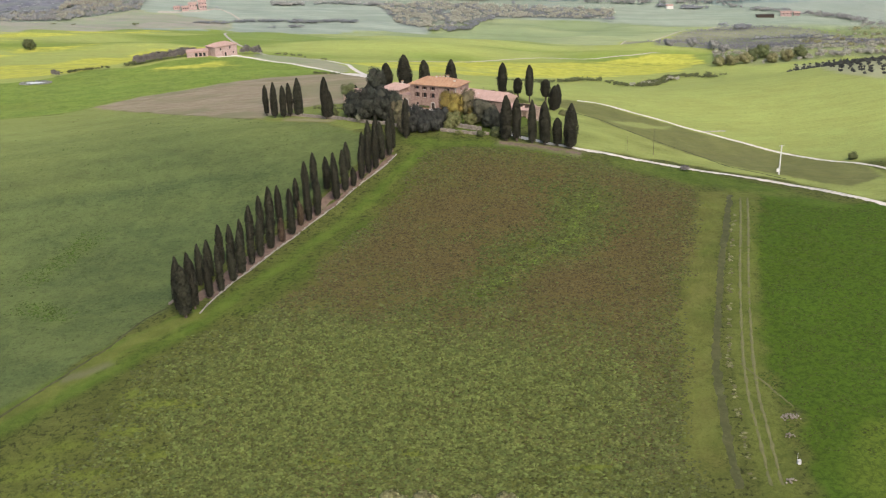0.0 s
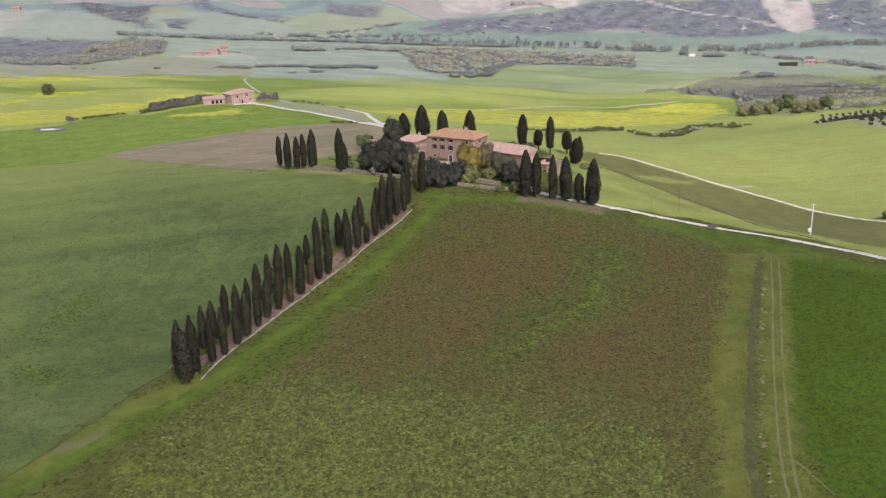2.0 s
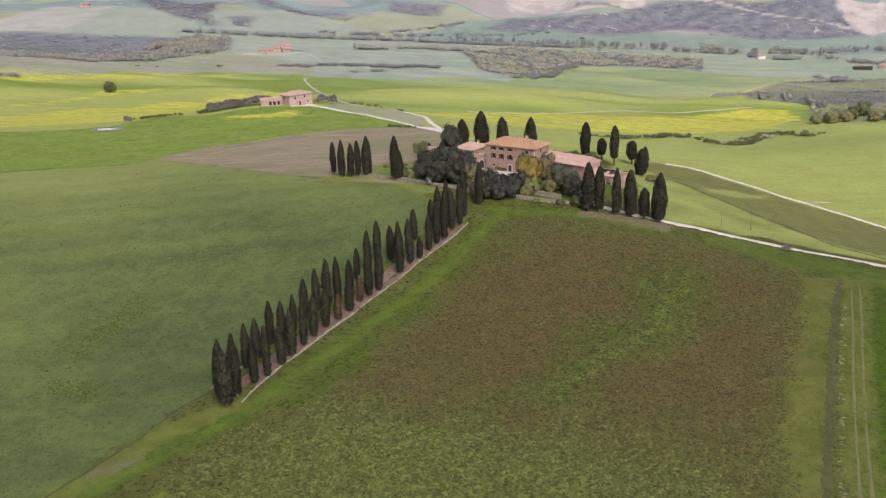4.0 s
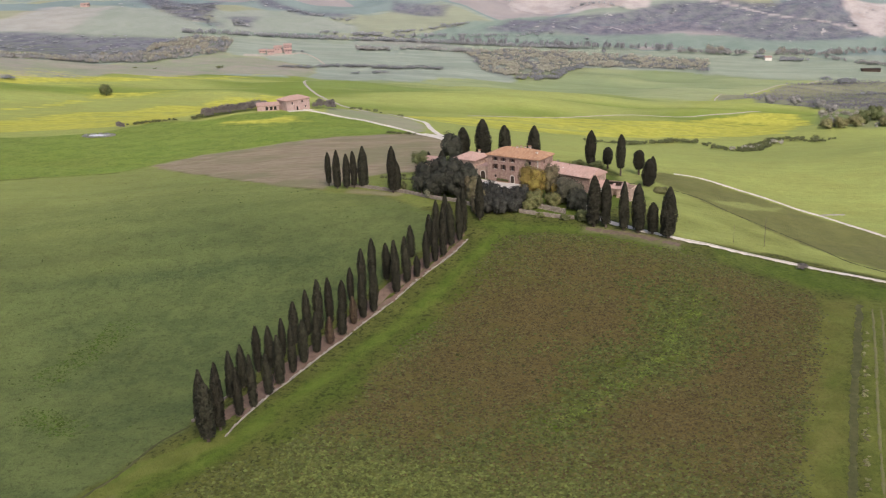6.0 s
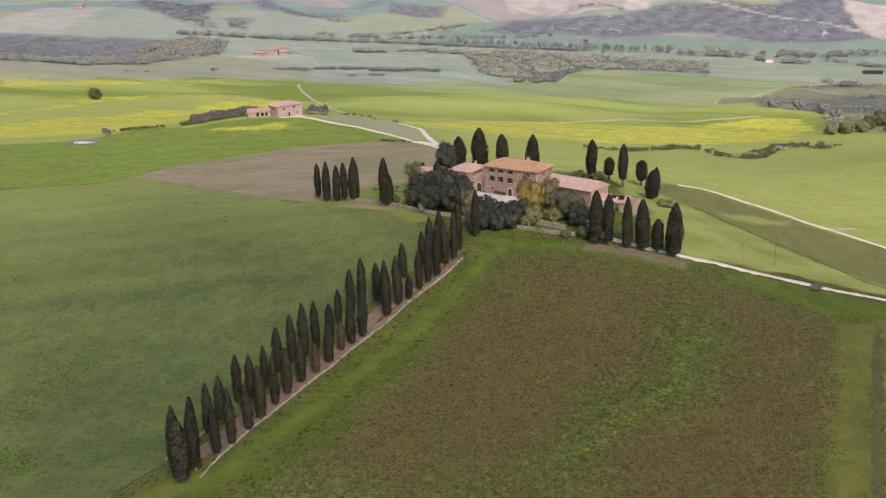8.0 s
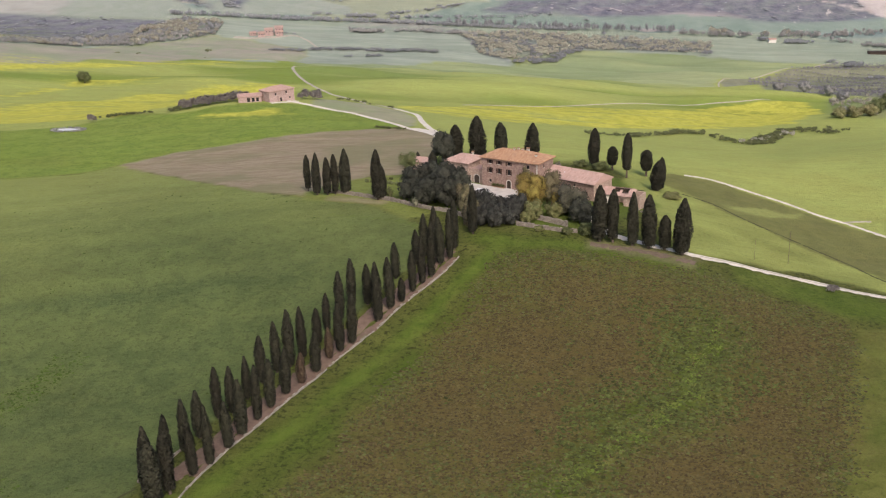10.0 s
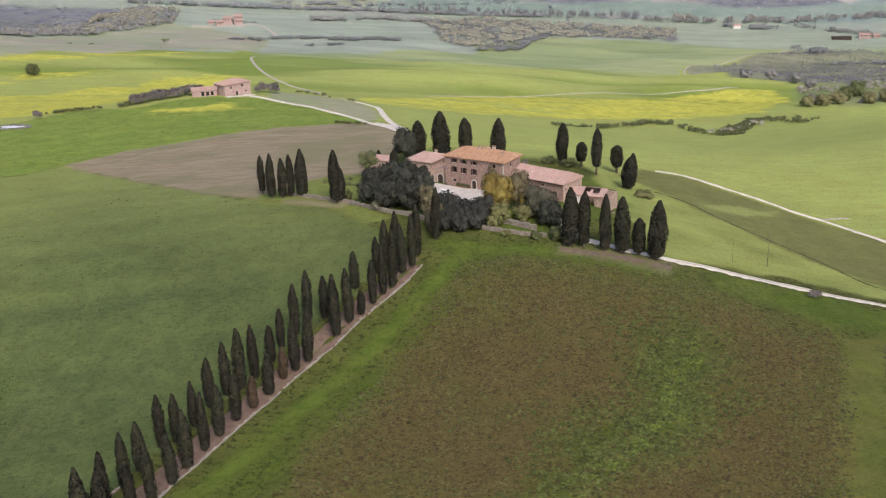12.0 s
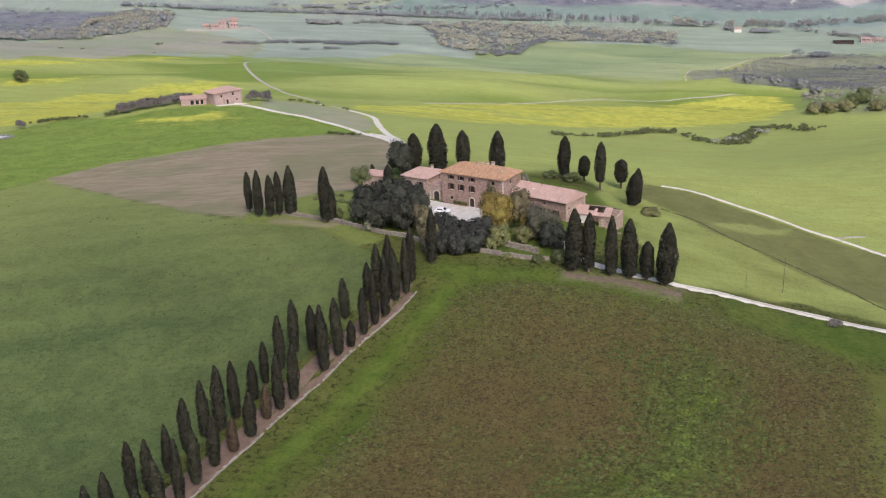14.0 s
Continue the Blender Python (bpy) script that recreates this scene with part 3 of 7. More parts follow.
OLIVE_GROVE = [(196, 1168), (354, 1291), (470, 1240), (400, 900), (283, 860), (216, 833), (176, 865)]
ROUGH_FAR = [(191, 736), (216, 833), (283, 860), (400, 900), (430, 800), (300, 740), (209, 705)]
WHEAT_VALLEY = [(-430, 1400), (-90, 1418), (-17, 1235), (-108, 1212), (-236, 1103), (-215, 920), (-300, 905), (-700, 900), (-900, 1000), (-520, 1210)]
WOOD_MID = [(-88, 1382), (-26, 1412), (155, 1392), (223, 1383), (209, 1338), (55, 1331), (-17, 1243), (-62, 1279)]
CLAY_A = [(-60, 1800), (-43, 1744), (-38, 1666), (56, 1649), (169, 1662), (185, 1700), (190, 1800)]
CLAY_B = [(462, 1690), (464, 1590), (488, 1549), (519, 1578), (530, 1640), (545, 1690)]
SCRUB_A = [(-72, 1556), (-31, 1608), (63, 1626), (142, 1650), (261, 1703), (640, 1690), (650, 1575), (604, 1550), (486, 1548), (371, 1539), (165, 1552), (22, 1530)]
SCRUB_B = [(-620, 1680), (-567, 1550), (-472, 1464), (-434, 1446), (-482, 1572), (-503, 1700)]
SCRUB_C = [(-900, 1330), (-577, 1356), (-458, 1380), (-451, 1345), (-478, 1275), (-500, 1220), (-640, 1170), (-900, 1150)]
SCRUB_D = [(-434, 1508), (-411, 1530), (-383, 1469), (-410, 1463)]
SCRUB_E = [(-482, 1784), (-421, 1725), (-377, 1690), (-345, 1625), (-272, 1578), (-304, 1580), (-405, 1642)]
SCRUB_F = [(-222, 1695), (-121, 1669), (-126, 1621), (-215, 1630)]
CLAY_C = [(-760, 1371), (-730, 1550), (-631, 1572), (-609, 1365)]
CLAY_D = [(255, 1702), (315, 1664), (347, 1628), (407, 1606), (457, 1583), (470, 1588), (407, 1612), (350, 1634), (318, 1670), (262, 1706)]
DULL = [(-470, 740), (-404, 775), (-345, 800), (-320, 860), (-290, 890), (-274, 935), (-250, 1195), (-262, 1248), (-346, 1298), (-387, 1309), (-442, 1219), (-480, 1150), (-640, 1100), (-700, 900)]
HILL_PALE = [(-700, 1600), (-567, 1550), (-439, 1431), (-459, 1383), (-577, 1356), (-760, 1340)]
HILL_PALE_B = [(-482, 1572), (-376, 1622), (-259, 1536), (-248, 1490), (-383, 1436), (-434, 1434)]
HILL_TEAL = [(-179, 1485), (-100, 1585), (-6, 1640), (60, 1620), (-31, 1600), (-72, 1556), (22, 1532), (165, 1550), (486, 1545), (653, 1549), (641, 1520), (379, 1475), (180, 1477), (-7, 1462), (-129, 1463)]
TAN_FIELD = [(388, 1446), (629, 1490), (700, 1400), (567, 1334), (540, 1328), (467, 1383)]
VINES = [(237, 698), (310, 716), (330, 640), (260, 520), (215, 480), (189, 440), (177, 466), (196, 560), (212, 640)]
CREST = [(-480, 742), (-396, 768), (-345, 794), (-288, 830), (-252, 888), (-240, 930)]
LIGHT_PATCH = [(59.8, 392), (75, 395), (89, 396.5), (84, 390), (75, 386), (63.5, 385)]
BANK = [(60, 312), (73, 317), (84, 310), (94, 304), (104, 294), (92, 292), (80, 297), (68, 300)]
TRIANGLE = [(-106, 560), (-112, 600), (-118, 660), (-100, 660), (-84, 581), (-63.5, 566), (-53, 541), (-50, 512), (-53.6, 509), (-65, 524), (-80, 540), (-102, 552)]
PINK_STRIP = [(15, 328), (28, 327.5), (44, 324.5), (41, 316.5), (27, 321), (15, 323.4)]


def axis(stops):
    """Grid lines from stops of (place, spacing): the spacing glides from stop to stop."""
    out = [stops[0][0]]
    for (a, da), (b, db) in zip(stops, stops[1:]):
        p = a
        while p < b - 1e-6:
            p = min(b, p + da + (db - da) * (p - a) / (b - a))
            out.append(p)
    return np.array(out)


def soil_cover(x, y):
    """How much bare earth shows in the field below the house."""
    field = inside(FIELD, x, y, 22, 3)
    streak = band(STREAK_LINE, x, y, 13, 14, 2.5)
    soil = 0.36 * field + 0.28 * inside(SOIL, x, y, 64, 8) + 0.10 * ripple(x, y, 26, 31) * field
    return soil * (1 - 0.50 * streak) - 0.36 * inside(GREEN_FOOT, x, y, 64, 8)


def fresh_cover(x, y):
    """Patches of bright young growth at the field's foot."""
    flush = np.zeros_like(x)
    for cx, cy, rx, ry in FLUSHES:
        flush = np.maximum(flush, np.exp(-0.8 * (((x - cx) / rx) ** 2 + ((y - cy + 0.6 * ripple(x, y, 7, 82)) / ry) ** 2)))
    return 0.9 * flush * (0.75 + 0.35 * ripple(x, y, 3.5, 81))


def build_ground():
    right = axis([(0, 1.15), (120, 1.15), (480, 6.0), (1000, 14), (4200, 320)])
    xs = np.concatenate([-right[:0:-1], right])
    ys = axis([(-900, 220), (60, 12), (160, 1.3), (200, 1.0), (430, 1.4), (620, 3.0), (900, 5.5), (1700, 9), (2600, 60), (4800, 300)])
    x, y = np.meshgrid(xs, ys)
    x, y = x.ravel(), y.ravel()
    z = height(x, y)
    near = ease(150, 170, y) * (1 - ease(430, 520, y)) * (1 - ease(140, 200, np.abs(x)))
    z = z + near * 0.07 * np.random.RandomState(4).uniform(-1, 1, z.shape)
    nx, ny = len(xs), len(ys)
    me = bpy.data.meshes.new("ground")
    me.vertices.add(nx * ny)
    me.vertices.foreach_set("co", np.stack([x, y, z], 1).ravel())
    i = (np.arange(ny - 1)[:, None] * nx + np.arange(nx - 1)).ravel()
    quads = np.stack([i, i + 1, i + nx + 1, i + nx], 1)
    me.loops.add(quads.size)
    me.loops.foreach_set("vertex_index", quads.ravel())
    me.polygons.add(len(quads))
    me.polygons.foreach_set("loop_start", np.arange(len(quads)) * 4)
    me.update(calc_edges=True)
    me.polygons.foreach_set("use_smooth", np.ones(len(quads), bool))
    z0 = np.zeros_like(x)
    left = inside(LEFT_FIELD, x, y, 2, 0.8)
    home = np.maximum(left, 1 - ease(324, 334, y))
    # first sheet: thin soil, bright grass, flowers, dry grass
    soil = soil_cover(x, y)
    start = 424 - 90 * ease(20, 60, x)
    bright = 0.86 * (1 - home) * ease(0, 16, y - start)
    bright = np.maximum(bright, inside(LUSH_MID, x, y, 5, 1.5) * 0.35)
    bright = np.where(inside(LUSH_MID, x, y, 0.5, 1.5) > 0.5, np.minimum(bright, 0.52 + 0.10 * ripple(x, y, 40, 45)), bright)
    bright = np.maximum(bright, inside(BRIGHT_RIGHT, x, y, 5, 1.5) * 0.92)
    near_grass = inside(GRASS_RIGHT, x, y, 4, 1)
    bright = bright * (1 - near_grass) + (0.72 + 0.12 * ripple(x + y, y, 17, 46)) * near_grass
    rough = inside(ROUGH_RIGHT, x, y, 3, 0.8)
    bright = bright * (1 - rough) + (0.40 + 0.12 * ripple(x, y * 0.5, 12, 54)) * rough
    bright = np.maximum(bright, 0.75 * inside(LIGHT_PATCH, x, y, 5, 1))
    bright = np.maximum(bright, 0.34 * band(STREAK_LINE, x, y, 2.4, 2.6, 1.5) * ease(-0.2, 0.7, ripple(x, y, 6, 42)))
    bright = np.maximum(bright, 0.50 * inside(LAWN, x, y, 3, 0.6))
    # left crop paler further off: its brightness at a grazing view put into colour
    bright = np.maximum(bright, left * (0.07 + 0.03 * ripple(x, y, 46, 43) + 0.04 * ripple(0.35 * x, y, 16, 53) + 0.34 * ease(285, 415, y) + 0.16 * ease(80, 170, -x)))
    yellow = 0.82 * inside(RAPE_LEFT, x, y, 26, 6) + 0.20 * inside(RAPE_FAR, x, y, 30, 8) + 1.25 * inside(RAPE_MID, x, y, 16, 5) * (0.86 + 0.22 * ripple(x * 0.4, y, 30, 47)) + 0.62 * band(CREST, x, y, 14, 20) + 0.5 * band([(-420, 590), (-344, 660), (-320, 692), (-301, 741), (-263, 755), (-227, 778), (-188, 797)], x, y, 9, 12, 3)
    yellow = yellow + 0.5 * inside([(-160, 520), (-120, 524), (-105, 532), (-118, 540), (-150, 536)], x, y, 12, 4) + 0.14 * inside(YELLOW_LEFT, x, y, 20, 5)
    dry = 0.72 * inside(STRIP, x, y, 5, 0.8) * (0.8 + 0.3 * ripple(x, y, 16, 44)) + 0.30 * band(TRACK_A, x, y, 7, 3, 0.5)
    dry = np.maximum(dry, 0.62 * rough * (1 - inside(LIGHT_PATCH, x, y, 5, 1)))
    dry = np.maximum(dry, 0.40 * band(LEFT_FIELD_TOP, x, y, 1.6, 1.6, 0.6))
    dry = np.maximum(dry, 0.50 * band(FOOT_TRACK, x, y, 5, 2.5, 0.8))
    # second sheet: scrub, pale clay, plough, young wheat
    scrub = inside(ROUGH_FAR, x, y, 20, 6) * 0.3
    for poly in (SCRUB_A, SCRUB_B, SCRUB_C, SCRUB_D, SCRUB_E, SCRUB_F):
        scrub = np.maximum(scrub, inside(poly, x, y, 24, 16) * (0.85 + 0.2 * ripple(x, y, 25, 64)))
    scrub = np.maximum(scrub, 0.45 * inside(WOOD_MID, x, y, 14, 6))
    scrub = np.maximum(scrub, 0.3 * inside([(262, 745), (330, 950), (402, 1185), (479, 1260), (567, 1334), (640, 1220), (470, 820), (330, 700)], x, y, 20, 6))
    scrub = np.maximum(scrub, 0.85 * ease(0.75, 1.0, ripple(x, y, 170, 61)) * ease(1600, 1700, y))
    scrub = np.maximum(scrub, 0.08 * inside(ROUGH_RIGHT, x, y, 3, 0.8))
    pale = np.maximum.reduce([inside(CLAY_A, x, y, 8, 4), inside(CLAY_B, x, y, 8, 4), 0.5 * inside(CLAY_C, x, y, 14, 6), 0.9 * inside(CLAY_D, x, y, 5, 2), 0.4 * inside(VINES, x, y, 8, 2)])
    plough = inside(PLOUGH, x, y, 4, 1.2)
    plough = np.maximum(plough, 0.40 * inside(PINK_STRIP, x, y, 3.5, 0.8))
    plough = np.maximum(plough, 0.30 * inside(OLIVE_GROVE, x, y, 8, 2))
    plough = np.maximum(plough, 0.75 * band([(-58, 364), (-50, 361.5), (-44, 358.5)], x, y, 4.5, 4, 1.0))
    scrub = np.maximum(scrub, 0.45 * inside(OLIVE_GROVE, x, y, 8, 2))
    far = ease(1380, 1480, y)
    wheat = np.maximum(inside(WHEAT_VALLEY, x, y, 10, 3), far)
    # the far meadow is paled towards this hazed colour
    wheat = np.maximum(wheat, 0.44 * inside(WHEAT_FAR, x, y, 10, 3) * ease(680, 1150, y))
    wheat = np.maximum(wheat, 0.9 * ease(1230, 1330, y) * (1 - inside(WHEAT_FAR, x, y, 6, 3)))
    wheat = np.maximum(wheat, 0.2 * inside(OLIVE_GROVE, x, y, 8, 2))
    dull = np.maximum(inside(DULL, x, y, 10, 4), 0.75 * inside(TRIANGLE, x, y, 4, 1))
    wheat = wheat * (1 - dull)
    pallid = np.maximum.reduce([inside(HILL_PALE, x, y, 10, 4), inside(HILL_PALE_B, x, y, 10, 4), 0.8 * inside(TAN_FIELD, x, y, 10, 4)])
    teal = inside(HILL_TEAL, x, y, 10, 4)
    fresh = inside(LUSH_MID, x, y, 5, 1.5) * (0.88 + 0.10 * ripple(x, y, 40, 45))
    # third sheet: deep fresh green, verges, far fields, ruts
    lush = inside(LUSH, x, y, 4, 1.2)
    lush = np.maximum(lush, 0.40 * band(EDGE, x, y, 6, 6, 0.7))
    lush = np.maximum(lush, 0.62 * band(DARK_EDGE, x, y, 8, 9, 1.0) * (0.8 + 0.3 * ripple(x, y, 18, 71)))
    lush = np.maximum(lush, 0.80 * inside(STREAK, x, y, 12, 3) * (0.7 + 0.5 * ripple(x, y, 8, 72)))
    lush = np.maximum(lush, 0.50 * inside(BANK, x, y, 5, 1.5))
    lush = np.maximum(lush, 0.65 * band([(-56, 348), (-44, 344), (-36, 341), (-29, 336)], x, y, 0.9, 0.8, 0.3))
    lush = np.maximum(lush, 0.40 * band(TOP_EDGE, x, y, 8, 6, 1.0))
    lush = np.maximum(lush, 0.10 * left)
    verge = 0.85 * band(EDGE, x, y, 3.8, 4.0, 0.7) * (0.80 + 0.30 * ripple(x, y, 15, 73))
    verge = np.maximum(verge, 0.50 * band(TOP_EDGE, x, y, 3.5, 4, 0.8))
    verge = np.maximum(verge, 0.80 * band(FOOT_TRACK, x, y, 6.5, 1.8, 0.6))
    verge = np.maximum(verge, 0.55 * inside(STRIP, x, y, 6, 0.8) * (0.85 + 0.3 * ripple(x, y, 10, 77)))
    verge = np.maximum(verge, 0.45 * band(TRACK_A, x, y, 7, 3, 0.5))
    lush = np.maximum(lush, 0.7 * band([(60, 386), (66, 376.5), (77, 360.5), (92, 335.5), (106, 316)], x, y, 1.5, 1.4, 0.5) * (0.7 + 0.5 * ripple(x, y, 9, 79)))
    verge = np.maximum(verge, 0.25 * inside(LAWN, x, y, 3, 0.6))
    verge = np.maximum(verge, 0.60 * inside(GARDEN, x, y, 4, 0.6))
    verge = np.maximum(verge, 0.42 * inside([(52, 322), (74, 316), (96, 300), (118, 270), (104, 276), (88, 288), (70, 298), (50, 312)], x, y, 5, 1))
    worn = 0.55 * ease(0.5, 1.0, ripple(x, y, 5, 76)) * inside([(60, 158), (64, 172), (70, 180), (70, 184), (66, 184), (58, 160)], x, y, 3)
    worn = np.maximum(worn, 0.55 * band([(-86, 200.5), (-78, 205)], x, y, 2.4, 2.0, 0.8))
    # fresh flushes, and the meadow's fold shading put into colour, paler on the crests
    flush = fresh_cover(x, y)
    flush = np.maximum(flush, 0.45 * inside([(70, 160), (74, 172), (85, 180), (100, 182), (100, 150), (74, 150)], x, y, 8, 1.5))
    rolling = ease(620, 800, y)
    # higher before the folds: colour lightens the sun-averted slope behind the house
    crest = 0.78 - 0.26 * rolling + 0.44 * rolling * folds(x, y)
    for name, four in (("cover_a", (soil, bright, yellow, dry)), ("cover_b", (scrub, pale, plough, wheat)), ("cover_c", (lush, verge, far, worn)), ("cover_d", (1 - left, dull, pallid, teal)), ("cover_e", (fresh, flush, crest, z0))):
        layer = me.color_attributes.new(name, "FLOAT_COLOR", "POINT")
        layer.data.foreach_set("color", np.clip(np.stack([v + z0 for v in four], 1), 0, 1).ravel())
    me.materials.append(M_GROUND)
    return tagged(new("ground", me), "rolling farmland of green crops, brown earth and yellow flowers", "ground", kind="structure")


build_ground()


def ribbon(name, line, width, lift, material, label, category, step=2.0, ragged=0.12, kind="structure", crown=0.0):
    """A track laid over the land along a line."""
    pts = [Vector((x, y, 0)) for x, y in line]
    # rounded corners
    smooth = []
    for i in range(len(pts) - 1):
        p0, p1, p2, p3 = pts[max(i - 1, 0)], pts[i], pts[i + 1], pts[min(i + 2, len(pts) - 1)]
        n = max(2, int((p2 - p1).length / step))
        for k in range(n):
            t = k / n
            smooth.append(0.5 * ((2 * p1) + (p2 - p0) * t + (2 * p0 - 5 * p1 + 4 * p2 - p3) * t * t + (3 * p1 - p0 - 3 * p2 + p3) * t ** 3))
    smooth.append(pts[-1])
    rng = random.Random(7)
    verts, faces = [], []
    across = 5
    for i, p in enumerate(smooth):
        d = (smooth[min(i + 1, len(smooth) - 1)] - smooth[max(i - 1, 0)]).normalized()
        side = Vector((d.y, -d.x, 0))
        wl, wr = width / 2 * (1 + rng.uniform(-ragged, ragged)), width / 2 * (1 + rng.uniform(-ragged, ragged))
        for k in range(across):
            f = k / (across - 1)
            q = p + side * (-wl + (wl + wr) * f)
            drop = -0.35 if k in (0, across - 1) else 0.0
            verts.append((q.x, q.y, lift + drop * min(1, lift * 4) + crown * (1 - abs(2 * f - 1))))
    for i in range(len(smooth) - 1):
        for k in range(across - 1):
            a = i * across + k
            faces.append((a, a + 1, a + across + 1, a + across))
    verts = np.array(verts)
    verts[:, 2] += height(verts[:, 0], verts[:, 1])
    ob = link_mesh(name, verts.tolist(), faces, material, True)
    return tagged(ob, label, category, kind=kind)


ribbon("road", [(17.5, 346), (19, 338), (23, 332.8), (30, 330.4), (40.5, 327.0), (52.8, 324.0), (61.5, 321.6), (69.7, 319.4), (77.7, 316.6), (85.5, 314.0), (96, 309), (106, 301), (116, 287), (124, 273), (136, 246), (150, 214)], 3.1, 0.14, M_ROAD,
       "white gravel farm road crossing the green slope", "road", 2.0, 0.05)
ribbon("road", [(54, 427), (62.5, 424), (74, 416), (82, 410), (93, 397.8), (101, 392), (109.6, 382), (128, 357), (139, 338), (146, 312), (160, 270)], 1.9, 0.14, M_ROAD,
       "pale gravel track below the meadow", "road")
ribbon("road", [(-50, 503), (-46, 499), (-42, 493), (-38.5, 486), (-36, 478)], 6.0, 0.34, M_ROAD, "wide pale gravel junction of two farm roads", "road")
ribbon("earth_strip", [(16, 325.6), (24, 325.0), (33, 323.6), (42, 320.4)], 3.2, 0.05, M_MARGIN, "bare reddish earth strip under the roadside cypresses", "earth", 0.5, 0.22)
ribbon("road", [(99.5, 393.2), (104, 395.6), (109, 397.0)], 1.5, 0.15, M_TRACK, "pale gravel track turning into the meadow", "road")
ribbon("road", [(-33, 440), (-34, 470), (-36, 486), (-41.3, 500.3), (-47.9, 524), (-53.3, 552), (-59.6, 566.4), (-66.9, 573)], 3.0, 0.28, M_ROAD, "pale gravel road winding up from the junction", "road")
ribbon("road", [(-66.0, 572.3), (-77, 590), (-90, 636), (-102.4, 680), (-126, 712), (-146, 748), (-165, 792), (-178, 830), (-183, 855), (-184, 885)], 2.5, 0.24, M_TRACK, "narrow gravel road winding over the far field", "road")
ribbon("road", [(-41, 490), (-50, 501.5), (-65, 523), (-82, 540), (-99, 551), (-114, 560), (-119, 566)], 3.0, 0.22, M_ROAD, "pale gravel drive to a farmhouse", "road")
ribbon("road", [(-42, 694), (-4.6, 716), (25.4, 733), (60, 744), (92, 754), (120, 764), (152, 775), (184, 812)], 1.5, 0.22, M_TRACK, "thin farm track above the flowering strip", "road", 3.0)
ribbon("road", [(184, 930), (192, 1010), (194, 1160), (260, 1226), (354, 1290)], 2.0, 0.28, M_TRACK, "thin farm track beside the olive grove", "road", 4.0)
ribbon("furrow", FURROW[1:], 2.0, 0.09, M_DARK_STRIP, "dark furrow along the brown field", "ditch", 1.0, 0.25)
# not dug: a dark strip drawn for the shade of the raised crop edge
ribbon("ditch", [(-70.2, 229), (-74.9, 222.7), (-79.0, 213.2), (-84.4, 205.4), (-91.2, 195.5), (-95.8, 188.3), (-112, 163)], 0.8, 0.07, M_DARK_STRIP, "dark strip for the shade under the green crop's edge", "ditch", 1.0, 0.3)
for shift in (0.0, 2.1):
    ribbon("wheel_rut", [(84.1 + shift, 285.6), (77.0 + shift, 259), (69.9 + shift, 232.5), (63.1 + shift, 204.3), (59.9 + shift, 187.7), (58.2 + shift, 173.3), (56.8 + shift, 160.7)], 0.7, 0.05, M_RUT, "pale worn wheel rut in the grass", "track", 1.0, 0.45)
ribbon("path", [(61.4, 199.5), (64.2, 192.5), (66.2, 187.3), (67.8, 183.4)], 0.55, 0.07, M_RUT, "thin pale path across the grass strip", "path", 0.8, 0.4)
ribbon("grass_strip", [(44, 326.0), (52.8, 324.0), (61.5, 321.6), (69.7, 319.4), (77.7, 316.6), (85.5, 314.0), (96, 309), (106, 301), (116, 287)], 1.0, 0.17, M_TRACK, "dull strip between the wheel tracks of the road", "verge", 1.0, 0.5)
ribbon("ditch", [(49.5, 398.8), (59.2, 388.3), (66.2, 376), (77.8, 361.3), (87.2, 344.7), (91.4, 333.4), (106, 312)], 0.9, 0.06, M_DARK_STRIP, "dark grassy bank between meadow and rough slope", "ditch", 1.0, 0.3)
ribbon("lane", [(-64.5, 231.5), (-62.3, 237), (-57.5, 248), (-52.3, 260), (-46.8, 272), (-41, 284.5), (-35.5, 294.5), (-28.5, 305.5), (-23.5, 314.5), (-20.0, 321.5)], 4.4, 0.10, M_EARTH,
       "reddish earth lane between two rows of cypresses", "lane", 1.5, 0.08)


ribbon("earth_strip", [(-60.6, 232.5), (-57.4, 241.4), (-52.6, 252.5), (-47.3, 264.8), (-41.5, 277.6), (-35.9, 286.6), (-31.1, 296), (-25.7, 304), (-21.5, 311), (-18.6, 317.5)], 2.2, 0.08, M_EARTH,
       "bare reddish earth under the row of cypresses", "earth", 1.0, 0.30)


# ---------------------------------------------------------------- trees
def stray(rng, r=1.0):
    while True:
        v = Vector((rng.uniform(-1, 1), rng.uniform(-1, 1), rng.uniform(-1, 1)))
        if 0.05 < v.length < 1:
            return v * r


def leafy(bm, place, out, size, rng, lift=0.0, thin=0.55):
    """One small clump of leaves: two crossed, folded blades that point outwards."""
    out = (out + stray(rng, 0.7) + Vector((0, 0, lift))).normalized()
    side = out.cross(Vector((rng.uniform(-1, 1), rng.uniform(-1, 1), rng.uniform(-1, 1)))).normalized()
    tip = place + out * size
    mid = place + out * size * 0.45
    over = out.cross(side)
    a, b, c = bm.verts.new(place - out * size * 0.3), bm.verts.new(tip), bm.verts.new(mid + side * size * thin)
    d, e = bm.verts.new(mid - side * size * thin), bm.verts.new(mid + over * size * thin * 0.7)
    bm.faces.new((a, c, e))
    bm.faces.new((c, b, e))
    bm.faces.new((b, d, e))
    bm.faces.new((d, a, e))


def ball(level):
    """The corners and faces of a rounded lump."""
    bm = bmesh.new()
    bmesh.ops.create_icosphere(bm, subdivisions=level, radius=1.0)
    v = np.array([tuple(q.co) for q in bm.verts])
    f = np.array([[q.index for q in g.verts] for g in bm.faces])
    bm.free()
    return v, f


BALL_1, BALL_2 = ball(1), ball(2)


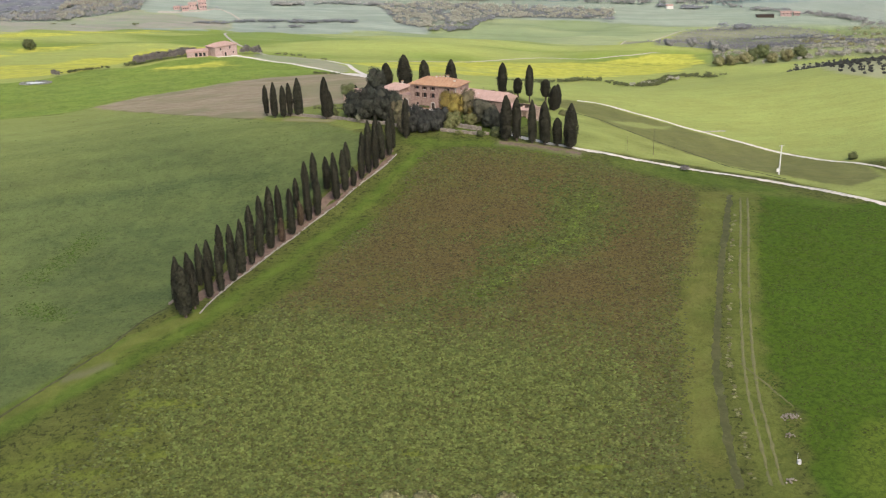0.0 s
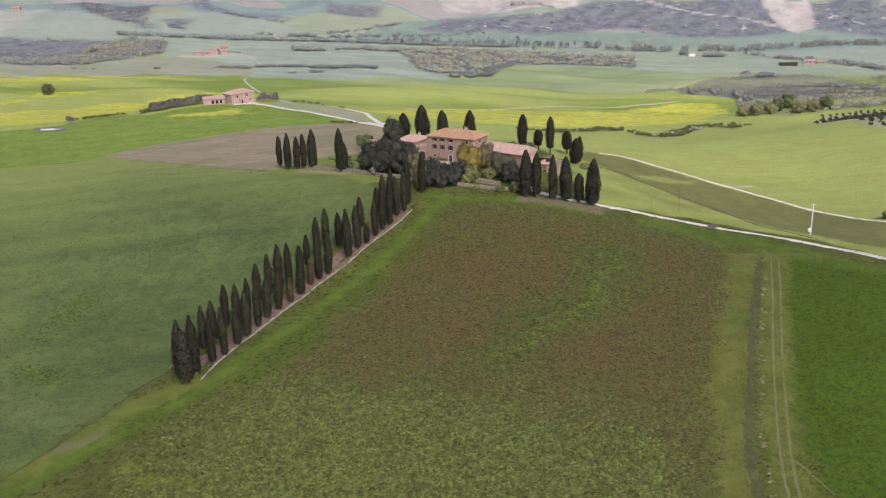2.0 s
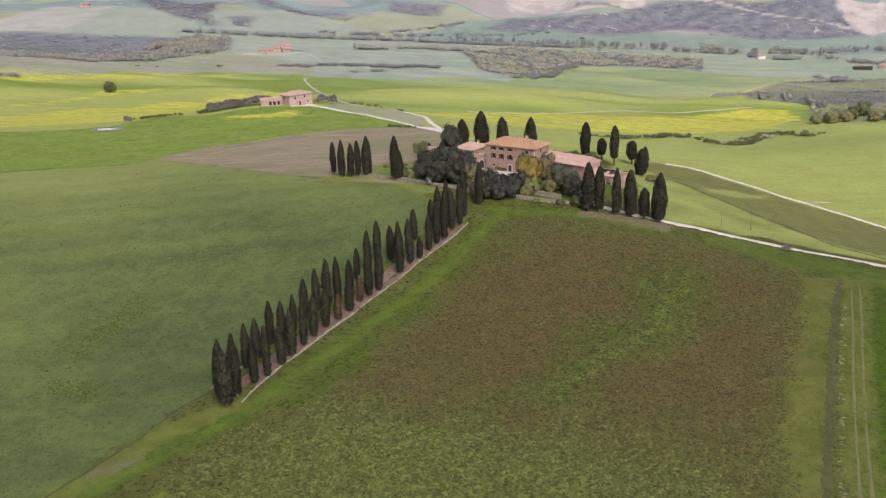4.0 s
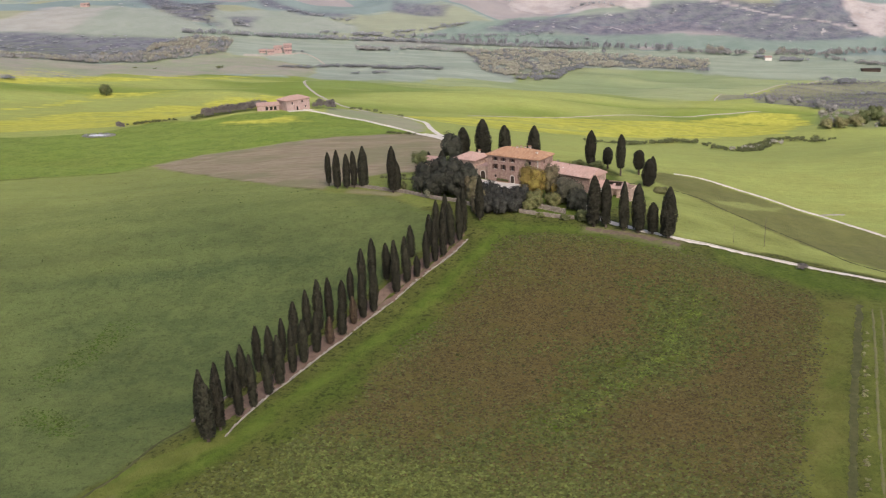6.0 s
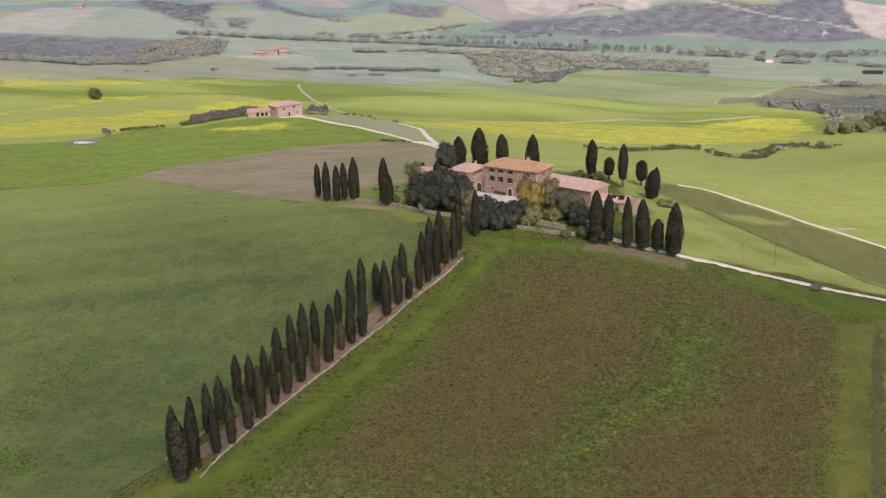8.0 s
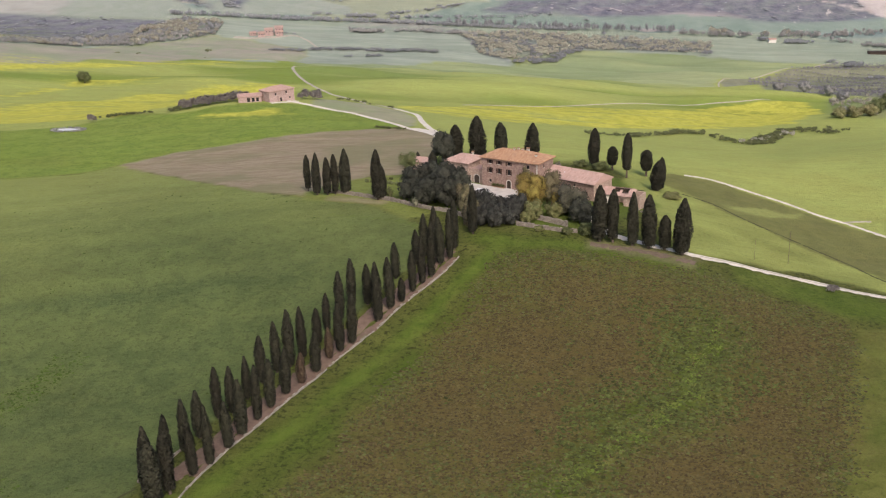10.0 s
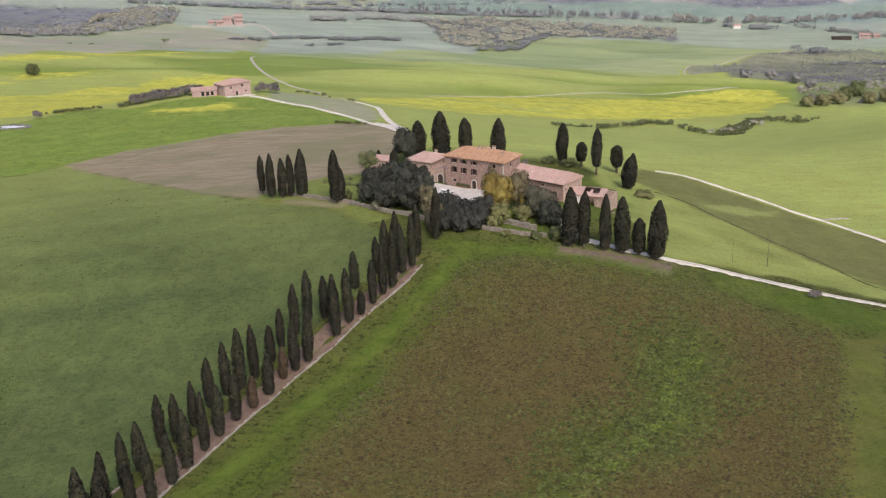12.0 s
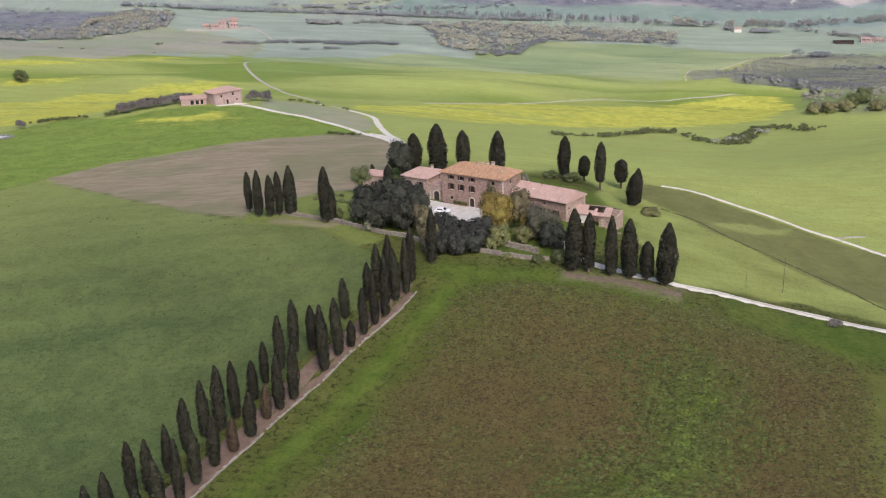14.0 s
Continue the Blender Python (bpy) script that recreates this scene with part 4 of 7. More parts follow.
def unit(v):
    return v / np.maximum(np.linalg.norm(v, axis=-1, keepdims=True), 1e-9)


def sprays(place, out, size, rs, thin=0.55, loose=0.35, lift=0.15):
    """Many small clumps of leaves, each a folded spray lying over the crown with its tip lifted. Arrays of corners and faces."""
    n = len(place)
    out = unit(unit(out) + rs.normal(size=(n, 3)) * loose + (0, 0, lift))
    along_it = unit(np.cross(out, rs.normal(size=(n, 3))))
    side = np.cross(out, along_it)
    s = np.asarray(size).reshape(-1, 1)
    v = np.stack([place - along_it * s * 0.6, place + along_it * s * 0.75 + out * s * 0.25, place + side * s * thin, place - side * s * thin, place + out * s * 0.35], 1)
    f = np.array([(1, 2, 4), (2, 0, 4), (0, 3, 4), (3, 1, 4)])[None] + 5 * np.arange(n)[:, None, None]
    return v.reshape(-1, 3), f.reshape(-1, 3)


def foliage(name, chunks, material, parent=None):
    """One mesh from chunks of corners, faces and the way that each corner's leaves turn."""
    at, verts, faces, turns = 0, [], [], []
    for v, f, q in chunks:
        verts.append(v)
        faces.append(f + at)
        turns.append(unit(q))
        at += len(v)
    verts, faces, turns = np.concatenate(verts), np.concatenate(faces), np.concatenate(turns)
    me = bpy.data.meshes.new(name)
    me.vertices.add(len(verts))
    me.vertices.foreach_set("co", verts.ravel())
    me.loops.add(faces.size)
    me.loops.foreach_set("vertex_index", faces.ravel().astype(np.int32))
    me.polygons.add(len(faces))
    me.polygons.foreach_set("loop_start", np.arange(len(faces)) * 3)
    me.update(calc_edges=True)
    me.polygons.foreach_set("use_smooth", np.ones(len(faces), bool))
    me.normals_split_custom_set_from_vertices(turns.tolist())
    me.materials.append(material)
    ob = new(name, me)
    ob.parent = parent
    return ob


def cypress(name, seed, material, label, dense=1500, trunk=0.05, top=0.62):
    """A cypress one metre wide and ten high, base at the origin: a spindle of upright sprays round a fluted core."""
    rng = random.Random(seed)
    root = thing(name, Matrix(), label, "cypress tree")
    bm = bmesh.new()
    tube(bm, (0, 0, -0.4), (0, 0, 0.5), 0.14, 0.11, 8)
    tube(bm, (0, 0, 0.5), (0.02, 0.0, 7.5), 0.11, 0.02, 7)
    for k in range(5):
        a = k * 1.3
        tube(bm, (0, 0, 0.9 + k * 0.5), (0.30 * math.cos(a), 0.30 * math.sin(a), 2.2 + k * 0.7), 0.03, 0.01, 5)
    part("trunk", bm, M_BARK, root, "short grey-brown trunk")

    rs = np.random.RandomState(seed)

    def radius(f, a):
        belly = np.clip((f - trunk) / (1 - trunk), 0, 1)
        low, up = (1 - top - belly) / (1 - top) * 0.50, (belly - (1 - top)) / max(1 - top, top)
        shape = 1 - np.where(belly > 1 - top, np.abs(up) ** 2.7, np.abs(low) ** 1.9)
        lobes = 1 + 0.09 * np.sin(3 * a + 7 * f + seed) + 0.07 * np.sin(5 * a - 11 * f + 2 * seed) + 0.05 * np.sin(17 * f + seed)
        return np.maximum(0.0, 0.5 * shape) * lobes

    def sway(f):
        return 0.05 * np.sin(4 * f + seed)

    rings, sides = 24, 12
    ff, aa = np.meshgrid(trunk + (1 - trunk) * np.arange(rings + 1) / rings, np.arange(sides) * math.tau / sides, indexing="ij")
    ff, aa = ff.ravel(), aa.ravel()
    r = 0.74 * radius(ff, aa) * rs.uniform(0.9, 1.08, ff.shape)
    core = np.stack([r * np.cos(aa) + sway(ff), r * np.sin(aa), 10 * ff + rs.uniform(-0.08, 0.08, ff.shape)], 1)
    k = (np.arange(rings)[:, None] * sides + np.arange(sides)).ravel()
    nxt = (np.arange(rings)[:, None] * sides + (np.arange(sides) + 1) % sides).ravel()
    quads = np.concatenate([np.stack([k, nxt, nxt + sides], 1), np.stack([k, nxt + sides, k + sides], 1)])
    # upright sprays, in the stretched space of the tree
    f = trunk + (1 - trunk) * rs.uniform(0, 1, dense) ** 0.92 * 0.985
    a = rs.uniform(0, math.tau, dense)
    r = radius(f, a) * rs.uniform(0.74, 1.0, dense)
    way = np.stack([np.cos(a), np.sin(a), 0 * a], 1)
    side = np.stack([-np.sin(a), np.cos(a), 0 * a], 1)
    place = np.stack([sway(f), 0 * f, 10 * f], 1) + way * r[:, None]
    up = way * 0.07 + np.stack([0 * f, 0 * f, rs.uniform(0.5, 1.0, dense)], 1)
    long, wide = rs.uniform(0.25, 0.55, (dense, 1)), rs.uniform(0.04, 0.085, (dense, 1))
    mid = place + up * long * 0.4 + way * 0.04
    tips = place + up * long + np.stack([rs.uniform(-0.03, 0.03, dense), rs.uniform(-0.03, 0.03, dense), 0 * f], 1)
    v = np.stack([place - up * 0.08, mid - side * wide, tips, mid + side * wide, mid + way * 0.04], 1).reshape(-1, 3)
    g = (np.array([(0, 3, 4), (3, 2, 4), (2, 1, 4), (1, 0, 4)])[None] + 5 * np.arange(dense)[:, None, None]).reshape(-1, 3)
    turn = np.repeat(way + (0, 0, 0.22) + np.concatenate([rs.normal(size=(dense, 2)) * 0.62, rs.normal(size=(dense, 1)) * 0.22], 1), 5, 0)
    around = np.stack([np.cos(aa), np.sin(aa), 0 * aa + 0.12], 1)
    foliage("crown", [(core, quads, around), (v, g, turn)], material, root)
    return root


def put_tree(source, x, y, high, wide, turn, lean=0.0, sink=0.1):
    """Stands a copy of a ten-metre tree on the land, that high and that wide."""
    m = Matrix.Translation((x, y, ground_z(x, y) - sink)) @ Euler((radians(lean), radians(lean * 0.6), radians(turn))).to_matrix().to_4x4()
    return copy_thing(source, m @ Matrix.Diagonal((wide, wide, high / 10, 1)))


CYPRESSES = [
    cypress("cypress", 1, M_CYPRESS, "slender dark green cypress beside the earth lane"),
    cypress("cypress", 2, M_CYPRESS, "slender dark green cypress beside the earth lane", top=0.70),
    cypress("cypress", 3, M_CYPRESS, "slender dark green cypress beside the earth lane", top=0.55),
    cypress("cypress", 4, M_CYPRESS, "slender dark green cypress beside the earth lane", top=0.66, dense=1300),
]
DRY_CYPRESS = cypress("cypress", 9, M_CYPRESS_DRY, "small browning cypress with dry reddish foliage", top=0.7, dense=1100)
FULL_CYPRESSES = [
    cypress("cypress", 5, M_CYPRESS, "tall full dark cypress near the farmhouse", top=0.62, dense=2300, trunk=0.07),
    cypress("cypress", 6, M_CYPRESS, "tall full dark cypress near the farmhouse", top=0.55, dense=2300, trunk=0.09),
    cypress("cypress", 7, M_CYPRESS, "tall full dark cypress near the farmhouse", top=0.72, dense=2300, trunk=0.06),
]
CLEAR_CYPRESSES = [
    cypress("cypress", 11, M_CYPRESS, "dark cypress with a clear bare trunk", top=0.55, dense=1900, trunk=0.20),
    cypress("cypress", 12, M_CYPRESS, "dark cypress with a clear bare trunk", top=0.48, dense=1900, trunk=0.24),
]
# x, y, height: the row on the field side of the lane, then the other
ROW_NEAR = [(-60.5, 232.8, 11.3), (-58.3, 236.4, 12.6), (-56.3, 241.6, 10.1), (-54.9, 246.5, 12.1), (-53.2, 251.7, 12.0), (-51.6, 256.3, 10.9), (-49.6, 261.7, 10.2),
            (-45, 270.7, 9.5), (-41.3, 279, 11.7), (-38.9, 281.9, 12.2), (-34.4, 290.6, 14.6), (-32.1, 295.5, 12.9), (-29.7, 298.4, 6.0),
            (-27.4, 302.1, 10.7), (-25.5, 305.6, 12.2), (-23.4, 308.6, 14.4), (-21.7, 314.2, 12.5), (-19.5, 316.8, 13.2), (-18.7, 321.6, 13.5)]
ROW_FAR = [(-65.5, 234.3, 11.8), (-64.6, 241.2, 11.3), (-63.1, 245.8, 10.3), (-61.4, 252.5, 11.5), (-59.0, 254.4, 10.6), (-57.3, 259.5, 9.9), (-55.9, 266.4, 11.0),
           (-53.7, 270.6, 11.8), (-51.2, 272.9, 13.4), (-49.2, 276.3, 12.3), (-46.9, 282.1, 8.6), (-45.6, 287.2, 9.3), (-43.3, 291.5, 12.1), (-41.3, 297.2, 12.0),
           (-37.7, 297.4, 10.3), (-32.4, 308.7, 9.5), (-27.8, 314.7, 9.3), (-26, 318.4, 11.4), (-23.9, 321.2, 12.0)]
rng = random.Random(12)
for row in (ROW_NEAR, ROW_FAR):
    for i, (x, y, h) in enumerate(row):
        src = CYPRESSES[rng.randrange(4)]
        tagged(put_tree(src, x, y, h, rng.uniform(1.9, 2.5) * (0.7 + h / 40), rng.uniform(0, 360), rng.uniform(-1.2, 1.2)), group="cypresses along the lane")
for x, y, h in ((-47.2, 266, 7.1), (-43.2, 276.1, 7.4)):
    tagged(put_tree(DRY_CYPRESS, x, y, h, 2.0, rng.uniform(0, 360)), group="cypresses along the lane")
# the thick clump at the lane's foot
for x, y, h, w in ((-64.2, 223.0, 13.2, 3.4), (-66.2, 226.4, 14.0, 2.6), (-62.9, 227.2, 13.0, 2.5)):
    tagged(put_tree(FULL_CYPRESSES[rng.randrange(3)], x, y, h, w, rng.uniform(0, 360)), "dense dark cypress in the clump at the lane's foot", group="cypresses along the lane")
ROW_ROAD = [(18.4, 328.7, 15.0, 4.2), (21.9, 329.2, 14.2, 3.4), (26.9, 328.3, 14.3, 3.1), (31.0, 328.0, 14.3, 4.1), (35.1, 328.2, 9.4, 3.5), (39.3, 326.4, 14.8, 4.9)]
for i, (x, y, h, w) in enumerate(ROW_ROAD):
    tagged(put_tree(FULL_CYPRESSES[i % 3], x, y - 0.8, h, w * 0.88, rng.uniform(0, 360)), "tall full dark cypress beside the white road", group="cypresses beside the road")
GROVE = [(-67.7, 373.8, 11.5, 2.4), (-63.7, 368.2, 12.9, 3.0), (-60.4, 367.8, 11.6, 2.9), (-58.1, 368.1, 12.5, 2.5), (-54.9, 368.3, 13.9, 3.9), (-44.1, 361.1, 15.2, 3.9), (-42.6, 361.4, 10.0, 2.6)]
for i, (x, y, h, w) in enumerate(GROVE):
    tagged(put_tree(FULL_CYPRESSES[(i + 1) % 3], x, y, h, w * 0.84, rng.uniform(0, 360)), "dark cypress on the lawn beside the ploughed field", group="cypresses on the lawn")
BEHIND = [(-18.1, 425.0, 16.4, 6.2, 0), (-10.1, 428, 13.9, 4.7, 0), (1.1, 426, 14.3, 5.3, 0), (-26.1, 428, 12.8, 5.4, 0), (22.7, 427.1, 13.8, 4.2, 0), (28.9, 425.1, 8.4, 3.9, 1), (32.8, 413.5, 15.3, 3.6, 1),
          (40, 419.6, 9.2, 4.3, 1), (41.3, 397.9, 9.9, 4.7, 0), (44, 410, 9.0, 3.0, 0)]
for i, (x, y, h, w, clear) in enumerate(BEHIND):
    src = CLEAR_CYPRESSES[i % 2] if clear else FULL_CYPRESSES[i % 3]
    tagged(put_tree(src, x, y, h, w * 0.9, rng.uniform(0, 360)), "dark cypress on the grass behind the farmhouse" if not clear else "", group="cypresses behind the house")
for x, y, h, w in ((-14.4, 329.9, 13.3, 2.5), (-37.7, 411.8, 6.0, 1.9), (-31.5, 400, 8.2, 3.0)):
    tagged(put_tree(FULL_CYPRESSES[2], x, y, h, w, rng.uniform(0, 360)), "narrow cypress standing at the garden's edge", group="cypresses near the house")
for src in CYPRESSES + FULL_CYPRESSES + CLEAR_CYPRESSES + [DRY_CYPRESS]:
    for ob in [*src.children_recursive, src]:
        bpy.data.objects.remove(ob)


# ---------------------------------------------------------------- buildings
def wall_panel(bm, a, b, z0, z1, openings=(), thick=0.45, gable=0.0):
    """An upright wall from a to b (seen from outside, left to right) with real openings (s0, s1, z0, z1); gable: the rise of its middle."""
    a, b = Vector((a[0], a[1], 0)), Vector((b[0], b[1], 0))
    run, length = (b - a).normalized(), (b - a).length
    inward = Vector((-run.y, run.x, 0))
    ss = sorted({0.0, length, *(o[0] for o in openings), *(o[1] for o in openings)} | ({length / 2} if gable else set()))
    zs = sorted({z0, z1, *(o[2] for o in openings), *(o[3] for o in openings)})

    def at(s, z, depth):
        return a + run * s + inward * depth + Vector((0, 0, z))

    def face(*p):
        bm.faces.new([bm.verts.new(q) for q in p])

    def is_open(s, z):
        return any(o[0] < s < o[1] and o[2] < z < o[3] for o in openings)

    for s0, s1 in zip(ss, ss[1:]):
        for w0, w1 in zip(zs, zs[1:]):
            if is_open((s0 + s1) / 2, (w0 + w1) / 2):
                continue
            face(at(s0, w0, 0), at(s1, w0, 0), at(s1, w1, 0), at(s0, w1, 0))
            face(at(s1, w0, thick), at(s0, w0, thick), at(s0, w1, thick), at(s1, w1, thick))
    for s0, s1, w0, w1 in openings:
        face(at(s0, w0, 0), at(s0, w1, 0), at(s0, w1, thick), at(s0, w0, thick))
        face(at(s1, w1, 0), at(s1, w0, 0), at(s1, w0, thick), at(s1, w1, thick))
        face(at(s0, w1, 0), at(s1, w1, 0), at(s1, w1, thick), at(s0, w1, thick))
        face(at(s1, w0, 0), at(s0, w0, 0), at(s0, w0, thick), at(s1, w0, thick))
    if gable:
        face(at(0, z1, 0), at(length, z1, 0), at(length / 2, z1 + gable, 0))
        face(at(length, z1, thick), at(0, z1, thick), at(length / 2, z1 + gable, thick))
    else:
        face(at(0, z1, 0), at(length, z1, 0), at(length, z1, thick), at(0, z1, thick))
    return bm


def tiled_slope(bm, a, b, up, high, l0, l1, rng, pitch=0.42, chunk=0.9):
    """Rows of curved tiles over a slope: eave from a to b, up the unit way 'up' for 'high' metres; l0, l1: how far the hips eat into the ridge."""
    a, b = Vector(a), Vector(b)
    run, length = (b - a).normalized(), (b - a).length
    out = run.cross(up).normalized()
    if out.z < 0:
        out = -out
    n = int(length / pitch)
    w = length / n
    for i in range(n):
        x = (i + 0.5) * w
        top = high * min(1.0, x / l0 if l0 else 1.0, (length - x) / l1 if l1 else 1.0)
        y = -0.05
        while y < top - 0.05:
            e = min(top, y + chunk * rng.uniform(0.9, 1.1))
            lift = rng.uniform(0.0, 0.03)
            p = [a + run * (x + dx) + up * yy + out * (dz + lift + (0.05 if yy == y else 0.0))
                 for yy in (y, e) for dx, dz in ((-w * 0.5, 0.01), (-w * 0.22, 0.09), (w * 0.22, 0.09), (w * 0.5, 0.01))]
            v = [bm.verts.new(q) for q in p]
            for k in range(3):
                bm.faces.new((v[k], v[k + 1], v[k + 5], v[k + 4]))
            y = e


def hip_roof(root, u0, v0, u1, v1, eave, rise, material, over=0.5, gable=False, seed=1, label=""):
    """A hipped or gabled roof: a boarded deck with thickness, tiled slopes and ridge tiles."""
    rng = random.Random(seed)
    u0, v0, u1, v1 = u0 - over, v0 - over, u1 + over, v1 + over
    w = (v1 - v0) / 2
    e = 0.0 if gable else min(w, (u1 - u0) / 2 - 0.3)
    zt = eave + rise
    ra, rb = Vector((u0 + e, v0 + w, zt)), Vector((u1 - e, v0 + w, zt))
    c = [Vector((u0, v0, eave)), Vector((u1, v0, eave)), Vector((u1, v1, eave)), Vector((u0, v1, eave))]
    bm = bmesh.new()
    low = [bm.verts.new(p - Vector((0, 0, 0.18))) for p in c]
    top = [bm.verts.new(p) for p in c]
    r0, r1 = bm.verts.new(ra), bm.verts.new(rb)
    bm.faces.new(low[::-1])
    for k in range(4):
        bm.faces.new((low[k], low[(k + 1) % 4], top[(k + 1) % 4], top[k]))
    bm.faces.new((top[0], top[1], r1, r0))
    bm.faces.new((top[2], top[3], r0, r1))
    bm.faces.new((top[1], top[2], r1))
    bm.faces.new((top[3], top[0], r0))
    roof = part("roof", bm, material, root, label)
    bm = bmesh.new()
    slope = math.hypot(w, rise)
    upf, upb = Vector((0, w, rise)).normalized(), Vector((0, -w, rise)).normalized()
    tiled_slope(bm, c[0], c[1], upf, slope, e, e, rng)
    tiled_slope(bm, c[2], c[3], upb, slope, e, e, rng)
    if not gable:
        es = math.hypot(e, rise)
        tiled_slope(bm, c[1], c[2], Vector((-e, 0, rise)).normalized(), es, w, w, rng)
        tiled_slope(bm, c[3], c[0], Vector((e, 0, rise)).normalized(), es, w, w, rng)
    tagged(part("roof_tiles", bm, material, roof), kind="stuff")
    bm = bmesh.new()
    lines = [(ra, rb)] + ([] if gable else [(c[0], ra), (c[3], ra), (c[1], rb), (c[2], rb)])
    for p, q in lines:
        n = max(2, int((q - p).length / 0.6))
        for k in range(n):
            tube(bm, p.lerp(q, k / n) + Vector((0, 0, 0.05 + rng.uniform(0, 0.02))), p.lerp(q, (k + 1.08) / n) + Vector((0, 0, 0.04)), 0.13, 0.11, 6, False)
    tagged(part("ridge_tiles", bm, material, roof), kind="stuff")
    return roof


def window(root, m, wide, high, shutters=2, sill=True, pane=True):
    """A window set in its opening, m at the middle of the sill line, x along the wall, -y outwards. Shutters stand open beside it."""
    bm = bmesh.new()
    f = 0.07
    for x0, z0, x1, z1 in ((-wide / 2, 0, -wide / 2 + f, high), (wide / 2 - f, 0, wide / 2, high), (-wide / 2 + f, 0, wide / 2 - f, f), (-wide / 2 + f, high - f, wide / 2 - f, high), (-0.03, f, 0.03, high - f)):
        box(bm, x0, 0.16, z0, x1, 0.24, z1)
    win = part("window", bm, M_SHUTTER, root)
    win.matrix_basis = m
    part("pane", one_box(-wide / 2 + f, 0.19, f, wide / 2 - f, 0.21, high - f), M_GLASS, win)
    if sill:
        part("sill", one_box(-wide / 2 - 0.12, -0.10, -0.12, wide / 2 + 0.12, 0.30, -0.003, bevel=0.01), M_TRIM, win)
    for k in range(shutters):
        s = -1 if k == 0 else 1
        bm = bmesh.new()
        w2 = wide / 2
        x0 = s * (wide / 2 + 0.03) if s > 0 else -wide / 2 - 0.03 - w2
        box(bm, x0, -0.09, 0.0, x0 + 0.07, -0.03, high)
        box(bm, x0 + w2 - 0.07, -0.09, 0.0, x0 + w2, -0.03, high)
        z = 0.0
        while z < high - 0.05:
            box(bm, x0 + 0.07, -0.08, z, x0 + w2 - 0.07, -0.04, z + 0.11)
            z += 0.15
        part("shutter", bm, M_SHUTTER, win)
    return win


def arch_door(root, m, wide, high, surround=0.28, glass=False):
    """A round-headed door in a pale stone surround."""
    def outline(w, h, steps=10):
        pts = [(-w / 2, 0.0)]
        for k in range(steps + 1):
            a = math.pi - math.pi * k / steps
            pts.append((w / 2 * math.cos(a), h - w / 2 + w / 2 * math.sin(a)))
        return pts + [(w / 2, 0.0)]
    bm = bmesh.new()
    inner, outer = outline(wide, high), outline(wide + 2 * surround, high + surround)
    rows = [[bm.verts.new((x, y, z)) for x, z in pts] for pts, y in ((inner, 0.15), (inner, -0.06), (outer, -0.06), (outer, 0.0))]
    for r0, r1 in zip(rows, rows[1:]):
        for k in range(len(inner) - 1):
            bm.faces.new((r0[k], r0[k + 1], r1[k + 1], r1[k]))
    door = part("door", bm, M_TRIM, root, "round-arched dark door in a pale stone surround")
    door.matrix_basis = m
    bm = bmesh.new()
    front = [bm.verts.new((x, -0.02, z)) for x, z in inner]
    back = [bm.verts.new((x, 0.06, z)) for x, z in inner]
    bm.faces.new(front[::-1])
    bm.faces.new(back)
    for k in range(len(inner)):
        j = (k + 1) % len(inner)
        bm.faces.new((front[k], front[j], back[j], back[k]))
    part("leaf", bm, M_DOOR, door)
    bm = one_box(-0.03, -0.035, 0.05, 0.03, -0.021, high - 0.1)
    box(bm, 0.08, -0.08, 1.0, 0.14, -0.021, 1.12)
    part("handle", bm, M_DARK, door)
    return door


def glass_material():
    n = Nodes("dark_window_glass", 0.12, 0.5)
    p = n.place()
    return n.done(n.mix(n.noise(1.5, 3, 0.5, p), (0.012, 0.014, 0.016), (0.03, 0.034, 0.036)))


M_GLASS = glass_material()
M_DOOR = plain_material("old_door_boards", (0.035, 0.025, 0.02), (0.07, 0.05, 0.036), 4.0, 0.7)


def chimney(root, x, y, z0, high, wide=0.7, deep=0.55, hood=True):
    bm = one_box(x - wide / 2, y - deep / 2, z0 - 0.8, x + wide / 2, y + deep / 2, z0 + high, bevel=0.02)
    box(bm, x - wide / 2 - 0.08, y - deep / 2 - 0.08, z0 + high - 0.12, x + wide / 2 + 0.08, y + deep / 2 + 0.08, z0 + high + 0.0)
    c = part("chimney", bm, M_TRIM, root, "rendered chimney with a tiled hood")
    if hood:
        bm = bmesh.new()
        for dx in (-wide / 2 + 0.08, wide / 2 - 0.08):
            for dy in (-deep / 2 + 0.08, deep / 2 - 0.08):
                box(bm, x + dx - 0.06, y + dy - 0.06, z0 + high + 0.002, x + dx + 0.06, y + dy + 0.06, z0 + high + 0.28)
        box(bm, x - wide / 2 - 0.1, y - deep / 2 - 0.1, z0 + high + 0.28, x + wide / 2 + 0.1, y + deep / 2 + 0.1, z0 + high + 0.36)
        part("hood", bm, M_TILE, c)


def frame_of(x, y, z, dx, dy):
    """A local frame: x along (dx, dy), y to its left, which is away from the viewer of the front."""
    d = Vector((dx, dy, 0)).normalized()
    return Matrix(((d.x, -d.y, 0, x), (d.y, d.x, 0, y), (0, 0, 1, z), (0, 0, 0, 1)))


def up_at(x, y, z, turn=0.0):
    return pose(x, y, z, 0, 0, turn)


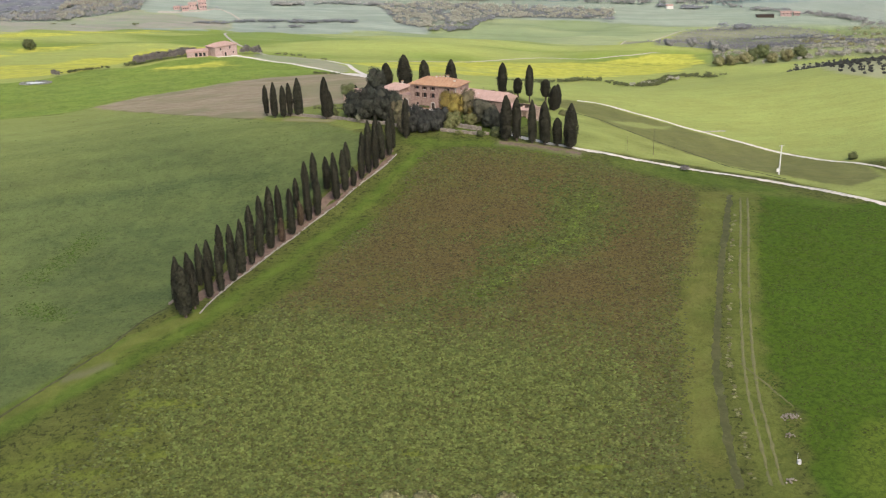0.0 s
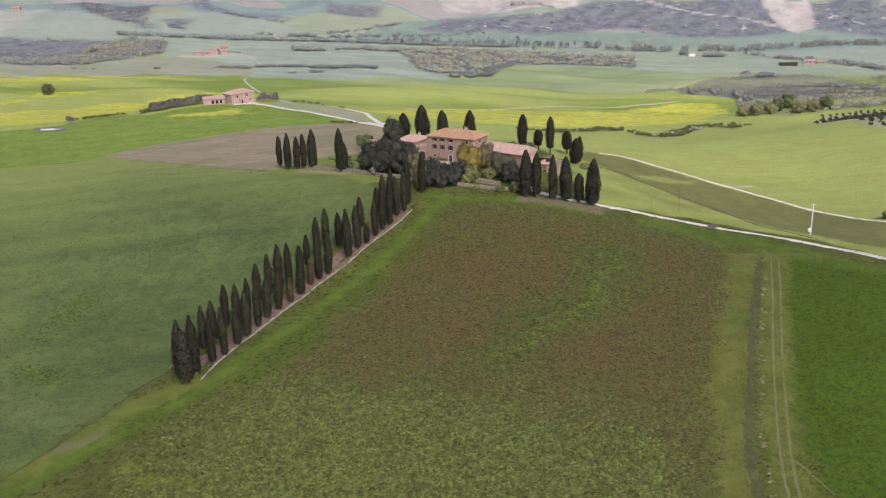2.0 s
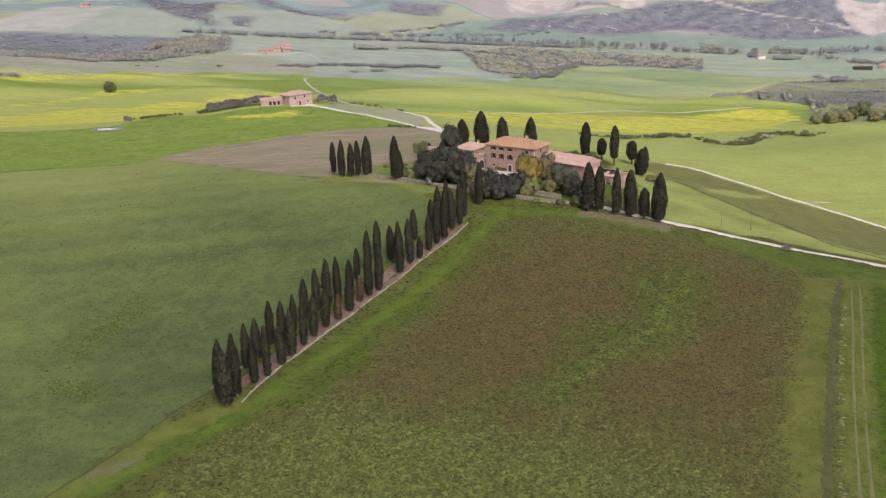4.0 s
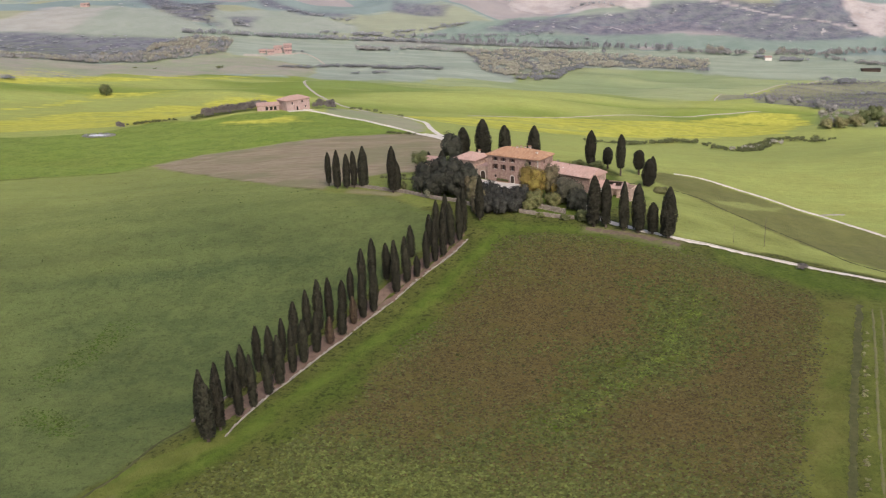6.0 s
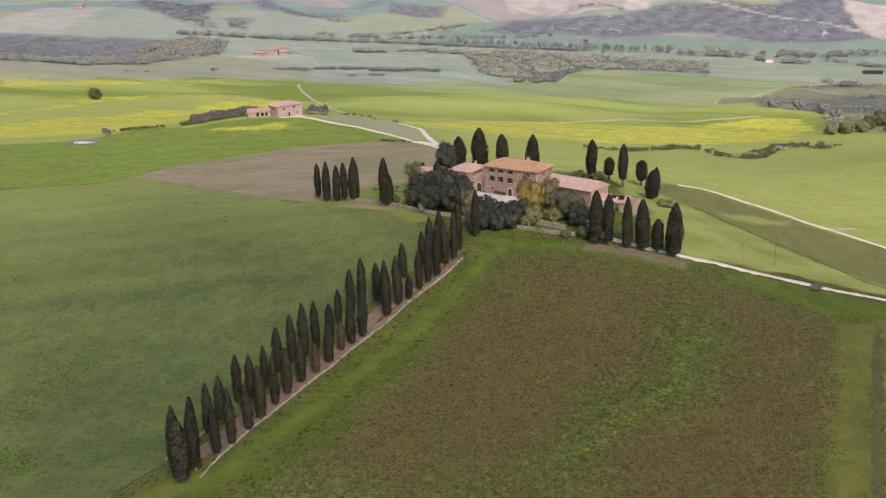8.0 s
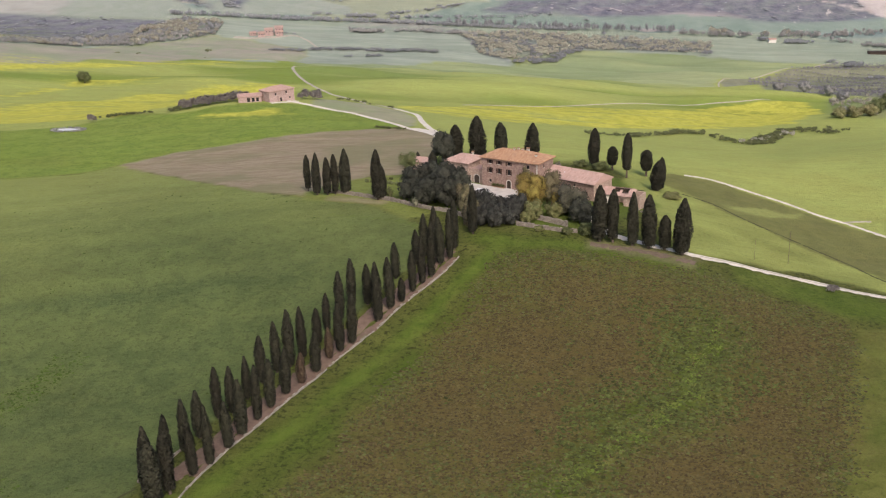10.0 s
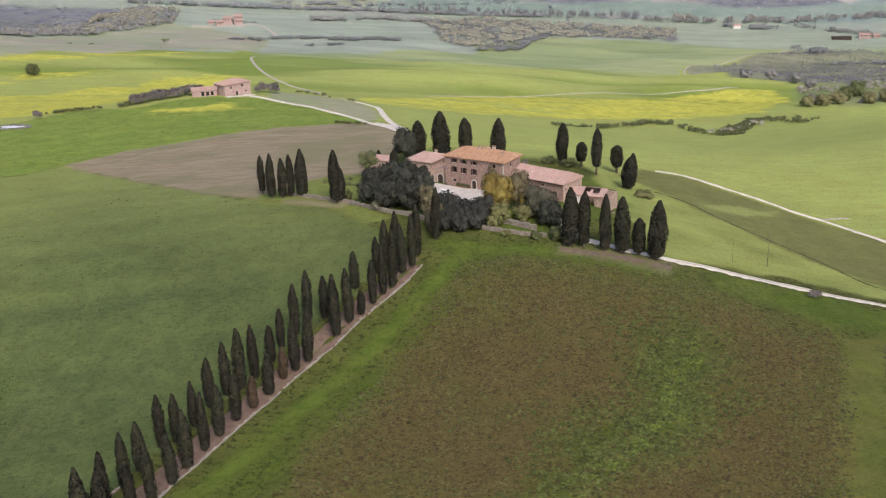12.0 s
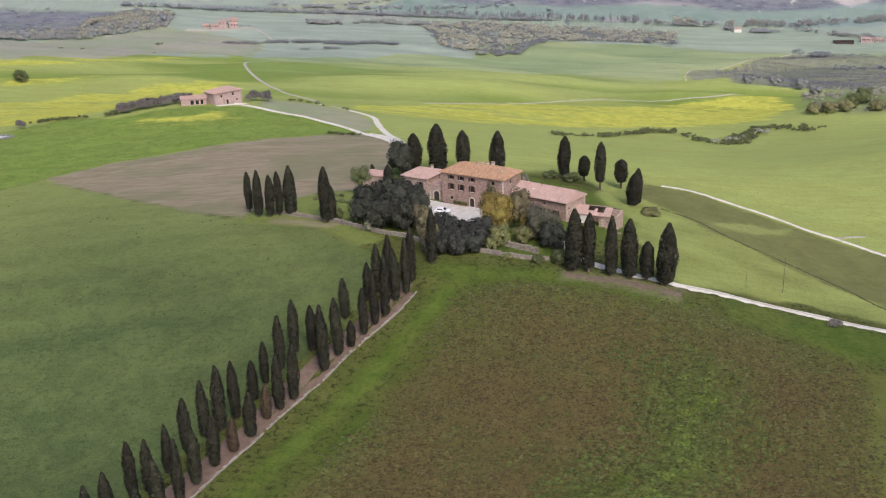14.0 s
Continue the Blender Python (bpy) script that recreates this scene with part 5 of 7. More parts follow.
def build_farmhouse():
    L, D, H = 19.6, 9.8, 9.05
    root = thing("farmhouse", frame_of(-14.4, 381.3, 1.8, 0.87, -0.493), "three-storey brick farmhouse with a hipped terracotta roof and brown shutters", "house")
    cols = ((3.0, 1.0), (6.2, 1.0), (9.7, 1.0))
    front = []
    for u, w in cols:
        front += [(u - w / 2, u + w / 2, 7.3, 8.35), (u - w / 2, u + w / 2, 4.35, 6.0)]
    front += [(15.9, 16.8, 7.1, 8.2), (15.9, 16.8, 4.6, 5.7), (2.6, 3.4, 1.4, 2.3), (9.0, 10.3, 0.0, 2.0)]
    bm = bmesh.new()
    wall_panel(bm, (0, 0), (L, 0), -1.5, H, front)
    wall = part("wall", bm, M_BRICK, root, "rubble and brick wall with stains")
    side = [(3.6, 4.4, 7.0, 8.1), (5.9, 6.7, 4.4, 5.6)]
    for a, b, op in (((L, 0), (L, D), side), ((L, D), (0, D), []), ((0, D), (0, 0), [(3, 3.9, 7.0, 8.1)])):
        bm = bmesh.new()
        wall_panel(bm, a, b, -1.5, H, op)
        part("wall", bm, M_BRICK, root)
    part("cornice", box(box(one_box(-0.25, -0.25, H - 0.30, L + 0.25, -0.003, H - 0.185), L + 0.003, -0.003, H - 0.30, L + 0.25, D, H - 0.185), -0.25, -0.003, H - 0.30, -0.003, D, H - 0.185), M_TRIM, root, "pale brick cornice")
    for x, y in ((L - 0.03, -0.03),):
        bm = bmesh.new()
        for k in range(22):
            w = 0.55 if k % 2 else 0.32
            box(bm, L - w, -0.03, k * 0.4, L + 0.03, -0.003, k * 0.4 + 0.37)
        part("quoin", bm, M_TRIM, root, "pale corner stones")
    for u, w in cols:
        window(root, up_at(u, 0, 7.3), w, 1.05)
        window(root, up_at(u, 0, 4.35), w, 1.65)
    window(root, up_at(16.35, 0, 7.1), 0.9, 1.1, 0)
    window(root, up_at(16.35, 0, 4.6), 0.9, 1.1, 0)
    window(root, up_at(3.0, 0, 1.4), 0.8, 0.9, 0)
    window(root, up_at(L, 4.0, 7.0, 90), 0.8, 1.1, 0)
    window(root, up_at(L, 6.3, 4.4, 90), 0.8, 1.2, 0)
    arch_door(root, up_at(9.65, 0, 0.0), 1.35, 2.6)
    part("step", one_box(8.6, -1.0, -0.2, 10.7, -0.004, 0.12, bevel=0.02), M_TRIM, root)
    hip_roof(root, 0, 0, L, D, H, 2.15, M_TILE, 0.55, seed=4, label="hipped roof of orange terracotta tiles")
    for x, y, h, w in ((9.0, 4.6, 0.4, 0.5), (10.0, 5.4, 0.5, 0.5), (11.6, 5.3, 0.45, 0.5), (13.4, 5.3, 0.75, 0.9), (17.2, 3.4, 0.6, 0.6)):
        roofz = H + 2.15 * min(1.0, (y + 0.55) / 5.4 if y < 4.9 else (D + 0.55 - y) / 5.4, (20.1 - x) / 5.4)
        chimney(root, x, y, roofz, h, w)
    return root


def build_wing():
    L, D, H = 8.4, 9.4, 6.0
    root = thing("house_wing", frame_of(-26.3, 388.7, 1.8, 0.87, -0.493), "two-storey stone wing with a low pink-tiled hipped roof", "house")
    for a, b, op in (((0, 0), (L, 0), [(1.5, 2.5, 3.4, 4.8), (5.6, 6.6, 3.4, 4.8)]), ((L, 0), (L, D), [(6.6, 7.4, 4.0, 5.2)]), ((L, D), (0, D), []), ((0, D), (0, 0), [])):
        bm = bmesh.new()
        wall_panel(bm, a, b, -1.5, H, op)
        part("wall", bm, M_BARN, root)
    window(root, up_at(2.0, 0, 3.4), 1.0, 1.4)
    window(root, up_at(6.1, 0, 3.4), 1.0, 1.4)
    window(root, up_at(L, 7.0, 4.0, 90), 0.8, 1.2, 0)
    hip_roof(root, 0, 0, L, D, H, 1.7, M_TILE_PINK, 0.5, seed=6, label="low hipped roof of faded pink tiles")
    chimney(root, 6.2, 6.5, H + 1.1, 0.8, 0.6)
    # the link to the main house, with an arched carriage door under a terrace
    link = thing("house_link", frame_of(-18.95, 385.2, 1.8, 0.87, -0.493), "low stone link with a dark arched doorway and a terrace", "house")
    bm = bmesh.new()
    wall_panel(bm, (0, 0), (5.6, 0), -1.5, 4.4, [(2.3, 4.1, 0.0, 2.0)])
    part("wall", bm, M_BARN, link)
    part("terrace", one_box(0.0, 0.45, 3.9, 5.6, 6.5, 4.1), M_TILE_PINK, link)
    part("coping", one_box(-0.02, -0.08, 4.4, 5.62, 0.5, 4.55, bevel=0.02), M_TILE_PINK, link)
    part("back_wall", one_box(0, 6.5, -1.5, 5.6, 6.9, 5.4), M_BARN, link)
    arch_door(link, up_at(3.2, 0, 0.0), 1.8, 2.7, 0.22)
    part("post", one_box(1.0, -0.03, 0.0, 1.25, -0.003, 2.2), M_TRIM, link)
    return root


def build_barn():
    L, D, H = 17.4, 9.6, 5.2
    root = thing("barn", frame_of(4.9, 373.4, 1.6, 0.807, -0.59), "long brick barn with a pink-tiled gable roof", "barn")
    for a, b, op, g in (((0, 0), (L, 0), [(10.2, 10.9, 3.6, 4.3), (13.0, 15.2, 0.0, 2.6)], 0), ((L, 0), (L, D), [(1.2, 1.8, 3.0, 3.7)], 2.1), ((L, D), (0, D), [], 0), ((0, D), (0, 0), [], 2.1)):
        bm = bmesh.new()
        wall_panel(bm, a, b, -2.0, H, op, gable=g)
        part("wall", bm, M_BARN if g else M_BRICK, root)
    part("barn_door", one_box(13.0, 0.2, 0.0, 15.2, 0.28, 2.6), M_DOOR, root, "plain dark plank door")
    window(root, up_at(10.55, 0, 3.6), 0.7, 0.7, 0)
    window(root, up_at(L, 1.5, 3.0, 90), 0.6, 0.7, 0)
    part("gutter", tube(bmesh.new(), (-0.2, -0.5, H - 0.22), (L + 0.2, -0.5, H - 0.22), 0.08, 0.08, 6), M_DOOR, root)
    hip_roof(root, 0, 0, L, D, H, 2.2, M_TILE_PINK, 0.4, gable=True, seed=8, label="gable roof of faded pink tiles")
    part("vent", tube(bmesh.new(), (6.8, 4.2, H + 1.6), (6.8, 4.2, H + 3.4), 0.07, 0.07, 6), M_DOOR, root)
    part("roof_patch", one_box(5.2, 2.3, H + 1.32, 5.7, 2.7, H + 1.46), M_PLASTER, root)
    return root


def build_ruin():
    """A low outbuilding whose roof has half fallen in."""
    root = thing("ruined_outbuilding", frame_of(21.3, 364.6, 0.6, 0.93, -0.37), "low stone outbuilding with a half collapsed tiled roof", "shed")
    L, D, H = 11.4, 6.4, 3.0
    for a, b, op in (((0, 0), (L, 0), [(5.2, 6.6, 0.0, 2.2), (8.4, 9.2, 1.2, 2.0)]), ((L, 0), (L, D), [(2, 3, 1.2, 2.1)]), ((L, D), (0, D), []), ((0, D), (0, 0), [])):
        bm = bmesh.new()
        wall_panel(bm, a, b, -2.0, H, op)
        part("wall", bm, M_BARN, root)
    part("plaster", one_box(-0.02, -0.06, -1.0, 4.3, -0.004, H - 0.05), M_PLASTER, root, "whitewashed front of the shed")
    rng = random.Random(3)
    for x0, x1, y0, z0, y1, z1 in ((-0.3, 3.1, -0.4, H + 0.02, 3.3, H + 1.45), (3.1, 4.9, -0.4, H + 0.02, 1.3, H + 0.68), (4.9, 5.7, -0.4, H + 0.02, 2.3, H + 1.05), (5.7, 7.6, -0.4, H - 0.05, 0.9, H + 0.48), (7.6, 9.6, -0.4, H + 0.02, 3.1, H + 1.35), (-0.3, 8.8, 6.8, H + 0.02, 3.4, H + 1.45)):
        bm = bmesh.new()
        a, b, up = Vector((x0, y0, z0)), Vector((x1, y0, z0)), Vector((0, y1 - y0, z1 - z0))
        if y1 < y0:
            a, b = b, a
        v = [bm.verts.new(p - Vector((0, 0, s))) for s in (0.14, 0.0) for p in (a, b, b + up, a + up)]
        for q in ((3, 2, 1, 0), (4, 5, 6, 7), (0, 1, 5, 4), (1, 2, 6, 5), (2, 3, 7, 6), (3, 0, 4, 7)):
            bm.faces.new([v[k] for k in q])
        tiled_slope(bm, a, b, up.normalized(), up.length, 0, 0, rng)
        part("roof", bm, M_TILE_PINK, root)
    for k in range(6):
        x = 3.3 + k * 0.85
        part("rafter", tube(bmesh.new(), (x, -0.2, H + 0.02), (x + rng.uniform(-0.15, 0.15), 3.3, H + 1.35), 0.08, 0.07, 5), M_DOOR, root)
    part("ridge_beam", tube(bmesh.new(), (-0.2, 3.35, H + 1.30), (L + 0.2, 3.3, H + 1.2), 0.11, 0.10, 6), M_DOOR, root)
    bm = bmesh.new()
    for _ in range(46):
        x, y, s = rng.uniform(-1.0, L + 2.5), rng.uniform(-3.2, -0.7), rng.uniform(0.2, 0.55)
        box(bm, x, y, -1.0, x + s, y + s * rng.uniform(0.6, 1.2), rng.uniform(-0.3, 0.25), bevel=0.05)
    tagged(part("fallen_stone", bm, M_RUBBLE, root), kind="stuff")


def build_shed(name, x, y, z, dx, dy, L, D, H, rise, wall, tiles, label, over=0.3, gable=True, openings=()):
    root = thing(name, frame_of(x, y, z, dx, dy), label, "house" if H > 3 else "shed")
    sides = (((0, 0), (L, 0)), ((L, 0), (L, D)), ((L, D), (0, D)), ((0, D), (0, 0)))
    for k, (a, b) in enumerate(sides):
        bm = bmesh.new()
        wall_panel(bm, a, b, -1.5, H, [o for w, o in openings if w == k], 0.4, rise * 0.93 if gable and k % 2 else 0)
        part("wall", bm, wall, root)
    for w, (s0, s1, w0, w1) in openings:
        if w == 0:
            window(root, up_at((s0 + s1) / 2, 0, w0), s1 - s0, w1 - w0, 0)
        elif w == 1:
            window(root, up_at(L, (s0 + s1) / 2, w0, 90), s1 - s0, w1 - w0, 0)
    hip_roof(root, 0, 0, L, D, H, rise, tiles, over, gable=gable, seed=int(abs(x)))
    return root


build_farmhouse()
build_wing()
build_barn()
build_ruin()
build_shed("outbuilding", -42.5, 408.5, 0.2, 0.93, -0.36, 9.0, 5.0, 2.6, 1.0, M_BARN, M_TILE_PINK, "low outbuilding with a pale tiled roof among trees")

# the court of pale gravel and its edging
def slab(name, outline, z, thick, material, label, category, kind="structure"):
    bm = bmesh.new()
    top = [bm.verts.new((x, y, z)) for x, y in outline]
    low = [bm.verts.new((x, y, z - thick)) for x, y in outline]
    bm.faces.new(top)
    for k in range(len(outline)):
        j = (k + 1) % len(outline)
        bm.faces.new((low[k], low[j], top[j], top[k]))
    ob = part(name, bm, material, None)
    bmesh_fix(ob)
    return tagged(ob, label, category, kind=kind)


def bmesh_fix(ob):
    bm = bmesh.new()
    bm.from_mesh(ob.data)
    bmesh.ops.recalc_face_normals(bm, faces=bm.faces)
    bm.to_mesh(ob.data)
    bm.free()


slab("court", [(-20.5, 385.0), (-14.5, 380.8), (4.0, 370.6), (2.5, 364.0), (-4.5, 356.0), (-12.5, 352.5), (-20.0, 362.0), (-23.5, 376.0)], 1.97, 0.6, M_GRAVEL, "pale gravel court in front of the farmhouse", "courtyard")


def dry_wall(line, high, thick, label, seed, cap=True, gaps=0.0, material=None):
    """A rubble wall along a line: a core with stones laid over it, course by course."""
    rng = random.Random(seed)
    root = thing("garden_wall", Matrix(), label, "wall")
    core = bmesh.new()
    verts, faces = [], []
    for (ax, ay), (bx, by) in zip(line, line[1:]):
        a, b = Vector((ax, ay, 0)), Vector((bx, by, 0))
        run, length = (b - a).normalized(), (b - a).length
        inward = Vector((-run.y, run.x, 0))
        n = max(1, int(length / 0.9))
        for step in range(n):
            s0, s1 = length * step / n, length * (step + 1) / n
            if rng.random() < gaps:
                continue
            p, q = a + run * s0, a + run * s1
            za, zb = ground_z(p.x, p.y), ground_z(q.x, q.y)
            v = [core.verts.new(c) for c in (p + Vector((0, 0, za - 0.4)), q + Vector((0, 0, zb - 0.4)), q + Vector((0, 0, zb + high)), p + Vector((0, 0, za + high)),
                                             p + inward * thick + Vector((0, 0, za - 0.4)), q + inward * thick + Vector((0, 0, zb - 0.4)), q + inward * thick + Vector((0, 0, zb + high)), p + inward * thick + Vector((0, 0, za + high)))]
            for f in ((0, 1, 2, 3), (5, 4, 7, 6), (3, 2, 6, 7), (4, 0, 3, 7), (1, 5, 6, 2)):
                core.faces.new([v[j] for j in f])
            z = -0.1
            while z < high + (0.1 if cap else -0.1):
                h = rng.uniform(0.22, 0.38)
                w = (s1 - s0) * rng.uniform(0.8, 1.0)
                c = p + run * (s1 - s0) / 2 + inward * rng.uniform(-0.06, 0.02) + Vector((0, 0, (za + zb) / 2 + z + h / 2))
                top = z + h >= high
                m = Matrix.Translation(c + inward * (thick / 2 if top else 0.1)) @ Matrix.Rotation(math.atan2(run.y, run.x) + rng.uniform(-0.06, 0.06), 4, "Z")
                size = Vector((w, thick + 0.12 if top else 0.3, h * 0.92))
                first = len(verts)
                for corner in itertools.product((-0.5, 0.5), repeat=3):
                    verts.append(m @ Vector(corner[k] * size[k] for k in range(3)) + Vector((rng.uniform(-0.05, 0.05), rng.uniform(-0.05, 0.05), rng.uniform(-0.04, 0.04))))
                faces += [tuple(first + q for q in f) for f in ((0, 1, 3, 2), (4, 6, 7, 5), (0, 4, 5, 1), (2, 3, 7, 6), (0, 2, 6, 4), (1, 5, 7, 3))]
                z += h
    part("core", core, material or M_RUBBLE, root)
    tagged(link_mesh("stone", verts, faces, material or M_RUBBLE, parent=root), kind="stuff")
    return root


dry_wall([(-3.2, 335.0), (2.7, 332.9), (9.2, 331.6), (13.0, 331.8)], 0.85, 0.45, "low pale rubble wall at the garden's foot", 1)
dry_wall([(-2.5, 342.2), (3.8, 338.6), (10.4, 335.0)], 1.25, 0.5, "upper rubble terrace wall among shrubs", 2)
dry_wall([(-62.0, 371.0), (-53.6, 367.2), (-47.5, 364.2), (-40.7, 359.6), (-33.8, 353.2), (-27.5, 348.6), (-21.6, 345.3), (-17.0, 341.0)], 0.75, 0.45, "low mossy stone wall along the lawn", 3)
# the pale edging of the lane on the field side
EDGING = [(-61.2, 224.5), (-59.2, 233), (-56.2, 241.3), (-51.3, 252.5), (-46.0, 264.8), (-40.2, 277.6), (-34.6, 286.6), (-29.8, 296), (-24.4, 304), (-20.2, 311), (-17.2, 317.5)]
dry_wall(EDGING, 0.11, 0.15, "low pale stone edging along the cypress lane", 4, gaps=0.04, material=M_EDGING)
dry_wall([(-70.2, 231.0), (-67.5, 236.5), (-64.8, 243)], 0.22, 0.3, "low pale stone edging along the cypress lane", 5)


def build_car(name, x, y, turn, label, van=False):
    """A parked car from a lofted body with glass, wheels and lamps."""
    m = Matrix.Translation((x, y, max(1.97, 0) if not van else ground_z(x, y))) @ Matrix.Rotation(radians(turn), 4, "Z")
    root = thing(name, m, label, "van" if van else "car")
    w = 0.98 if van else 0.86
    lower = [(-2.1, 0.38), (-2.15, 0.62), (-2.05, 0.86), (-1.2, 0.98), (1.55, 0.98), (2.05, 0.90), (2.12, 0.6), (2.05, 0.36)]
    upper = [(-1.9, 0.92), (-1.55, 1.42), (0.25, 1.47), (0.95, 1.0)] if not van else [(-2.1, 0.9), (-2.06, 1.95), (0.9, 2.0), (1.5, 1.05)]

    def loft(pts, half, tuck):
        bm = bmesh.new()
        rows = []
        for s, k in ((-1, tuck), (-1, 1.0), (1, 1.0), (1, tuck)):
            zs = [p[1] for p in pts]
            rows.append([bm.verts.new((px, s * half * (k if pz > min(zs) + 0.15 else 1.0), pz)) for px, pz in pts])
        for r0, r1 in ((rows[0], rows[3]),):
            for k in range(len(pts) - 1):
                bm.faces.new((r0[k], r0[k + 1], r1[k + 1], r1[k]))
            bm.faces.new((r0[-1], r0[0], r1[0], r1[-1]))
        bm.faces.new(rows[0][::-1])
        bm.faces.new(rows[3])
        for v in [v for v in bm.verts if not v.link_faces]:
            bm.verts.remove(v)
        bmesh.ops.bevel(bm, geom=bm.edges[:], offset=0.06, segments=2, affect="EDGES")
        return bm
    part("body", loft(lower, w, 0.96), M_CAR, root)
    part("cabin", loft(upper, w * 0.95, 0.86), M_CAR, root)
    for s in (-1, 1):
        a, b = (-1.35, 0.2) if not van else (0.1, 0.95)
        part("side_window", one_box(a, s * w * 0.90 - 0.03, 1.05, b, s * w * 0.90 + 0.03, 1.36 if not van else 1.7), M_GLASS, root)
        part("headlight", one_box(2.02, s * 0.62 - 0.14, 0.66, 2.13, s * 0.62 + 0.14, 0.8, bevel=0.02), M_TRIM, root)
        for xx in (-1.28, 1.32):
            wheel = part("wheel", tube(bmesh.new(), (xx, s * (w - 0.16), 0.32), (xx, s * (w + 0.03), 0.32), 0.32, 0.32, 16), M_TYRE, root)
            part("rim", tube(bmesh.new(), (xx, s * (w - 0.02), 0.32), (xx, s * (w + 0.045), 0.32), 0.19, 0.17, 12), M_METAL, wheel)
    ws = bmesh.new()
    q = [(0.97, 1.04), (0.36, 1.44)] if not van else [(1.46, 1.1), (0.95, 1.9)]
    v = [ws.verts.new(p) for p in ((q[0][0] + 0.03, -w * 0.8, q[0][1]), (q[0][0] + 0.03, w * 0.8, q[0][1]), (q[1][0] + 0.03, w * 0.72, q[1][1]), (q[1][0] + 0.03, -w * 0.72, q[1][1]),
                                  (q[0][0] - 0.04, -w * 0.8, q[0][1]), (q[0][0] - 0.04, w * 0.8, q[0][1]), (q[1][0] - 0.04, w * 0.72, q[1][1]), (q[1][0] - 0.04, -w * 0.72, q[1][1]))]
    for f in ((0, 1, 2, 3), (7, 6, 5, 4), (0, 4, 5, 1), (1, 5, 6, 2), (2, 6, 7, 3), (3, 7, 4, 0)):
        ws.faces.new([v[k] for k in f])
    part("windscreen", ws, M_GLASS, root)


M_CAR = plain_material("white_car_paint", (0.72, 0.73, 0.74), (0.78, 0.79, 0.80), 0.6, 0.25, 0.0, 0.0, 0.5)
M_TYRE = plain_material("tyre_rubber", (0.02, 0.02, 0.02), (0.035, 0.035, 0.035), 5.0, 0.9)
build_car("car", -14.0, 371.4, -16, "white estate car parked on the pale gravel court")
# pots along the facade
rng = random.Random(5)
for k in range(6):
    u = 4.4 + k * 0.75
    p = frame_of(-14.4, 381.3, 1.97, 0.87, -0.493) @ Vector((u, -0.7 - 0.2 * (k % 2), 0))
    pot = thing("plant_pot", Matrix.Translation(p), "terracotta pot with a small green shrub by the wall", "plant pot", "pots along the facade")
    bm = tube(bmesh.new(), (0, 0, 0), (0, 0, 0.42), 0.17, 0.25, 10)
    tube(bm, (0, 0, 0.42), (0, 0, 0.47), 0.28, 0.28, 10)
    part("pot", bm, M_TILE, pot)
    bm = bmesh.new()
    for _ in range(60):
        d = stray(rng, 0.42)
        leafy(bm, Vector((d.x, d.y, 0.8 + d.z)), d, 0.22, rng)
    part("leaves", bm, M_HEDGE, pot)


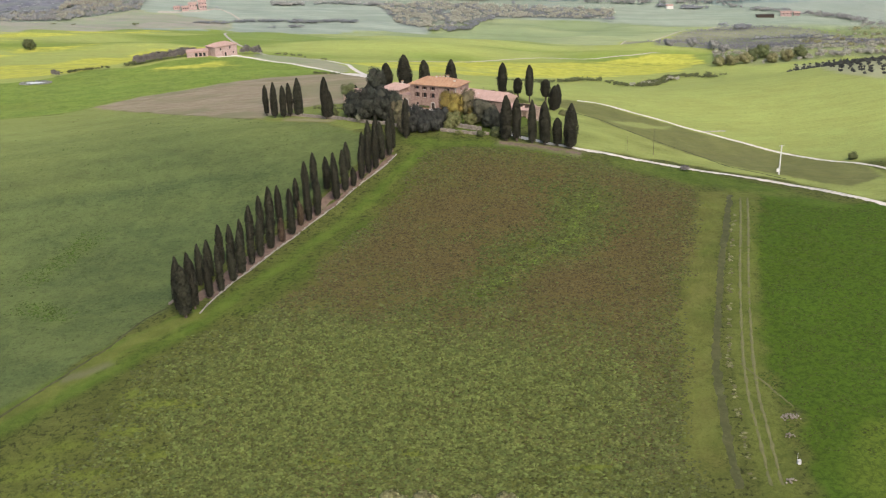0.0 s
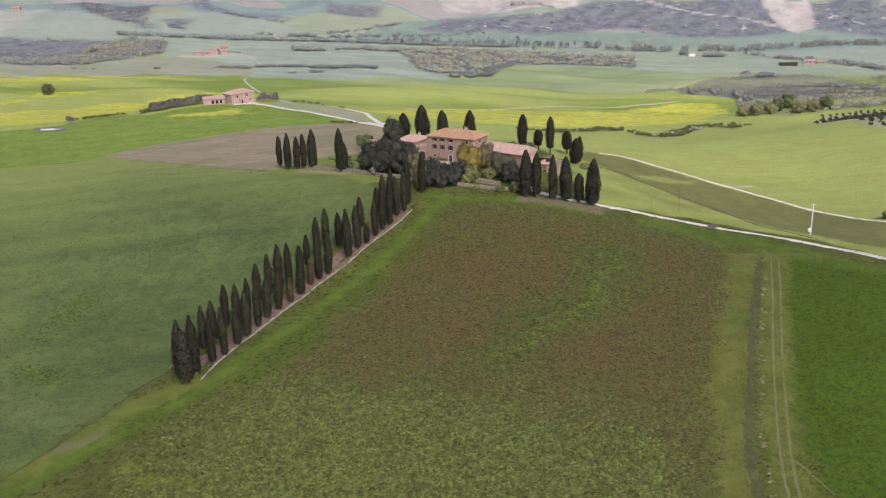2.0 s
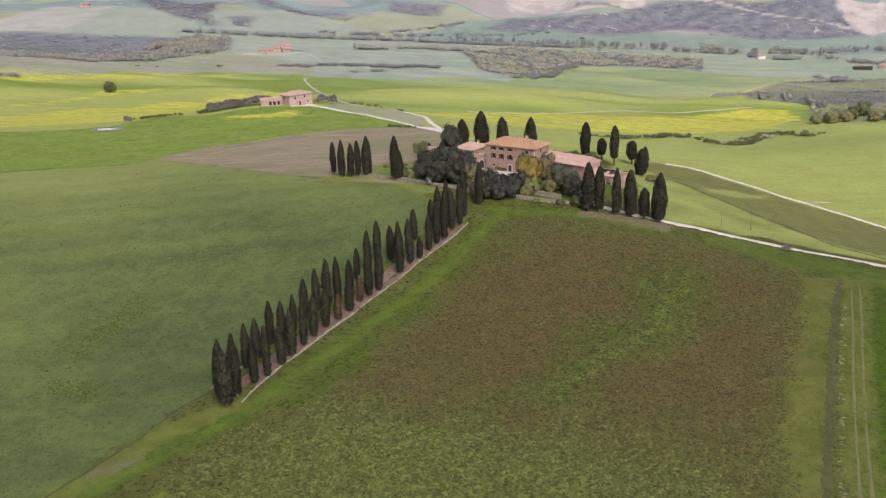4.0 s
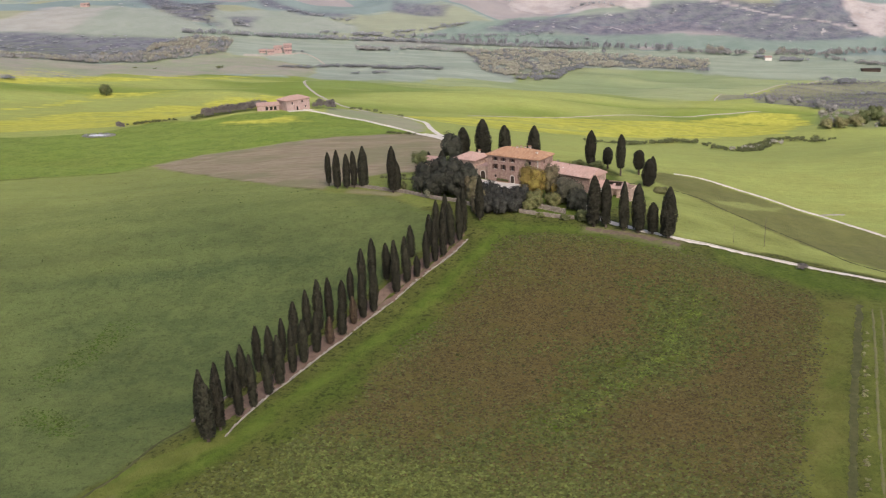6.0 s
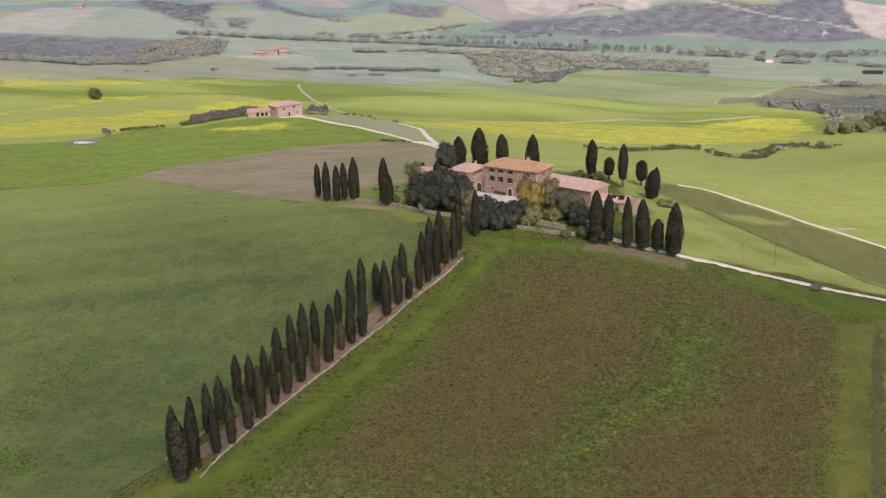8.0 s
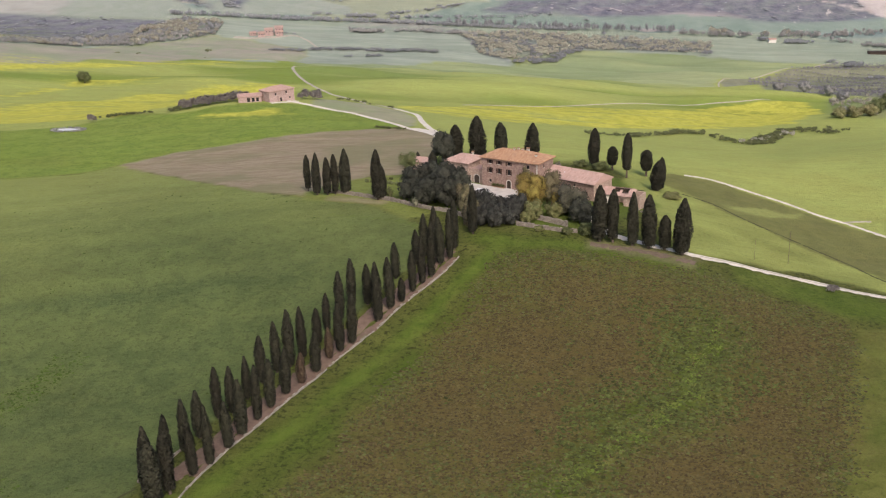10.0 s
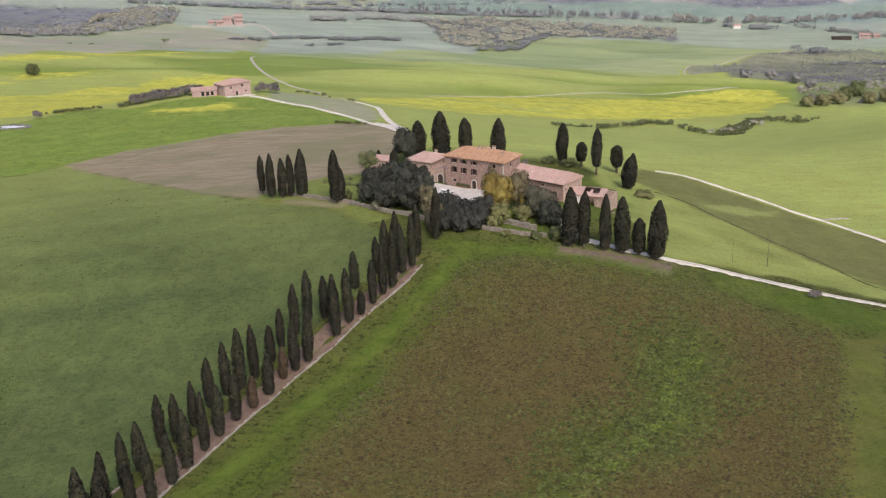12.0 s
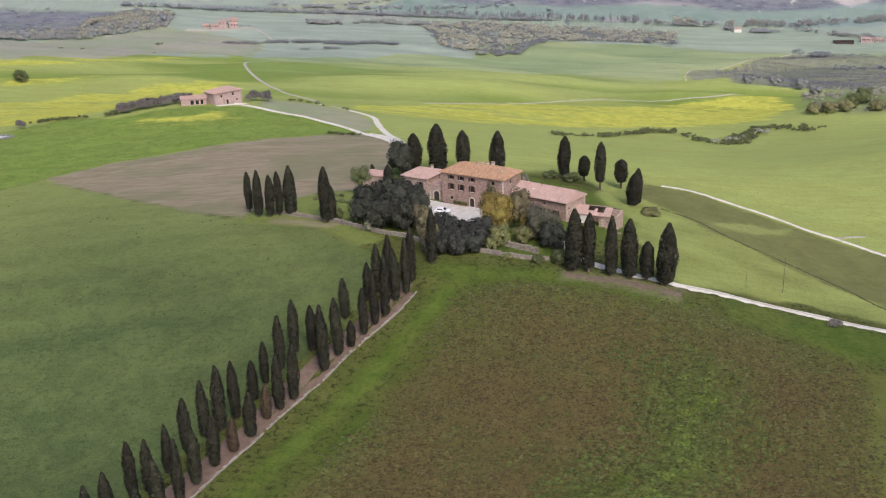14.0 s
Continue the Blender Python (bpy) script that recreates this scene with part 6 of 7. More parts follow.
# ---------------------------------------------------------------- broad-leaved trees and shrubs
def broad_tree(name, x, y, high, wide, material, label, category="tree", seed=1, lobes=9, leaves=1100, size=0.55, clear=0.22, group="", twigs=0, sink=0.0, flat=1.0):
    """A tree with a branching trunk and a crown of leafy lobes, uneven at its edge and open in places."""
    rng = random.Random(seed)
    root = thing(name, Matrix.Translation((x, y, ground_z(x, y) - sink)) @ Matrix.Rotation(rng.uniform(0, 6.28), 4, "Z"), label, category, group)
    zc, rz = high * (1 + clear) / 2, high * (1 - clear) / 2 * flat
    spots = []
    for k in range(lobes):
        a, f = k * 2.4 + rng.uniform(-0.4, 0.4), (k + 0.5) / lobes
        zz = (1 - 2 * f) * 0.72
        rr = math.sqrt(max(0.05, 1 - zz * zz)) * rng.uniform(0.45, 0.66)
        spots.append((Vector((wide / 2 * rr * math.cos(a), wide / 2 * rr * math.sin(a), zc + rz * zz)), rng.uniform(0.40, 0.56)))
    spots.append((Vector((0, 0, zc)), 0.62))
    bm = bmesh.new()
    thick = max(0.07, high * 0.028)
    fork = Vector((rng.uniform(-0.2, 0.2), rng.uniform(-0.2, 0.2), high * max(clear, 0.1) + 0.3))
    tube(bm, (0, 0, -0.5), fork, thick * 1.25, thick * 0.85, 9)
    for c, _ in spots[:7]:
        knee = fork.lerp(c, 0.5) + Vector((0, 0, high * 0.05))
        tube(bm, fork, knee, thick * 0.55, thick * 0.35, 6)
        tube(bm, knee, c, thick * 0.35, thick * 0.12, 5)
    part("trunk", bm, M_BARK, root)
    rs = np.random.RandomState(seed)
    chunks = []
    heart = np.array((0, 0, zc - rz * 0.25))
    reach = np.array((wide / 2, wide / 2, rz))
    for c, s in spots:
        c, r = np.array(c), np.array((wide / 2 * s, wide / 2 * s, rz * s * 1.1))
        bv, bf = BALL_2
        k = rs.uniform(0, 6, 3)
        swell = 1 + 0.16 * np.sin(3 * bv + k).sum(1, keepdims=True) / 1.6 + rs.uniform(-0.12, 0.12, (len(bv), 1))
        chunks.append((c + bv * r * 0.72 * swell, bf, bv + 0.5 * (c - heart) / reach + (0, 0, 0.3)))
        n = int(leaves * 1.7 / len(spots))
        d = unit(rs.normal(size=(n, 3)))
        d[:, 2] = np.where((d[:, 2] < -0.5) & (rs.uniform(size=n) < 0.6), -d[:, 2], d[:, 2])
        place = c + d * r * rs.uniform(0.80, 1.14, (n, 1))
        low = place[:, 2] > 0.1
        d, place = d[low], place[low]
        v, f = sprays(place, d, size * 0.80 * rs.uniform(0.6, 1.3, len(place)), rs)
        turn = d + 0.45 * (place - heart) / reach + rs.normal(size=place.shape) * 0.55 + (0, 0, 0.45)
        chunks.append((v, f, np.repeat(turn, 5, 0)))
    foliage("crown", chunks, material, root)
    return root


OAKS = [(-34.6, 358.8, 6.4, 6.6), (-31.0, 361.5, 9.6, 9.0), (-25.5, 359.0, 10.0, 9.5), (-21.0, 362.0, 9.2, 7.5), (-29.0, 353.6, 7.6, 8.0), (-23.0, 352.0, 8.2, 8.0), (-19.5, 355.5, 8.6, 6.5), (-34.0, 366.5, 8.6, 8.0), (-26.5, 367.5, 10.6, 8.5), (-21.5, 370.5, 9.0, 6.0)]
for i, (x, y, h, w) in enumerate(OAKS):
    broad_tree("holm_oak", x, y, h, w, M_OAK, "dense grey-green evergreen oak beside the gravel court", "tree", 20 + i, 10, 1300, 0.5, 0.08, "oaks beside the court")
SHRUBS = [(-15.2, 338.8, 6.6, 4.6, 1), (-11.0, 341.0, 6.4, 6.0, 0), (-6.5, 342.0, 4.9, 6.0, 0), (-2.4, 343.5, 5.0, 5.2, 0), (-8.5, 337.2, 4.9, 5.8, 0), (-4.0, 338.5, 5.2, 5.4, 0), (-17.4, 345.0, 7.6, 4.0, 1), (-13.2, 345.5, 5.0, 5.0, 0), (-18.4, 350.0, 6.6, 3.8, 1),
          (-12.2, 335.6, 4.6, 4.6, 0), (-8.6, 334.4, 3.9, 4.8, 0), (-5.2, 335.2, 4.0, 4.4, 0), (-15.8, 335.6, 4.2, 3.6, 1)]
for i, (x, y, h, w, dry) in enumerate(SHRUBS):
    broad_tree("laurel" if not dry else "bare_shrub", x, y, h if dry else h * 1.14, w, M_OAK2 if not dry else M_BROWNISH, "dark grey-green laurel mass above the garden wall" if not dry else "thin brownish shrub in the evergreen mass", "shrub", 40 + i, 9, 1000, 0.45, 0.04, "shrubs below the court")
broad_tree("golden_tree", 0.9, 352.6, 9.2, 9.2, M_GOLD, "round golden-leaved tree beside the farmhouse", "tree", 61, 15, 2800, 0.40, 0.04)
broad_tree("budding_tree", 6.6, 355.6, 10.0, 6.6, M_BROWNISH, "tall olive-brown tree with opening buds", "tree", 62, 10, 1400, 0.40, 0.10)
broad_tree("climbing_ivy", -0.4, 371.6, 8.2, 3.2, M_BROWNISH, "olive-brown climber against the brick facade", "shrub", 63, 6, 500, 0.35, 0.05)
broad_tree("grey_bush", 11.6, 345.4, 8.0, 9.6, M_OLIVE2, "broad round grey-green bush behind the terrace wall", "bush", 64, 11, 1800, 0.42, 0.02)
broad_tree("dark_bush", 14.6, 340.2, 6.2, 7.6, M_OAK, "dark round evergreen bush beside the terrace", "bush", 65, 10, 1400, 0.42, 0.02)
broad_tree("golden_bush", 8.8, 347.0, 5.6, 5.0, M_GOLD, "small golden-brown bush beside the grey bush", "bush", 66, 8, 700, 0.4, 0.04)
broad_tree("pale_bush", 1.4, 339.4, 5.2, 5.4, M_PALE, "pale yellow-green bush above the rubble wall", "bush", 67, 9, 900, 0.4, 0.02, "pale bushes on the terrace")
broad_tree("pale_bush", 6.9, 342.5, 3.9, 5.0, M_PALE, "pale yellow-green bush above the rubble wall", "bush", 68, 9, 800, 0.36, 0.02, "pale bushes on the terrace")
broad_tree("pale_bush", -0.6, 336.8, 3.0, 3.2, M_PALE, "pale yellow-green bush above the rubble wall", "bush", 69, 8, 500, 0.36, 0.02, "pale bushes on the terrace")
broad_tree("low_bush", 15.6, 331.2, 3.2, 4.8, M_HEDGE, "low spreading green bush at the wall's end", "bush", 70, 8, 700, 0.38, 0.02, "low bushes by the wall")
broad_tree("low_bush", 10.2, 330.6, 1.9, 3.0, M_HEDGE, "low spreading green bush at the wall's foot", "bush", 83, 7, 380, 0.32, 0.02, "low bushes by the wall")
broad_tree("low_bush", 3.0, 331.8, 1.3, 3.0, M_PALE, "low pale bush at the wall's foot", "bush", 84, 7, 300, 0.3, 0.02, "low bushes by the wall")
broad_tree("low_bush", 18.2, 332.8, 3.0, 4.0, M_HEDGE, "low spreading green bush at the wall's end", "bush", 71, 8, 600, 0.38, 0.02, "low bushes by the wall")
broad_tree("umbrella_tree", -39.0, 394.0, 8.4, 6.4, M_HEDGE, "small round-headed tree on a bare trunk", "tree", 72, 8, 800, 0.38, 0.42)
broad_tree("round_bush", -41.0, 363.4, 3.0, 3.0, M_HEDGE, "small clipped round bush on the lawn", "bush", 73, 6, 260, 0.3, 0.02)
broad_tree("blossom_bush", -31.6, 352.0, 3.6, 3.2, M_PALE2, "thin pale grey bush in front of the oaks", "bush", 74, 7, 420, 0.32, 0.05)
broad_tree("holm_oak", -29.6, 421.0, 10.8, 8.6, M_OAK, "large round evergreen oak behind the wing", "tree", 75, 11, 1500, 0.5, 0.12)
broad_tree("grey_bush", 45.0, 388.4, 1.9, 6.6, M_PALE, "low spreading pale grey-green bush on the meadow", "bush", 76, 8, 700, 0.36, 0.02)
broad_tree("green_bush", 24.4, 422.5, 2.8, 6.0, M_HEDGE, "low green bush under the cypresses", "bush", 77, 8, 600, 0.36, 0.02)
broad_tree("green_bush", 18.0, 425.5, 2.4, 5.0, M_HEDGE, "low green bush under the cypresses", "bush", 78, 8, 500, 0.36, 0.02)
broad_tree("bare_tree", 9.5, 404.0, 5.2, 2.6, M_GREY, "small leafless tree behind the house", "tree", 79, 6, 260, 0.3, 0.3)
broad_tree("dark_bush", 140.2, 346.5, 2.6, 3.6, M_HEDGE, "dark bush beside the gravel track", "bush", 82, 7, 420, 0.34, 0.02)
# a clipped hedge on the lawn and the boundary hedge behind it
def hedge(name, line, high, wide, material, label, seed, step=1.1, size=0.4, leaves=16, category="hedge"):
    rs = np.random.RandomState(seed)
    chunks = []
    for (ax, ay), (bx, by) in zip(line, line[1:]):
        n = max(1, int(math.hypot(bx - ax, by - ay) / step))
        for k in range(n):
            f = (k + rs.uniform()) / n
            x, y = ax + (bx - ax) * f + rs.uniform(-0.3, 0.3) * wide, ay + (by - ay) * f + rs.uniform(-0.3, 0.3) * wide
            h = high * rs.uniform(0.7, 1.15)
            c, r = np.array((x, y, ground_z(x, y) + h * 0.42)), np.array((wide * 0.6, wide * 0.6, h * 0.55))
            bv, bf = BALL_1
            chunks.append((c + bv * r * rs.uniform(0.75, 1.15, (len(bv), 1)), bf, bv + (0, 0, 0.3)))
            d = unit(rs.normal(size=(leaves, 3)))
            d[:, 2] = np.abs(d[:, 2])
            v, g = sprays(c + d * r * 0.95, d, size * rs.uniform(0.6, 1.3, leaves), rs)
            chunks.append((v, g, np.repeat(d + (0, 0, 0.3) + rs.normal(size=d.shape) * 0.3, 5, 0)))
    return tagged(foliage(name, chunks, material), label, category, kind="stuff")


hedge("hedge", [(-52, 386.4), (-46.5, 383.6), (-42.0, 381.3), (-36.9, 378.2)], 1.1, 1.2, M_HEDGE, "clipped dark hedge along the lawn", 1, 0.8, 0.25, 10)
hedge("hedge", [(-49.5, 394), (-44, 392)], 0.9, 1.0, M_HEDGE, "low clipped hedge on the lawn", 2, 0.8, 0.25, 10)


# ---------------------------------------------------------------- the country beyond
def grove(name, spots, material, label, category="trees", seed=1, blades=30, squat=0.55, kind="stuff", upright=1.0, solid=0.64):
    """Many far trees or bushes in one mesh. spots: x, y, height, width."""
    rs = np.random.RandomState(seed)
    bv, bf = BALL_1
    chunks = []
    spots = np.array(spots, float)
    zs = height(spots[:, 0], spots[:, 1])
    for (x, y, h, w), z in zip(spots, zs):
        crowns = []
        count = 4 if h > 3.5 else 3
        for k in range(count):
            off = rs.uniform(-0.36, 0.36, 3) * (w, w, h * 0.5) * (0.3 if k == 0 else 1.0)
            s = rs.uniform(0.46, 0.68) if k else 0.66
            c = np.array((x + off[0], y + off[1], z + h * 0.48 + off[2] * 0.55))
            r = np.array((w / 2 * s, w / 2 * s, h * squat * s * upright))
            crowns.append((c, r))
            p = bv * (solid + rs.uniform(-0.16, 0.12, (len(bv), 1))) * r + c
            p[:, 2] = np.maximum(p[:, 2], z - 0.3)
            # normals turned up, so that far crowns shade flat as in haze
            chunks.append((p, bf, bv + (0, 0, 2.4)))
        if blades:
            m = int(blades * 1.9)
            pick = rs.randint(len(crowns), size=m)
            c, r = np.array([q[0] for q in crowns])[pick], np.array([q[1] for q in crowns])[pick]
            d = unit(rs.normal(size=(m, 3)))
            d[:, 2] = np.where(d[:, 2] < -0.3, -d[:, 2], d[:, 2])
            c = c + d * r * rs.uniform(0.55, 1.30, (m, 1))
            a = unit(np.cross(d, rs.normal(size=(m, 3))))
            b = np.cross(d, a)
            big = rs.uniform(0.5, 1.4, (m, 1)) * (min(w, h) * 0.5 + 1.2) * 0.13
            t = np.stack([c + a * big, c + (b * 0.8 - a * 0.5) * big, c - (b * 0.8 + a * 0.5) * big], 1)
            t[:, :, 2] = np.maximum(t[:, :, 2], z - 0.2)
            chunks.append((t.reshape(-1, 3), np.arange(m * 3).reshape(-1, 3), np.repeat(d + (0, 0, 2.4) + rs.normal(size=d.shape) * 0.35, 3, 0)))
    return tagged(foliage(name, chunks, material), label, category, kind=kind)


def along(line, count, spread, h, w, seed):
    """Places strewn along a line."""
    rs = np.random.RandomState(seed)
    line = np.array(line, float)
    seg = np.hypot(*np.diff(line, axis=0).T)
    run = np.concatenate([[0], np.cumsum(seg)])
    s = np.sort(rs.uniform(0, run[-1], count))
    x, y = np.interp(s, run, line[:, 0]), np.interp(s, run, line[:, 1])
    x, y = x + rs.uniform(-1, 1, count) * spread, y + rs.uniform(-1, 1, count) * spread
    k = rs.uniform(0.55, 1.2, count)
    return np.stack([x, y, h * k, w * k * rs.uniform(0.8, 1.3, count)], 1)


def within(poly, count, h, w, seed, clump=0.0, size=60):
    """Places strewn over a field; clump: how much they crowd together."""
    rs = np.random.RandomState(seed)
    p = np.array(poly, float)
    out = []
    while len(out) < count:
        x, y = rs.uniform(p[:, 0].min(), p[:, 0].max(), 400), rs.uniform(p[:, 1].min(), p[:, 1].max(), 400)
        keep = inside(poly, x, y, 1.0) > 0.5
        if clump:
            keep &= ripple(x, y, size, seed) > rs.uniform(-1.2, 1.2, 400) * (1 - clump) + clump * 0.2
        out += list(zip(x[keep], y[keep]))
    out = np.array(out[:count])
    k = rs.uniform(0.5, 1.25, count)
    return np.column_stack([out, h * k, w * k * rs.uniform(0.8, 1.3, count)])


# the pink farmhouse on its knoll
build_shed("pink_farmhouse", -125.9, 557.5, ground_z(-121, 562.5) - 0.1, 0.69, 0.72, 14.2, 8.6, 5.6, 1.7, M_PINK, M_TILE_PINK, "pale pink two-storey farmhouse with a low tiled roof on a knoll", 0.45, False,
           [(0, (3.2, 4.1, 3.4, 4.6)), (0, (9.3, 10.2, 3.6, 4.8)), (0, (6.0, 7.1, 0.0, 2.1)), (0, (11.2, 12.0, 0.9, 1.9)), (3, (3.0, 4.0, 3.4, 4.6))])
build_shed("farm_annex", -141.0, 556.0, ground_z(-136, 558) - 0.1, 0.955, 0.295, 11.2, 5.6, 2.9, 1.2, M_PINK, M_TILE_PINK, "low pink stone annex with dark openings beside the farmhouse", 0.3, True,
           [(0, (4.2, 5.6, 0.4, 2.3)), (0, (6.4, 7.8, 0.4, 2.3)), (0, (8.6, 9.8, 0.4, 2.3))])
ribbon("yard", [(-125, 555.5), (-119.5, 559.5), (-114.5, 565.5)], 5.0, 0.12, M_ROAD, "pale gravel yard before the farmhouse", "yard")
grove("bare_thicket", np.concatenate([along([(-166, 548), (-156, 554), (-147, 560), (-139, 566)], 90, 2.4, 4.8, 3.0, 1), along([(-133, 570), (-124, 574)], 10, 1.5, 5, 4, 2)]), M_GREY2, "leafless grey-violet thicket beside the farmhouse", "thicket", 3, 110, solid=0.3)
grove("bare_thicket", along([(-114.5, 575), (-109, 580), (-106, 577)], 9, 1.6, 5.4, 4.6, 4), M_GREY2, "leafless grey-brown thicket beside the farmhouse", "thicket", 4, 130, solid=0.3)
grove("field_hedge", np.concatenate([along([(-206, 541), (-196, 545), (-186, 545.5), (-178, 545)], 26, 1.0, 1.6, 2.6, 5), along([(-172, 545), (-167, 546)], 6, 0.8, 2.4, 3.0, 6)]), M_HEDGE, "low dark hedge along the meadow's edge", "hedge", 5)
grove("field_hedge", along([(-67, 505), (-60, 501), (-53, 497.5)], 16, 0.8, 1.4, 2.2, 7), M_HEDGE, "low dark hedge beside the gravel road", "hedge", 6)
grove("field_bush", np.array([(-84, 581, 2.6, 3.4), (-88, 584, 2.2, 3.0), (-93, 588, 2.6, 4.0), (-98, 590, 2.2, 5.0), (-68, 570, 2.0, 2.4), (-70.5, 573, 1.6, 2.0), (-80, 577, 1.4, 2.4)]), M_HEDGE, "scattered bushes beside the gravel drive", "bushes", 7, 24)
broad_tree("lone_tree", -300.5, 741, 7.6, 8.6, M_HEDGE, "lone round green tree in the flowering field", "tree", 92, 10, 1100, 0.55, 0.18)

grove("roadside_bush", np.array([(74.0, 312.6, 2.2, 2.8)]), M_GREY2, "pale leafless bush beside the white road", "bush", 80, 190, kind="", solid=0.3)
grove("pond_bush", np.array([(-203.5, 530, 4.4, 5.0)]), M_GREY2, "grey leafless bush beside the pond", "bush", 91, 190, kind="", solid=0.3)


def build_pond():
    bm = bmesh.new()
    edge = []
    for k in range(40):
        a = k * math.tau / 40
        r = 1 + 0.12 * math.sin(3 * a + 1) + 0.07 * math.sin(5 * a)
        edge.append(bm.verts.new((-208.5 + 5.4 * r * math.cos(a), 514 + 2.3 * r * math.sin(a), -9.0)))
    bm.faces.new(edge)
    tagged(part("pond", bm, M_WATER, None), "small farm pond with the pale sky's reflection in its colour", "pond", kind="structure")
    rs = random.Random(4)
    bm = bmesh.new()
    for k in range(150):
        a = rs.uniform(0, math.tau)
        x, y = -208.5 + 6.4 * math.cos(a) * rs.uniform(0.98, 1.3), 514 + 3.2 * math.sin(a) * rs.uniform(0.98, 1.3)
        leafy(bm, Vector((x, y, ground_z(x, y))), Vector((0, 0, 1)), rs.uniform(0.5, 1.1), rs, 1.5)
    tagged(part("pond_reeds", bm, M_WOOD, None), "dry reeds round the pond", "reeds", kind="stuff")


build_pond()
HEDGE_A = [(28, 602), (40, 604), (52, 614), (65.6, 632), (83.5, 655), (98, 657)]
grove("field_hedge", np.concatenate([along(HEDGE_A, 95, 2.2, 2.6, 3.4, 11), along(HEDGE_A[4:], 20, 1.5, 3.2, 3.6, 12)]), M_HEDGE, "uneven hedge of green bushes between meadows", "hedge", 8, 16)
grove("gully_scrub", np.concatenate([along([(102, 645), (106, 626), (111, 610), (117, 600), (124, 612)], 50, 3.0, 2.2, 3.4, 13), along([(118, 604), (126, 626), (133, 646), (147, 664), (160, 669), (166, 657), (175, 662)], 120, 6.0, 3.0, 4.0, 14)]), M_HEDGE, "tangled grey-green scrub in a gully", "scrub", 9, 18)
grove("gully_bush", along([(112, 612), (124, 625), (136, 648), (150, 660)], 18, 5.0, 3.4, 4.4, 15), M_WOOD_PALE, "pale blossoming bushes in the gully", "bushes", 10, 18)
for i, (x, y, h, w, m) in enumerate(((187, 709, 6.0, 9, M_WILLOW), (197, 711, 6.5, 10, M_WILLOW), (207, 716, 7.0, 11, M_WILLOW), (217, 733, 9.0, 10, M_HEDGE), (229, 748, 9.5, 11, M_HEDGE), (226, 718, 6.5, 9, M_WILLOW), (239, 724, 8, 11, M_WILLOW), (192, 716, 5.5, 8, M_WOOD), (252, 736, 9, 12, M_HEDGE))):
    broad_tree("hedgerow_tree", x, y, h, w, m, "rounded hedgerow tree in fresh yellow-green leaf" if m != M_HEDGE else "rounded dark green hedgerow tree", "tree", 100 + i, 9, 700, 0.6, 0.05, "hedgerow trees by the gully")
grove("rough_scrub", np.concatenate([within(ROUGH_FAR, 300, 3.4, 4.6, 16), along([(260, 735), (330, 770), (420, 840)], 60, 12, 6, 7, 17)]), M_WOOD_PALE, "rough tan scrub on a bank", "scrub", 11, 14)
for i, (x, y, h, w) in enumerate(((186, 865, 8, 9.5), (201, 850, 8.5, 10), (215, 833, 7.5, 9), (208, 776, 7.5, 9))):
    broad_tree("field_oak", x, y, h, w, M_WOOD, "grey-green oak standing at the olive grove's edge", "tree", 120 + i, 9, 600, 0.6, 0.25, "oaks by the grove")


def olive_rows():
    spots = []
    rs = np.random.RandomState(20)
    for i in range(46):
        for j in range(90):
            x, y = 170 + j * 4.2 + i * 1.8, 838 + i * 10.5 - j * 0.9
            if rs.uniform() < 0.86:
                spots.append((x + rs.uniform(-0.8, 0.8), y + rs.uniform(-0.8, 0.8), rs.uniform(2.2, 3.2), rs.uniform(3.0, 4.2)))
    spots = np.array(spots)
    keep = inside(OLIVE_GROVE, spots[:, 0], spots[:, 1], 1.0) > 0.5
    return spots[keep]


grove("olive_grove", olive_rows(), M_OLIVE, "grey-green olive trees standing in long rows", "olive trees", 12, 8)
grove("grove_bush", np.concatenate([along([(352, 1262), (370, 1258)], 14, 5, 7, 8, 21), along([(344, 1305), (352, 1304)], 5, 3, 4.5, 6, 22), along([(364, 1204), (384, 1200)], 16, 6, 4, 6, 23), along([(396, 1196), (440, 1204)], 18, 5, 6, 8, 24)]), M_WOOD_DARK, "dark evergreen bushes above the olive grove", "bushes", 13)
BUSHY = [(262, 745), (330, 950), (402, 1185), (479, 1260), (567, 1334), (640, 1220), (470, 820), (330, 700)]
grove("rough_bushes", within(BUSHY, 230, 4.6, 6.5, 59, 0.3, 60), M_WOOD_PALE, "tan and olive bushes on a rough slope", "bushes", 36)
grove("rough_bushes", within(BUSHY, 110, 5.0, 7, 60, 0.3, 60), M_WILLOW, "yellow-green bushes on a rough slope", "bushes", 37)


def vine_rows():
    spots = [(186 + i * 4.6 + j * 2.4, 446 + j * 7.4 + i * 0.8, 2.6, 3.4) for i in range(-14, 40) for j in range(36)]
    spots = np.array(spots) + np.random.RandomState(61).uniform(-0.4, 0.4, (len(spots), 4))
    return spots[inside(VINES, spots[:, 0], spots[:, 1], 1.0) > 0.5]


grove("olive_rows", vine_rows(), M_OAK2, "dark round young olive trees in rows", "olive trees", 38, 10)
